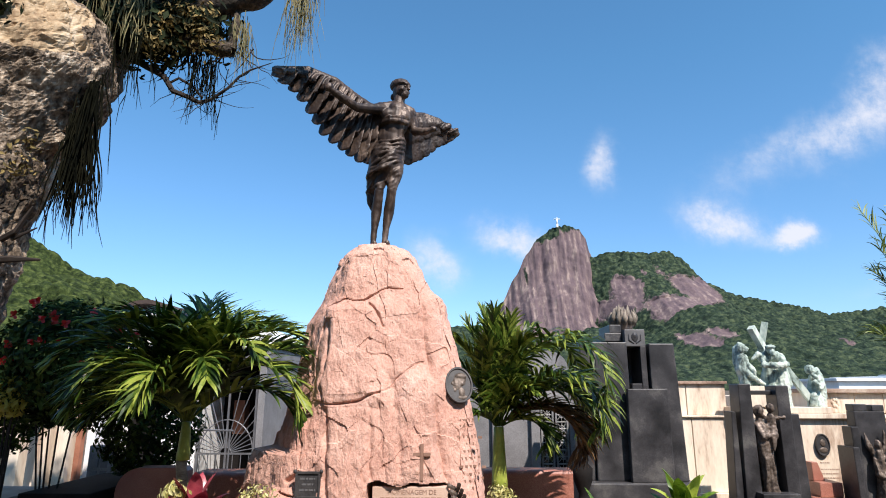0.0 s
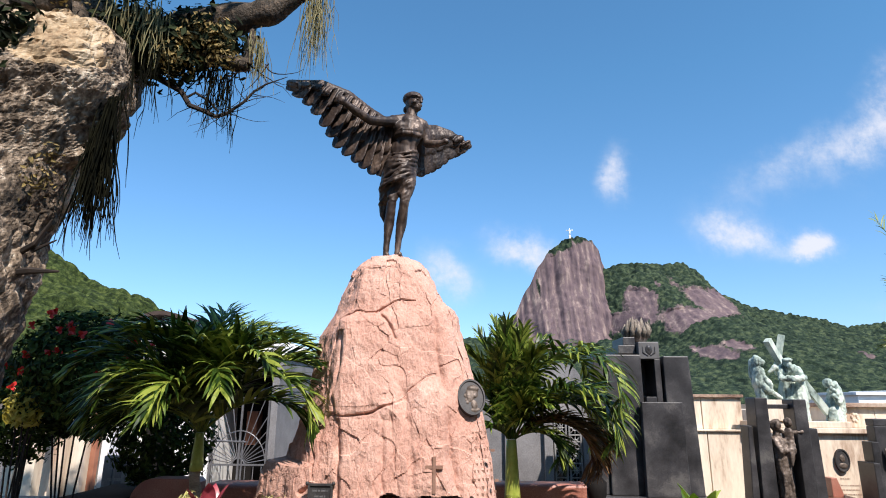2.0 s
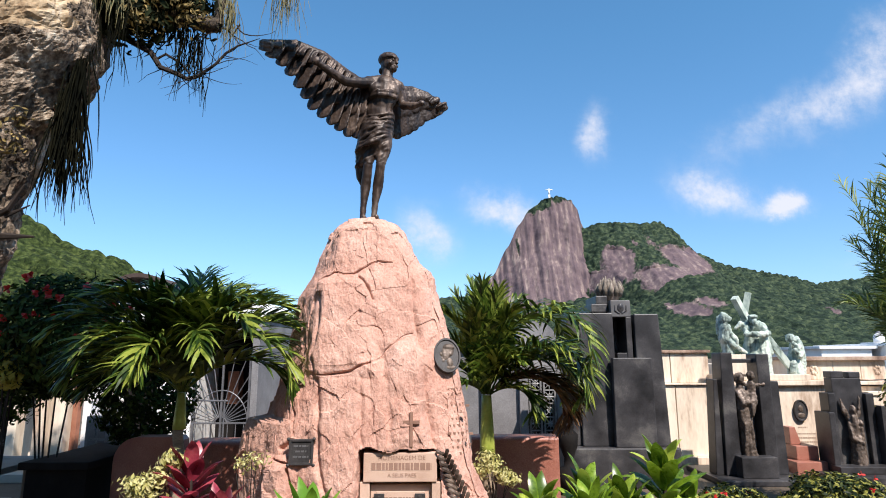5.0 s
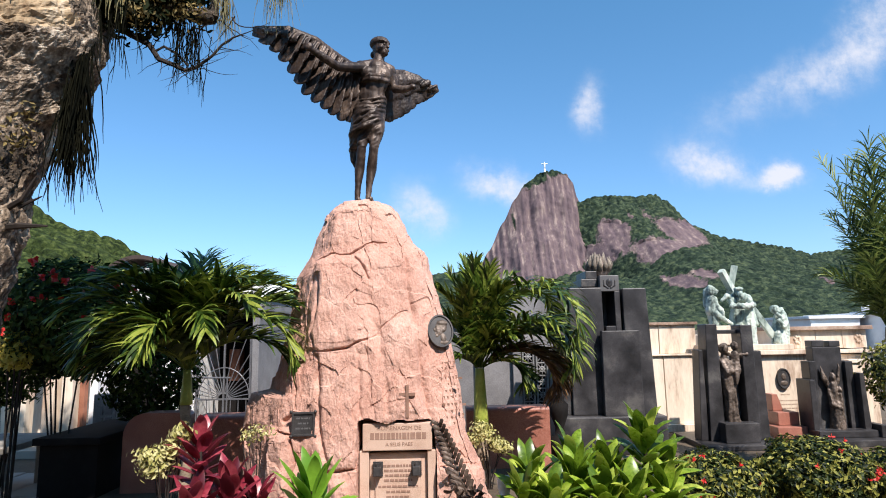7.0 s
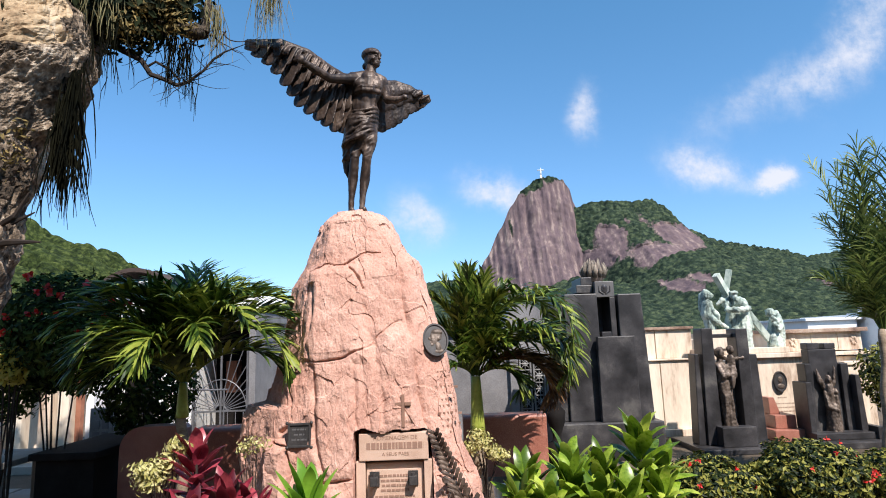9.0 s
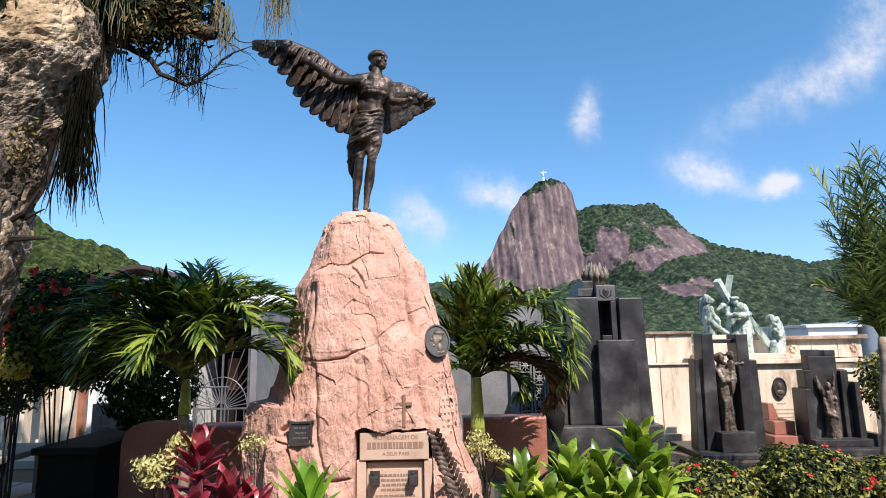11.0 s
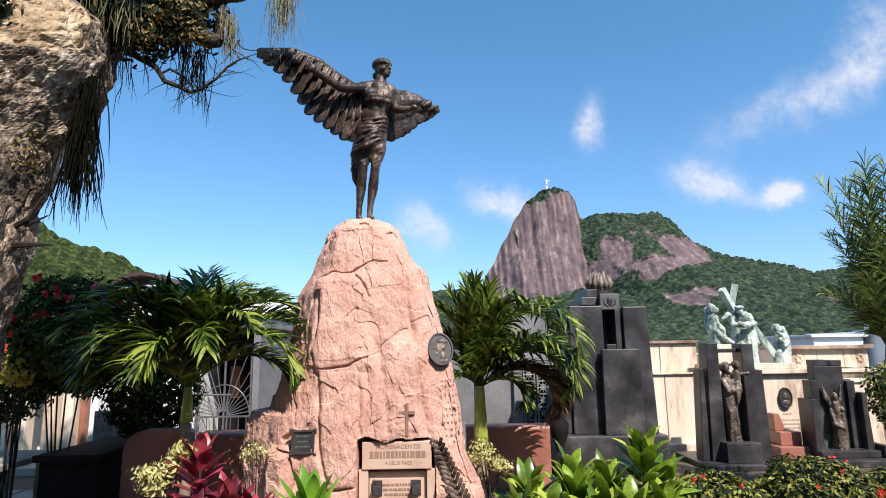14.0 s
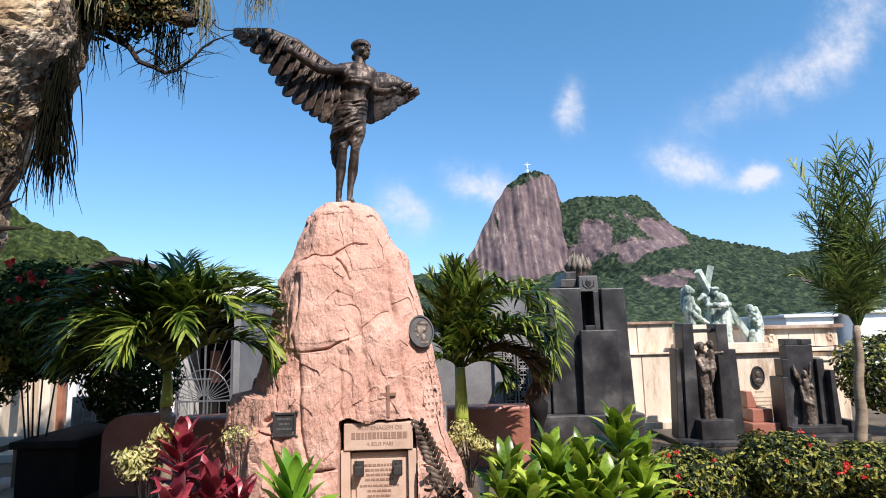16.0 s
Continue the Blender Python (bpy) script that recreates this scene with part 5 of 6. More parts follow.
white_house(17.9, 20.6, 24, 29, 2.15, [(18.4, 0.7, 0.5, 0.5)], "white rendered building with small dark window")
white_house(20.9, 24.5, 26, 30, 2.3, [(21.6, 0.8, 0.5, 0.6)], "white rendered building behind the palm")
bt = thing("water_tank", "white round water tank on a flat roof", "water tank")
bm = bmesh.new()
limb(bm, [(17.95, 25, 2.28), (17.95, 25, 2.5)], [0.2, 0.2], 12)
part("tank_body", bm, WHITE, bt, smooth=True)
bm = bmesh.new()
tube(bm, [(17.95, 25, 2.69), (17.95, 25, 2.76)], [0.09, 0.07], 10)
part("lid", bm, GREY_WALL, bt)


# ---- grey mausoleum with lattice door ----
def grey_mausoleum():
    m = structure(thing("wall_grey_mausoleum", "", ""), "grey marble mausoleum with rounded top and lattice door", "mausoleum")
    y = 10.8
    block("wall", m, GREY_WALL, -0.2, 1.36, y, y + 2.5, 0.0, 1.9, 0.01)
    block("wall", m, GREY_WALL, 1.86, 2.4, y, y + 2.5, 0.0, 1.9, 0.01)
    block("wall", m, GREY_WALL, 1.362, 1.858, y, y + 2.5, 1.42, 1.9, 0.01)
    # Near-black sheet that paints the shade behind the door.
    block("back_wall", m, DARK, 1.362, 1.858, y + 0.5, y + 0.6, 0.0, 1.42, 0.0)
    block("cornice", m, GREY_WALL, -0.3, 2.45, y - 0.12, y + 2.5, 1.902, 2.0, 0.015)
    block("pilaster", m, GREY_WALL, 1.20, 1.34, y - 0.1, y - 0.002, 0.0, 1.9, 0.01)
    block("pilaster", m, GREY_WALL, 0.55, 0.69, y - 0.1, y - 0.002, 0.0, 1.9, 0.01)
    bm = bmesh.new()
    n = 20
    ring = [[bm.verts.new((1.52 + 0.36 * math.cos(math.pi * k / n), yy, 2.002 + 0.36 * math.sin(math.pi * k / n))) for k in range(n + 1)] for yy in (y - 0.05, y + 2.4)]
    for k in range(n):
        bm.faces.new((ring[0][k], ring[0][k + 1], ring[1][k + 1], ring[1][k]))
    bm.faces.new(ring[0][::-1]), bm.faces.new(ring[1])
    part("vault", bm, GREY_WALL, m)
    d = structure(thing("door_lattice", "", ""), "pale metal double door with star lattice", "door")
    for x0 in (1.38, 1.625):
        leaf = block("door_stile", d, LATTICE, x0, x0 + 0.03, y + 0.02, y + 0.06, 0.02, 1.40, 0.003)
        block("door_stile", d, LATTICE, x0 + 0.19, x0 + 0.22, y + 0.02, y + 0.06, 0.02, 1.40, 0.003)
        for k in range(6):
            z = 0.04 + k * 0.225
            block("door_rail", d, LATTICE, x0 + 0.031, x0 + 0.189, y + 0.025, y + 0.055, z, z + 0.022, 0.002)
            c = Vector((x0 + 0.11, y + 0.04, z + 0.125))
            for a in range(4):
                bm = bmesh.new()
                v = Vector((math.cos(a * math.pi / 4), 0, math.sin(a * math.pi / 4))) * (0.09 if a % 2 == 0 else 0.115)
                v.x *= 0.85
                tube(bm, [c - v, c + v], 0.007, 5)
                part("lattice_bar", bm, LATTICE, d)
            bm = bmesh.new()
            tube(bm, [c + Vector((0.045 * math.cos(q * 0.5236), 0, 0.045 * math.sin(q * 0.5236))) for q in range(13)], 0.007, 5)
            part("lattice_ring", bm, LATTICE, d)


grey_mausoleum()
u = thing("black_urn", "black stone urn on the low granite wall", "urn")
bm = bmesh.new()
tube(bm, [(1.52, 8.35, z) for z in (0.0, 0.32, 0.34, 0.44, 0.60, 0.74, 0.80, 0.84, 0.90)], [0.14, 0.14, 0.07, 0.06, 0.12, 0.13, 0.07, 0.09, 0.07], 16)
part("urn_body", bm, DARK, u, smooth=True)


def rounded_wall(name, label, x0, x1, y0, y1, h, r, material):
    t = thing(name, label, "low wall", "low granite walls round the bed")
    bm = bmesh.new()
    n = 6
    prof = [(y0, 0), (y0, h - r)] + [(y0 + r - r * math.cos(math.pi / 2 * k / n), h - r + r * math.sin(math.pi / 2 * k / n)) for k in range(1, n + 1)]
    prof += [(y1 - r + r * math.sin(math.pi / 2 * k / n), h - r + r * math.cos(math.pi / 2 * k / n)) for k in range(1, n + 1)] + [(y1, 0)]
    a, b = [bm.verts.new((x0, p[0], p[1])) for p in prof], [bm.verts.new((x1, p[0], p[1])) for p in prof]
    for k in range(len(prof) - 1):
        bm.faces.new((a[k], b[k], b[k + 1], a[k + 1]))
    bm.faces.new(a), bm.faces.new(b[::-1])
    part("wall_block", bm, material, t)
    return t


rounded_wall("granite_wall", "low polished pink granite wall behind the palm", 0.24, 1.32, 7.95, 8.3, 0.76, 0.05, PINK_WALL)
rounded_wall("granite_wall", "low polished pink granite wall in the shade", -3.0, -1.5, 7.35, 7.75, 0.80, 0.05, PINK_WALL)
arch = thing("rounded_gravestone", "rounded dark red granite gravestone", "gravestone")
bm = bmesh.new()
n = 16
prof = [(-3.74, 0.0), (-3.74, 0.60)] + [(-3.74 + 0.25 * (1 - math.cos(math.pi / 2 * k / 8)), 0.62 + 0.26 * math.sin(math.pi / 2 * k / 8)) for k in range(9)] + [(-3.06, 0.88), (-3.02, 0.84), (-3.02, 0.0)]
a, b = [bm.verts.new((p[0], 7.1, p[1])) for p in prof], [bm.verts.new((p[0], 7.35, p[1])) for p in prof]
for k in range(len(prof)):
    q = (k + 1) % len(prof)
    bm.faces.new((a[q], a[k], b[k], b[q]))
bm.faces.new(a), bm.faces.new(b[::-1])
part("stone", bm, PINK_WALL, arch)


# ---- pale vaulted mausoleums behind the left palm ----
def vault(parent, name, x0, x1, y0, y1, z, rise, thick, material):
    """A shallow barrel roof with thickness, its curve seen from the front."""
    bm = bmesh.new()
    n = 20
    rows = []
    for yy in (y0, y1):
        for t in (0, thick):
            rows.append([bm.verts.new((x0 - t + (x1 - x0 + 2 * t) * k / n, yy, z + (rise + t) * math.sin(math.pi * k / n) ** 0.8 if 0 < k < n else z)) for k in range(n + 1)])
    lo0, hi0, lo1, hi1 = rows
    for k in range(n):
        bm.faces.new((hi0[k], hi0[k + 1], hi1[k + 1], hi1[k]))
        bm.faces.new((lo0[k + 1], lo0[k], lo1[k], lo1[k + 1]))
        bm.faces.new((lo0[k], lo0[k + 1], hi0[k + 1], hi0[k]))
        bm.faces.new((lo1[k + 1], lo1[k], hi1[k], hi1[k + 1]))
    return part(name, bm, material, parent)


def mausoleum_a():
    m = thing("vaulted_mausoleum", "white mausoleum with a dark arched tile roof", "mausoleum")
    block("front_wall", m, WHITE, -6.0, -4.75, 11.0, 14.0, 0.0, 2.45, 0.01)
    vault(m, "roof", -6.55, -4.55, 10.75, 14.2, 2.46, 0.72, 0.07, ROOF)
    vault(m, "gable", -5.95, -4.75, 10.72, 10.98, 2.452, 0.52, 0.03, WHITE)
    bm = bmesh.new()
    n = 18
    ring = [[bm.verts.new((-5.35 + 0.60 * math.cos(math.pi * k / n), yy, 2.452 + 0.50 * math.sin(math.pi * k / n))) for k in range(n + 1)] for yy in (10.92, 11.1)]
    for k in range(n):
        bm.faces.new((ring[0][k], ring[0][k + 1], ring[1][k + 1], ring[1][k]))
    bm.faces.new(ring[0][::-1])
    part("gable_panel", bm, WHITE, m)
    for x in (-5.95, -5.1):
        block("corner_post", m, WHITE, x, x + 0.16, 10.86, 10.998, 0.0, 2.44, 0.01)
    # Dark panel on the wall, painted as a shaded opening.
    block("doorway_shade", m, DARK, -5.70, -5.14, 10.94, 10.998, 0.1, 1.9, 0.005)
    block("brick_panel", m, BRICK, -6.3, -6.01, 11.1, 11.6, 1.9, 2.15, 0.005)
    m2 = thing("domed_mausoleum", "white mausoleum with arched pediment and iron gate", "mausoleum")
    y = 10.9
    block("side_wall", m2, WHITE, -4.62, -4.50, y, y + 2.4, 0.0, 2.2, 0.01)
    # This side wall and the lintel are grey to paint shade on white.
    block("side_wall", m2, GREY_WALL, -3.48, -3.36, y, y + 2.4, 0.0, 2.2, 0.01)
    # Near-black sheet that paints the shade behind the gate.
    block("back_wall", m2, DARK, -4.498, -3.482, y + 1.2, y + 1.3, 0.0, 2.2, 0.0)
    block("lintel", m2, GREY_WALL, -4.66, -3.30, y - 0.06, y + 2.4, 2.202, 2.42, 0.015)
    bm = bmesh.new()
    n = 20
    ring = [[bm.verts.new((-3.72 + 0.45 * math.cos(math.pi * k / n), yy, 2.422 + 0.42 * math.sin(math.pi * k / n))) for k in range(n + 1)] for yy in (y - 0.03, y + 2.3)]
    for k in range(n):
        bm.faces.new((ring[0][k], ring[0][k + 1], ring[1][k + 1], ring[1][k]))
    bm.faces.new(ring[0][::-1]), bm.faces.new(ring[1])
    part("arched_pediment", bm, WHITE, m2)
    block("brick_panel", m2, BRICK, -4.20, -4.0, y + 0.9, y + 1.19, 0.9, 1.5, 0.005)
    # Iron darker than the gate's own grey, with its shade in the colour.
    g = thing("iron_gate", "grey painted iron gate with a sunburst pattern", "gate")
    for x0, x1, z0, z1 in ((-4.49, -4.45, 0.05, 1.75), (-3.53, -3.49, 0.05, 1.75), (-4.0, -3.97, 0.05, 1.75)):
        block("stile", g, IRON, x0, x1, y + 0.03, y + 0.07, z0, z1, 0.003)
    for z in (0.06, 0.62, 1.72):
        block("rail", g, IRON, -4.449, -3.531, y + 0.035, y + 0.065, z, z + 0.03, 0.003)
    c = Vector((-3.985, y + 0.05, 0.64))
    for k in range(1, 18):
        a = math.pi * k / 18
        r0, r1 = 0.10, min(0.46 / max(0.05, abs(math.cos(a))), 1.06 / math.sin(a))
        bm = bmesh.new()
        v = Vector((math.cos(a), 0, math.sin(a)))
        tube(bm, [c + v * r0, c + v * r1], 0.009, 5)
        part("ray_bar", bm, IRON, g)
    for r in (0.10, 0.55):
        bm = bmesh.new()
        tube(bm, [c + Vector((min(0.46, r) * math.cos(math.pi * k / 24), 0, r * math.sin(math.pi * k / 24))) for k in range(25)], 0.01, 5)
        part("ring_bar", bm, IRON, g)
    for k in range(7):
        bm = bmesh.new()
        x = -4.42 + k * 0.14
        tube(bm, [(x, y + 0.05, 0.09), (x, y + 0.05, 0.62)], 0.008, 5)
        part("upright_bar", bm, IRON, g)


mausoleum_a()


# ---- portico in the shade ----
def portico():
    p = structure(thing("wall_portico", "", ""), "cream columned grave porch in deep shade", "porch")
    for x in (-6.92, -6.62, -6.20, -5.92):
        block("pillar", p, CREAM, x, x + 0.17, 9.4, 9.6, 0.24, 1.66, 0.01)
        block("pillar_base", p, CREAM, x - 0.03, x + 0.20, 9.37, 9.63, 0.12, 0.238, 0.008)
    block("floor_slab", p, PAVE, -7.3, -4.8, 9.2, 12, 0.0, 0.118, 0.01)
    block("lintel", p, CREAM, -7.0, -5.7, 9.36, 9.64, 1.662, 1.86, 0.012)
    block("back_wall", p, CREAM, -7.0, -6.3, 10.4, 10.5, 0.12, 1.86, 0.01)
    block("door_frame", p, BRICK, -5.70, -5.62, 9.5, 9.6, 0.12, 1.5, 0.006)
    block("side_wall", p, WHITE, -5.6, -5.48, 9.6, 10.4, 0.12, 1.3, 0.006)
    block("roof_slab", p, ROOF, -7.1, -5.6, 9.3, 11.2, 1.864, 1.95, 0.012)
    w = thing("plank_wall", "grey painted block wall with dark capping", "wall")
    for k in range(6):
        block("course", w, GREY_WALL, -10.5, -7.3, 11.5, 11.7, 0.2 * k, 0.2 * k + 0.19, 0.008)
    block("capping", w, ROOF, -10.5, -7.3, 11.45, 11.75, 1.2, 1.42, 0.01)
    for k, (x0, x1, y0, h) in enumerate(((-5.30, -4.95, 9.2, 0.92), (-4.85, -4.45, 8.9, 0.80))):
        s = thing("headstone", "grey stone headstone with small framed panels", "headstone", "headstones in the shade")
        block("stone_slab", s, GREY_WALL, x0, x1, y0, y0 + 0.12, 0, h, 0.012)
        for j in range(3):
            for i in range(2):
                block("panel", s, GREY_STONE, x0 + 0.05 + i * 0.14, x0 + 0.15 + i * 0.14, y0 - 0.012, y0 + 0.01, 0.3 + j * 0.16, 0.42 + j * 0.16, 0.003)
    for x, y, h in ((-4.62, 8.6, 1.35), (-4.40, 8.7, 1.05)):
        q = thing("metal_pole", "thin pale metal pole standing by the graves", "pole", "poles by the graves")
        bm = bmesh.new()
        tube(bm, [(x, y, 0), (x + 0.02, y, h)], 0.014, 8)
        part("pole_shaft", bm, LATTICE, q)
    t = thing("dark_sarcophagus", "black granite box tomb in the shade", "tomb")
    # Black stone taken near-black, with the tree's shade in its colour.
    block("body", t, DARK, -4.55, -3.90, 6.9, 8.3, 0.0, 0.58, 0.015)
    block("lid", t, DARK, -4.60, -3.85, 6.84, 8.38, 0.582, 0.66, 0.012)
    t = thing("stone_table_grave", "pale stone table-like grave slab on legs", "grave")
    block("top_slab", t, PAVE, -5.7, -4.9, 6.5, 7.9, 0.50, 0.57, 0.01)
    for x in (-5.6, -5.05):
        block("leg", t, PAVE, x, x + 0.12, 6.6, 6.75, 0.0, 0.498, 0.008)
        block("leg", t, PAVE, x, x + 0.12, 7.6, 7.75, 0.0, 0.498, 0.008)
    r = thing("wall_bracket", "dark iron rail fixed by the white wall", "rail")
    bm = bmesh.new()
    tube(bm, [(-4.6, 9.6, 1.12), (-3.4, 9.6, 1.10)], 0.014, 6)
    part("rail_bar", bm, IRON, r)
    for x in (-4.55, -3.45):
        bm = bmesh.new()
        tube(bm, [(x, 9.6, 0.0), (x, 9.6, 1.12)], 0.014, 6)
        part("rail_post", bm, IRON, r)


portico()


# ---- unseen plain walls added behind the viewer to cut down sky light ----
for nm, q in (("sky_block_behind", (-13, 13, -6.4, -6.0)), ("sky_block_east", (12.6, 13, -6.0, 3.0)), ("sky_block_west", (-13, -12.6, -6.0, 3.0))):
    bm = bmesh.new()
    box(bm, *q, 0, 8.0, 0.02)
    structure(finish(nm, bm, GREY_STONE), "plain dark unseen wall added to cut sky light", "wall")


# ---- the old tree ----
def old_tree():
    rng = random.Random(11)
    t = thing("old_tree", "old leaning tree with flaky grey bark and epiphytes", "tree")
    bm = bmesh.new()
    axis = [(0.0, (-3.50, 3.66), 0.62), (0.7, (-3.40, 3.62), 0.50), (1.5, (-3.34, 3.62), 0.46), (2.1, (-3.24, 3.64), 0.46), (2.6, (-3.19, 3.68), 0.48), (3.1, (-3.20, 3.76), 0.52), (3.38, (-3.08, 3.82), 0.55), (3.60, (-3.0, 3.88), 0.56), (3.80, (-2.93, 3.88), 0.50), (4.02, (-2.86, 3.88), 0.40), (4.14, (-2.84, 3.88), 0.26)]
    na, nz = 220, 300
    rows = []
    for j in range(nz + 1):
        z = 4.14 * j / nz
        cx, cy, r = lerp_table([(a[0], a[1][0]) for a in axis], z), lerp_table([(a[0], a[1][1]) for a in axis], z), lerp_table([(a[0], a[2]) for a in axis], z)
        row = []
        for i in range(na):
            a = 2 * math.pi * i / na
            q = Vector((cx + r * math.cos(a), cy + r * math.sin(a), z))
            d = 0.05 * fbm(q * 2.2, 3) + 0.04 * fbm(Vector((q.x * 8, q.y * 8, q.z * 4.5)), 4)
            w = noise.voronoi(Vector((q.x * 15, q.y * 15, q.z * 9)) + Vector((fbm(q * 5, 2), fbm(q * 5 + Vector((3, 0, 0)), 2), fbm(q * 5 + Vector((0, 3, 0)), 2))) * 0.8)
            d += (0.016 * min(1, (w[0][1] - w[0][0]) * 2.2) + 0.014 * noise.noise(w[1][0] * 3)) * (0.35 + 1.1 * max(0, 0.5 + noise.noise(q * 2.4)))
            # the swollen stub of a lost limb
            k = (q - Vector((-2.50, 3.66, 3.70))).length
            d += 0.10 * math.exp(-(k / 0.30) ** 2)
            row.append(bm.verts.new(q + Vector((math.cos(a), math.sin(a), 0.1)) * d))
        rows.append(row)
    for a, b in zip(rows, rows[1:]):
        for k in range(na):
            f = bm.faces.new((a[k], a[(k + 1) % na], b[(k + 1) % na], b[k]))
            c = f.calc_center_median()
            # Pale stub wood; its patch also paints the sunlit side of the knob.
            f.material_index = 1 if (c - Vector((-2.62, 3.45, 3.92))).length < 0.30 + 0.10 * noise.noise(c * 5) else 0
    bm.faces.new(rows[-1])
    part("trunk", bm, [BARK, BARK_BARE_LIT], t)

    def branch(name, pts, rad, seg=14):
        pts = [Vector(p) for p in pts]
        fine, rr = [], []
        n = 9
        for k in range(len(pts) - 1):
            p0, p1, p2, p3 = pts[max(k - 1, 0)], pts[k], pts[k + 1], pts[min(k + 2, len(pts) - 1)]
            for i in range(n):
                s = i / n
                q = 0.5 * ((2 * p1) + (p2 - p0) * s + (2 * p0 - 5 * p1 + 4 * p2 - p3) * s * s + (3 * p1 - p0 - 3 * p2 + p3) * s ** 3)
                fine.append(q)
                rr.append((rad[k] * (1 - s) + rad[k + 1] * s) * (1 + 0.22 * fbm(q * 6, 3)))
        b = bmesh.new()
        tube(b, fine, rr, seg, rough=0.25)
        return part(name, b, LIMB_BARK, t, smooth=True)

    branch("limb", [(-3.0, 4.2, 3.7), (-2.75, 4.35, 4.25), (-2.35, 4.3, 4.40), (-2.05, 4.2, 4.45), (-1.80, 4.2, 4.485), (-1.60, 4.2, 4.535), (-1.42, 4.2, 4.65), (-1.15, 4.2, 4.85), (-0.6, 4.3, 5.4)], [0.34, 0.24, 0.17, 0.12, 0.115, 0.10, 0.075, 0.07, 0.05], 20)
    branch("limb", [(-2.95, 3.95, 3.9), (-2.98, 4.05, 4.45), (-3.2, 4.1, 5.1), (-3.0, 4.3, 6.0), (-2.4, 4.2, 6.8)], [0.40, 0.26, 0.22, 0.17, 0.10], 20)
    branch("limb", [(-3.15, 3.9, 3.7), (-3.6, 3.7, 4.5), (-4.2, 3.4, 5.6), (-4.6, 3.2, 6.6)], [0.34, 0.24, 0.17, 0.1], 18)
    branch("stub", [(-2.95, 3.75, 4.0), (-2.88, 3.62, 4.22), (-2.86, 3.55, 4.42)], [0.2, 0.16, 0.12])
    branch("branch", [(-2.25, 4.3, 4.30), (-2.08, 4.25, 4.20), (-1.93, 4.2, 4.13), (-1.82, 4.2, 4.10), (-1.71, 4.2, 4.09)], [0.10, 0.07, 0.055, 0.050, 0.042], 10)
    branch("branch", [(-1.73, 4.2, 4.09), (-1.72, 4.2, 4.20), (-1.70, 4.2, 4.45)], [0.035, 0.03, 0.025], 8)
    # bare twigs against the sky
    b = bmesh.new()

    def twig(p, d, n, r, wander):
        p, d = Vector(p), Vector(d).normalized()
        line = [p.copy()]
        for k in range(n):
            d = (d + Vector((rng.uniform(-1, 1), rng.uniform(-0.4, 0.4), rng.uniform(-1, 1))) * wander).normalized()
            p = p + d * 0.05
            line.append(p.copy())
        tube(b, line, [r * (1 - 0.8 * k / n) for k in range(n + 1)], 5)
        return line
    main = [(-2.55, 4.2, 4.14), (-2.445, 4.2, 4.064), (-2.349, 4.2, 3.97), (-2.191, 4.2, 3.878), (-2.116, 4.2, 3.764), (-2.008, 4.2, 3.719), (-1.921, 4.2, 3.674), (-1.842, 4.2, 3.696), (-1.728, 4.2, 3.784), (-1.654, 4.2, 3.873), (-1.576, 4.2, 3.927), (-1.42, 4.2, 3.985)]
    tube(b, main, [0.028, 0.026, 0.024, 0.021, 0.019, 0.017, 0.016, 0.013, 0.010, 0.009, 0.007, 0.002], 7)
    tube(b, [(-2.16, 4.2, 3.82), (-2.08, 4.19, 3.86), (-1.98, 4.2, 3.80), (-1.90, 4.2, 3.71)], [0.010, 0.010, 0.009, 0.008], 6)
    for k in range(26):
        p = poly_at(main, rng.uniform(0.35, 0.98))
        twig(p, (rng.uniform(-0.6, 1), rng.uniform(-0.3, 0.3), rng.uniform(-0.8, 0.8)), rng.randint(2, 6), 0.004, 0.35)
    for k in range(18):
        p = poly_at([(-2.3, 4.3, 4.15), (-1.9, 4.25, 4.05), (-1.55, 4.2, 4.1)], rng.random())
        twig(p, (rng.uniform(-0.8, 0.8), rng.uniform(-0.4, 0.4), -0.7), rng.randint(3, 7), 0.006, 0.4)
    part("twig_spray", b, TWIG, t)
    # small dead snags low on the trunk
    b = bmesh.new()
    tube(b, [(-3.0, 3.75, 2.42), (-2.62, 3.62, 2.42), (-2.44, 3.6, 2.41)], [0.028, 0.02, 0.006], 6)
    tube(b, [(-3.0, 3.75, 2.44), (-2.62, 3.62, 2.58), (-2.53, 3.6, 2.72)], [0.024, 0.018, 0.006], 6)
    tube(b, [(-2.65, 3.64, 2.54), (-2.50, 3.62, 2.60)], [0.013, 0.004], 6)
    part("snag", b, TWIG, t)

    def hanging(name, spots, count, lo, hi, r, material, spread):
        b = bmesh.new()
        for _ in range(count):
            p = Vector(rng.choice(spots)) + Vector((rng.gauss(0, spread), rng.gauss(0, spread), rng.uniform(-0.06, 0.06)))
            n, length = 7, rng.uniform(lo, hi)
            line, d = [p.copy()], Vector((rng.uniform(-0.2, 0.2), rng.uniform(-0.15, 0.15), -1))
            for k in range(n):
                d = (d + Vector((rng.gauss(0, 0.09), rng.gauss(0, 0.09), -0.25))).normalized()
                p = p + d * length / n
                line.append(p.copy())
            tube(b, line, [r, r, r, r, r, r * 0.8, r * 0.6, r * 0.3], 4)
            if rng.random() < 0.5:
                k = rng.randint(2, 5)
                q, e = line[k], Vector((rng.uniform(-0.6, 0.6), rng.uniform(-0.4, 0.4), -1)).normalized()
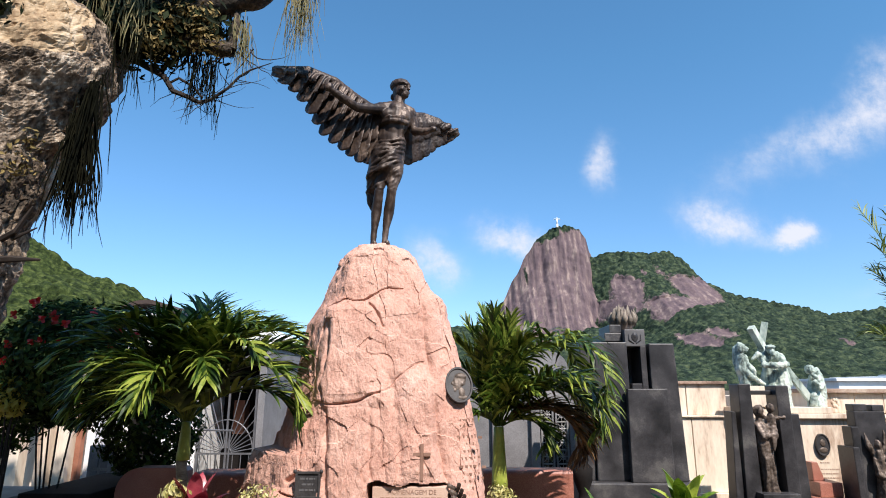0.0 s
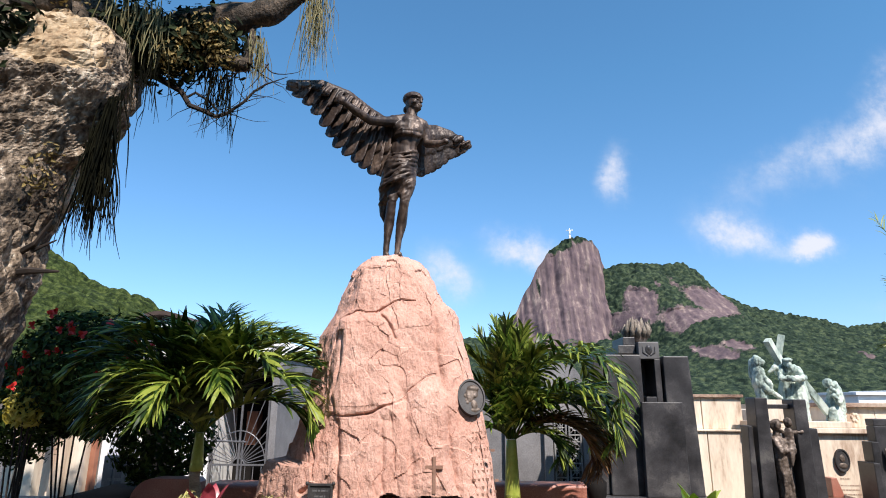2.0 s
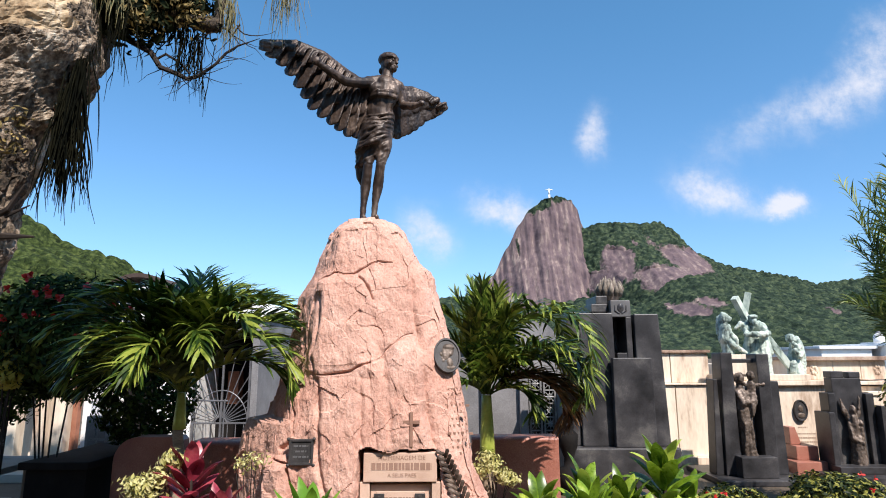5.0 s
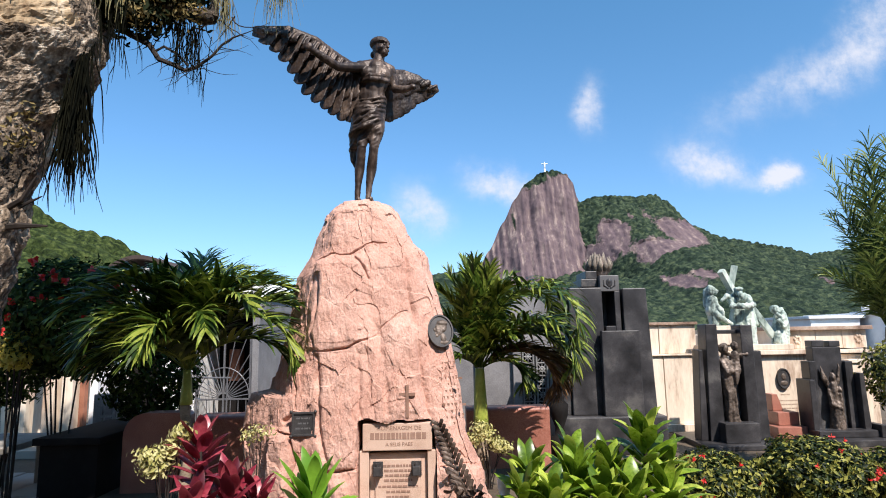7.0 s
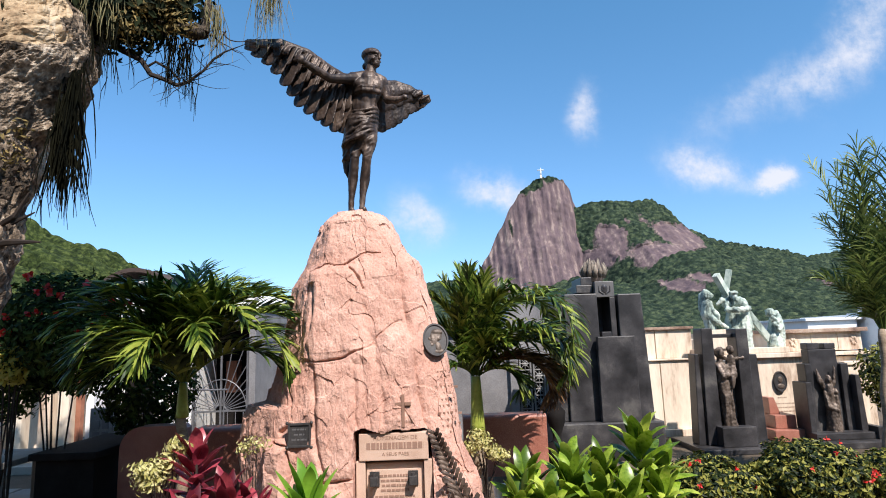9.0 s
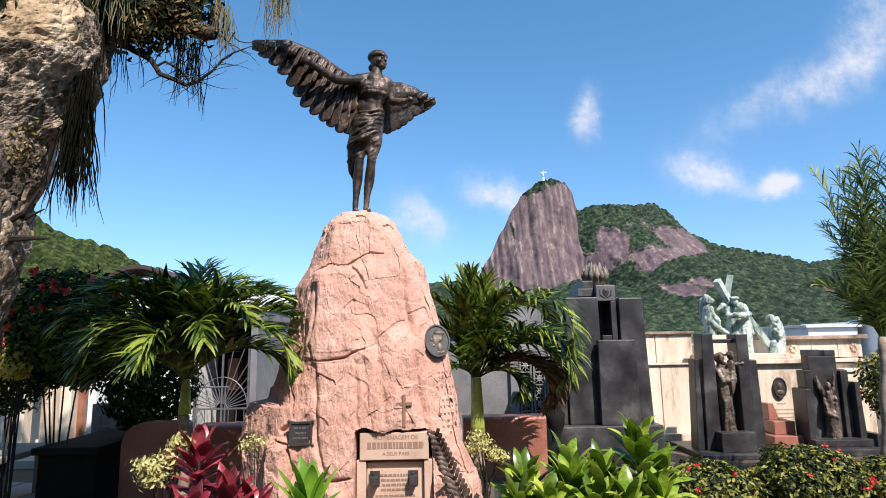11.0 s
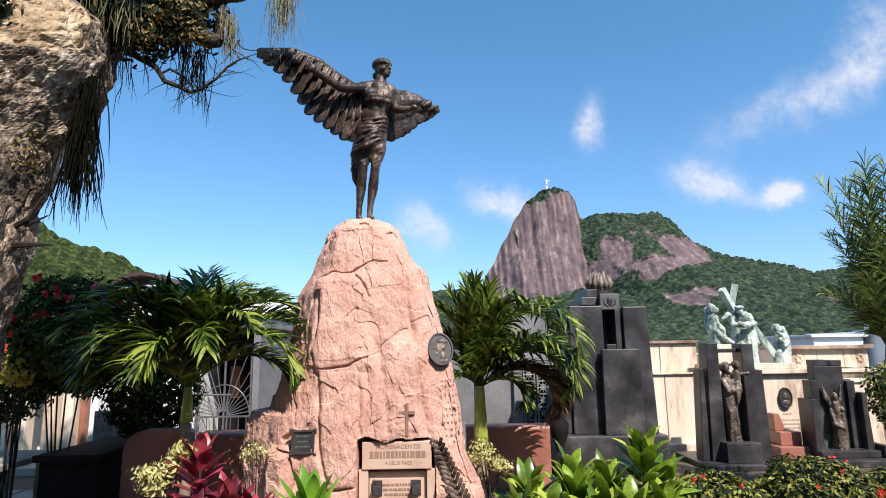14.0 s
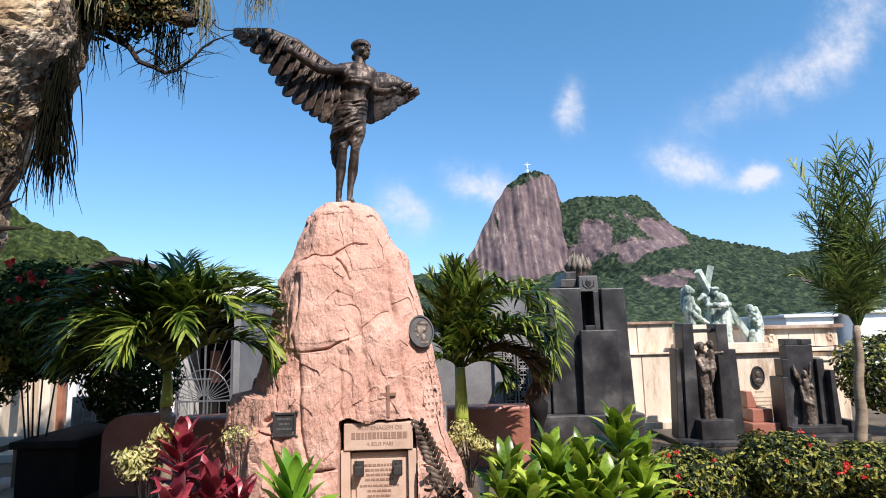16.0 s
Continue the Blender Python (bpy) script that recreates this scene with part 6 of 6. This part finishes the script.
                tube(b, [q, q + e * 0.08, q + e * 0.10 + Vector((0, 0, -0.12))], [r, r * 0.8, r * 0.4], 4)
        return part(name, b, material, t)

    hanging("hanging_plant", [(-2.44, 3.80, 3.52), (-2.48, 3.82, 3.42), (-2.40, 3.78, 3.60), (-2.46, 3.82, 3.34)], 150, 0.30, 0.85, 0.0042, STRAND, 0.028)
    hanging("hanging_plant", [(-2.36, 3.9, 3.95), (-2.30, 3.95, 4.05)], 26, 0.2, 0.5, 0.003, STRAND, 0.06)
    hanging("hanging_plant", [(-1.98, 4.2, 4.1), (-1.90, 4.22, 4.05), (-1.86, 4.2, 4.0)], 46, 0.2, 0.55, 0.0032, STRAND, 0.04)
    hanging("dry_hanging_plant", [(-1.28, 4.2, 4.66), (-1.24, 4.2, 4.70), (-1.20, 4.2, 4.74)], 110, 0.25, 0.72, 0.0024, STRAND_DRY, 0.035)
    hanging("dry_hanging_plant", [(-1.67, 4.2, 4.32), (-1.64, 4.2, 4.26)], 60, 0.15, 0.42, 0.0024, STRAND_DRY, 0.03)
    hanging("dry_hanging_plant", [(-2.52, 3.85, 4.42), (-2.42, 3.9, 4.4), (-2.3, 3.95, 4.38)], 60, 0.2, 0.5, 0.0035, STRAND_DRY, 0.06)

    def tufts(name, spots, count, size, material, spread):
        b = bmesh.new()

        def place():
            c = Vector(rng.choice(spots))
            o = Vector((rng.gauss(0, 1), rng.gauss(0, 1), rng.gauss(0, 1)))
            return c + o * spread, o
        leaves(b, rng, count, place, size)
        return part(name, b, material, t)

    tufts("epiphyte_clump", [(-2.5, 4.1, 4.35), (-2.3, 4.2, 4.3), (-2.1, 4.25, 4.38), (-2.4, 4.15, 4.15), (-1.95, 4.25, 4.3), (-2.2, 4.2, 4.15), (-2.6, 4.0, 4.2)], 3000, 0.042, EPIPHYTE_SHADE, 0.10)
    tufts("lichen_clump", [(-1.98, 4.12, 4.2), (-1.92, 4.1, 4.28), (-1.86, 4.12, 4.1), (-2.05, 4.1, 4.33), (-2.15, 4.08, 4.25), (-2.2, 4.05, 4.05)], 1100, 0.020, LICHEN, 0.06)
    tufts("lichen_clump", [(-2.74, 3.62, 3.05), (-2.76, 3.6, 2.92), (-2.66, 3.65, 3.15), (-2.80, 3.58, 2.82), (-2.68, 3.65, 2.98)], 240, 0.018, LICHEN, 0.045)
    # Dark leaves laid on the trunk to stand for its shaded hollow.
    tufts("epiphyte_clump", [(-2.85, 3.34, 3.75), (-2.90, 3.34, 3.62), (-2.76, 3.34, 3.86), (-2.95, 3.36, 3.85)], 520, 0.036, EPIPHYTE_SHADE, 0.055)
    tufts("moss_clump", [(-2.72, 3.55, 4.22), (-2.66, 3.6, 4.30)], 300, 0.022, LICHEN, 0.04)
    # unseen crown above, its clumps placed so that their shade falls on the graves
    rl = random.Random(21)
    heads = [(-4.2 + 0.85 * (k % 4) + rl.uniform(-0.25, 0.25), 2.7 + 0.75 * (k // 4) + rl.uniform(-0.2, 0.2), rl.uniform(6.5, 7.3)) for k in range(4, 12)] + [(-1.7, 2.9, 6.9)] + [(-5.0, 3.6, 6.8), (-5.6, 3.6, 6.9), (-2.8, 3.4, 7.6)]
    for k in range(len(heads)):
        c, r = Vector(heads[k]), rl.uniform(0.55, 0.95)
        b = bmesh.new()

        def place():
            o = Vector((rl.gauss(0, 1), rl.gauss(0, 1), rl.gauss(0, 0.6)))
            o = o.normalized() * rl.random() ** 0.4
            return c + o * r, o
        leaves(b, rl, 1500, place, 0.095)
        part("crown_clump", b, BUSH_LEAF, t)


old_tree()


# ---- feather palms ----
def feather_palm(label, foot, top, radius, shaft, fronds, seed, leaf_mat=PALM_LEAF, dry=(), swell=1.18, **kw):
    rng = random.Random(seed)
    t = thing("palm", label, "palm tree")
    foot, top = Vector(foot), Vector(top)
    bm = bmesh.new()
    n = 18
    pts = [foot.lerp(top, k / n) + Vector((0.012 * math.sin(k), 0, 0)) for k in range(n + 1)]
    tube(bm, pts, [radius * (swell - (swell - 0.93) * k / n + (0.05 if k % 2 else 0)) for k in range(n + 1)], 14)
    part("trunk", bm, PALM_TRUNK, t, smooth=True)
    if shaft:
        bm = bmesh.new()
        tube(bm, [top + Vector((0, 0, shaft * k / 6 - 0.01)) for k in range(7)], [radius * (1.25 - 0.5 * k / 6) for k in range(7)], 14)
        part("crownshaft", bm, CROWNSHAFT, t, "smooth green crownshaft", smooth=True)
    base = top + Vector((0, 0, shaft))
    for az, el, length, bend, *own in fronds:
        bm = bmesh.new()
        frond(bm, rng, base + Vector((math.cos(radians(az)), math.sin(radians(az)), 0)) * radius * 0.6, radians(az), radians(el), length, radians(bend), **{**kw, **(own[0] if own else {})})
        part("frond", bm, leaf_mat, t)
    for az, el, length, bend in dry:
        bm = bmesh.new()
        frond(bm, rng, base, radians(az), radians(el), length, radians(bend), **kw)
        part("dry_frond", bm, PALM_DRY, t, "browned drooping frond")
    return t


def ring_of(rng, count, elev, length, bend, start=0):
    """A whorl of fronds: turn, rise, length and bend of each."""
    return [(start + 360 * k / count + rng.uniform(-12, 12), rng.uniform(*elev), rng.uniform(*length), rng.uniform(*bend)) for k in range(count)]


prng = random.Random(17)
feather_palm("green feather palm with drooping fronds beside the boulder", (-2.60, 6.15, 0.0), (-2.63, 6.15, 1.08), 0.05, 0.34,
             [(0, 68, 1.75, 160), (-18, 60, 1.65, 170), (25, 70, 1.7, 145), (180, 68, 1.35, 150), (155, 66, 1.4, 150), (205, 62, 1.25, 160), (75, 82, 1.45, 80), (103, 84, 1.5, 70), (50, 78, 1.5, 95), (130, 80, 1.5, 90), (-60, 70, 1.3, 140), (-90, 66, 1.2, 150), (-122, 68, 1.3, 145), (-75, 82, 1.25, 105), (-108, 82, 1.3, 95),
              (-40, 74, 1.5, 135), (-140, 74, 1.5, 135), (8, 80, 1.5, 120), (172, 82, 1.4, 105), (-8, 44, 1.25, 125), (195, 46, 0.95, 125), (-100, 46, 0.9, 105), (-30, 84, 1.35, 110), (215, 82, 1.35, 100)],
             5, pairs=42, leaf=0.44, width=0.0185, droop=0.62, jitter=0.26)
ARCH = {"pairs": 58, "leaf": 0.45, "width": 0.0195, "angle": 80, "droop": 0.9, "jitter": 0.3}
feather_palm("green feather palm with arching fronds and green stem", (0.36, 7.2, 0.0), (0.38, 7.2, 0.66), 0.072, 0.66,
             [(-100, 86, 1.25, 18), (-70, 84, 1.2, 28), (130, 87, 1.3, 14), (100, 86, 1.25, 18), (150, 84, 1.2, 30), (60, 84, 1.2, 25), (210, 78, 1.05, 45), (250, 80, 1.05, 50), (-60, 82, 1.1, 60), (85, 76, 1.2, 35), (30, 84, 1.2, 45), (185, 74, 0.95, 70), (300, 70, 0.8, 110), (160, 62, 0.75, 100),
              (36, 85, 2.3, 205, ARCH), (-38, 84, 2.2, 210, ARCH), (-32, 64, 1.75, 192, ARCH), (24, 62, 1.75, 190, ARCH), (-6, 56, 1.45, 180, ARCH), (225, 40, 0.7, 150), (330, 30, 0.7, 150)],
             9, pairs=44, leaf=0.33, width=0.018, droop=0.6, angle=40, jitter=0.22, dry=[(-8, 40, 1.4, 172), (6, 36, 1.3, 172), (-18, 36, 1.3, 168)])
feather_palm("young slender palm with fine upright fronds", (4.64, 6.5, 0.0), (4.79, 6.5, 1.70), 0.038, 0.0,
             ring_of(prng, 8, (83, 89), (1.8, 2.1), (6, 22)) + ring_of(prng, 7, (76, 84), (1.3, 1.6), (12, 35), 20) + ring_of(prng, 7, (64, 78), (0.8, 1.1), (25, 60), 10),
             13, FEATHER_LEAF, swell=1.9, pairs=36, leaf=0.36, width=0.0085, droop=0.8, angle=52, jitter=0.35, start=0.10)


# ---- strap-leaved plants ----
def rosette(name, label, category, base, stem, count, length, width, material, seed, elev=(20, 80), bend=(40, 100), group="", stem_mat=TWIG, fold=0.35):
    rng = random.Random(seed)
    t = thing(name, label, category, group, loc=base)
    bm = bmesh.new()
    tube(bm, [(0, 0, -base[2]), (0.01, 0, 0.0), (0, 0, stem)], [0.02, 0.018, 0.014], 8)
    part("stem", bm, stem_mat, t)
    for k in range(count):
        f = k / max(1, count - 1)
        az = k * 2.399 + rng.uniform(-0.3, 0.3)
        el = elev[0] + (elev[1] - elev[0]) * f + rng.uniform(-8, 8)
        L = length * rng.uniform(0.8, 1.12) * (1 - 0.25 * f)
        bm = blade(rng, L, width * rng.uniform(0.85, 1.15), az, radians(el), radians(rng.uniform(*bend)), (0.012 * math.cos(az), 0.012 * math.sin(az), stem * f), fold)
        part("leaf", bm, material, t, smooth=True)
    return t


G1 = "broad-leaved plants at the foot of the boulder"
for i, (x, y, z, st, n, L, w) in enumerate([(0.62, 5.1, 0.30, 0.30, 28, 0.38, 0.046), (0.95, 4.9, 0.28, 0.34, 32, 0.40, 0.050), (1.25, 5.05, 0.30, 0.34, 30, 0.40, 0.048), (1.58, 5.1, 0.45, 0.42, 32, 0.42, 0.050), (1.80, 5.25, 0.30, 0.30, 18, 0.40, 0.046), (1.05, 5.4, 0.35, 0.32, 18, 0.40, 0.044), (0.75, 4.75, 0.2, 0.3, 26, 0.38, 0.048), (1.35, 4.75, 0.2, 0.32, 26, 0.38, 0.048), (1.12, 4.7, 0.22, 0.3, 24, 0.36, 0.046), (1.65, 4.85, 0.2, 0.3, 24, 0.38, 0.046), (0.55, 4.95, 0.2, 0.3, 22, 0.36, 0.044)]):
    rosette("strap_leaf_plant", "glossy green broad-leaved plant in the flower bed", "plant", (x, y, z), st, n, L, w * 1.18, BROAD, 40 + i, group=G1)
rosette("lime_leaf_plant", "bright lime-green broad-leaved plant", "plant", (-1.02, 4.55, 0.28), 0.34, 24, 0.46, 0.062, BROAD_LIME, 60, (30, 85), (20, 70))
G2 = "burgundy plants beside the boulder"
for i, (x, y, z, st, n, L, w) in enumerate([(-2.00, 4.95, 0.55, 0.36, 24, 0.34, 0.056), (-1.72, 4.85, 0.28, 0.30, 24, 0.38, 0.055), (-1.95, 4.7, 0.25, 0.24, 20, 0.36, 0.055), (-1.55, 4.95, 0.25, 0.24, 18, 0.33, 0.050)]):
    rosette("cordyline", "burgundy red strap-leaved plant in the bed", "plant", (x, y, z), st, n, L, w, RED_LEAF, 80 + i, (15, 82), (30, 80), G2)


def blossom(label, spots, count, size, seed, stems=5):
    rng = random.Random(seed)
    t = thing("pale_shrub", label, "plant", "pale feathery plants in the bed")
    foot = Vector((sum(s[0] for s in spots) / len(spots), sum(s[1] for s in spots) / len(spots) + 0.06, 0))
    bm = bmesh.new()
    for s in spots:
        for _ in range(stems // len(spots) + 1):
            e = Vector(s) + Vector((rng.gauss(0, 0.05), rng.gauss(0, 0.05), rng.gauss(0, 0.03)))
            tube(bm, [foot + Vector((rng.uniform(-0.03, 0.03), 0, 0)), foot.lerp(e, 0.6) + Vector((0, 0, 0.05)), e], [0.007, 0.005, 0.003], 5)
    part("stem", bm, TWIG, t)
    bm = bmesh.new()

    def place():
        o = Vector((rng.gauss(0, 1), rng.gauss(0, 1), rng.gauss(0, 0.7)))
        return Vector(rng.choice(spots)) + o * 0.05, o
    leaves(bm, rng, count, place, size)
    part("blossom", bm, CREAM_FLOWER, t)


blossom("pale yellow feathery plant beside the burgundy leaves", [(-2.38, 4.92, 0.80), (-2.28, 4.9, 0.78), (-2.22, 4.92, 0.86), (-2.14, 4.95, 0.98), (-2.32, 4.9, 0.72)], 900, 0.026, 31)
blossom("pale yellow feathery plant at the palm's foot", [(0.30, 6.9, 0.56), (0.42, 6.85, 0.60), (0.52, 6.9, 0.50), (0.60, 6.9, 0.46), (0.36, 6.9, 0.68)], 1100, 0.027, 32)
blossom("pale yellow feathery plant behind the red leaves", [(-1.72, 5.3, 0.90), (-1.62, 5.3, 0.92)], 160, 0.02, 33)


# ---- hedges and bushes ----
def shrub(name, label, centre, half, count, size, material, seed, flowers=0, flower_mat=RED_FLOWER, group="", bottom=0.0, flower_size=0.03, sprigs=0):
    rng = random.Random(seed)
    t = thing(name, label, "shrub", group)
    c, h = Vector(centre), Vector(half)
    bm = bmesh.new()
    for k in range(5):
        a = rng.uniform(0, 6.28)
        e = c + Vector((math.cos(a) * h.x * 0.7, math.sin(a) * h.y * 0.7, rng.uniform(-0.1, 0.6) * h.z))
        tube(bm, [(c.x + 0.05 * math.cos(a), c.y, 0), (c.x + 0.5 * (e.x - c.x), c.y + 0.4 * (e.y - c.y), (c.z + e.z) * 0.4), e], [0.012, 0.009, 0.004], 5)
    part("stem", bm, TWIG, t)

    def place():
        o = Vector((rng.gauss(0, 1), rng.gauss(0, 1), rng.gauss(0, 1))).normalized()
        r = 0.62 + 0.38 * rng.random() ** 0.5
        lump = 1 + 0.18 * noise.noise(o * 2.3 + c) + 0.14 * noise.noise(o * 5 + c)
        p = c + Vector((o.x * h.x, o.y * h.y, o.z * h.z)) * r * lump
        p.z = max(p.z, bottom + 0.02)
        return p, o
    bm = bmesh.new()
    leaves(bm, rng, count, place, size)
    part("foliage", bm, material, t)
    for k in range(flowers):
        p, o = place()
        while o.y > 0.1 or o.z < -0.2:
            p, o = place()
        p = p + Vector((o.x * h.x, o.y * h.y, o.z * h.z)) * 0.12
        b = bmesh.new()
        for n in range(7):
            v = Vector((rng.gauss(0, 1), rng.gauss(0, 1) - 0.6, rng.gauss(0, 1))).normalized()
            s = v.orthogonal().normalized()
            strip(b, [p, p + v * flower_size * 0.6, p + v * flower_size], [flower_size * 0.15, flower_size * 0.38, flower_size * 0.12], s)
        part("flower", b, flower_mat, t)
    return t


HG = "clipped flowering hedges"
shrub("hedge", "dense green hedge with small red flowers", (2.40, 5.75, 0.31), (0.46, 0.42, 0.29), 7000, 0.031, HEDGE_LEAF, 71, 9, group=HG)
shrub("hedge", "dense rounded green hedge with red flowers", (3.40, 5.85, 0.36), (0.52, 0.5, 0.32), 8500, 0.031, HEDGE_LEAF, 72, 10, group=HG)
shrub("hedge", "dense green hedge with red flowers by the palm", (4.40, 5.95, 0.27), (0.62, 0.45, 0.28), 7000, 0.031, HEDGE_LEAF, 73, 8, group=HG)
shrub("leafy_bush", "sunlit green bush behind the tombs", (7.25, 9.2, 0.95), (0.85, 0.6, 0.62), 4200, 0.050, HEDGE_LEAF, 74, 5, YELLOW_LEAF, flower_size=0.05)
shrub("leafy_bush", "green bush at the end of the tombs", (7.4, 8.2, 0.35), (0.6, 0.5, 0.4), 2200, 0.045, HEDGE_LEAF, 75)
shrub("flowering_bush", "tall dark shaded bush with red flowers", (-4.45, 7.1, 1.98), (0.82, 0.6, 0.72), 6500, 0.048, BUSH_LEAF, 76, 26, flower_size=0.055)
shrub("flowering_bush", "dark shaded bush with red flowers behind the tree", (-5.35, 7.4, 1.55), (0.55, 0.6, 0.60), 3600, 0.048, BUSH_LEAF, 77, 10, flower_size=0.055)
shrub("yellowing_bush", "yellow-leaved spray hanging from the dark bush", (-4.78, 6.75, 1.62), (0.22, 0.2, 0.22), 420, 0.040, YELLOW_LEAF, 78)
shrub("dark_bush", "dark shaded bush between the graves", (-3.75, 7.8, 1.25), (0.6, 0.5, 0.62), 3200, 0.05, BUSH_LEAF, 79)


# ---- flagstones between the graves ----
rngp = random.Random(55)
paving = structure(thing("pavement", "", ""), "worn pale flagstones between the shaded graves", "pavement")
for i in range(5):
    for j in range(5):
        x, y = -7.1 + 0.52 * i, 5.1 + 0.62 * j
        block("flagstone", paving, PAVE, x + 0.008, x + 0.512, y + 0.008, y + 0.612, -0.05, 0.018 + rngp.uniform(0, 0.012), 0.008)


# ---- small things by the bed ----
pot = thing("white_vase", "small white ceramic vase beside the bronze branch", "vase")
bm = bmesh.new()
tube(bm, [(0.44, 5.32, z) for z in (0.0, 0.30, 0.34, 0.42, 0.47, 0.50, 0.51)], [0.05, 0.05, 0.035, 0.055, 0.06, 0.05, 0.062], 18)
part("vase_body", bm, WHITE, pot, smooth=True)

for ob in scene.objects:
    if ob.parent and ob.name.split(".")[0] in ("foliage", "blossom", "lichen_clump", "moss_clump", "epiphyte_clump", "hanging_plant", "dry_hanging_plant", "crown_clump", "twig_spray"):
        tagged(ob, kind="stuff")
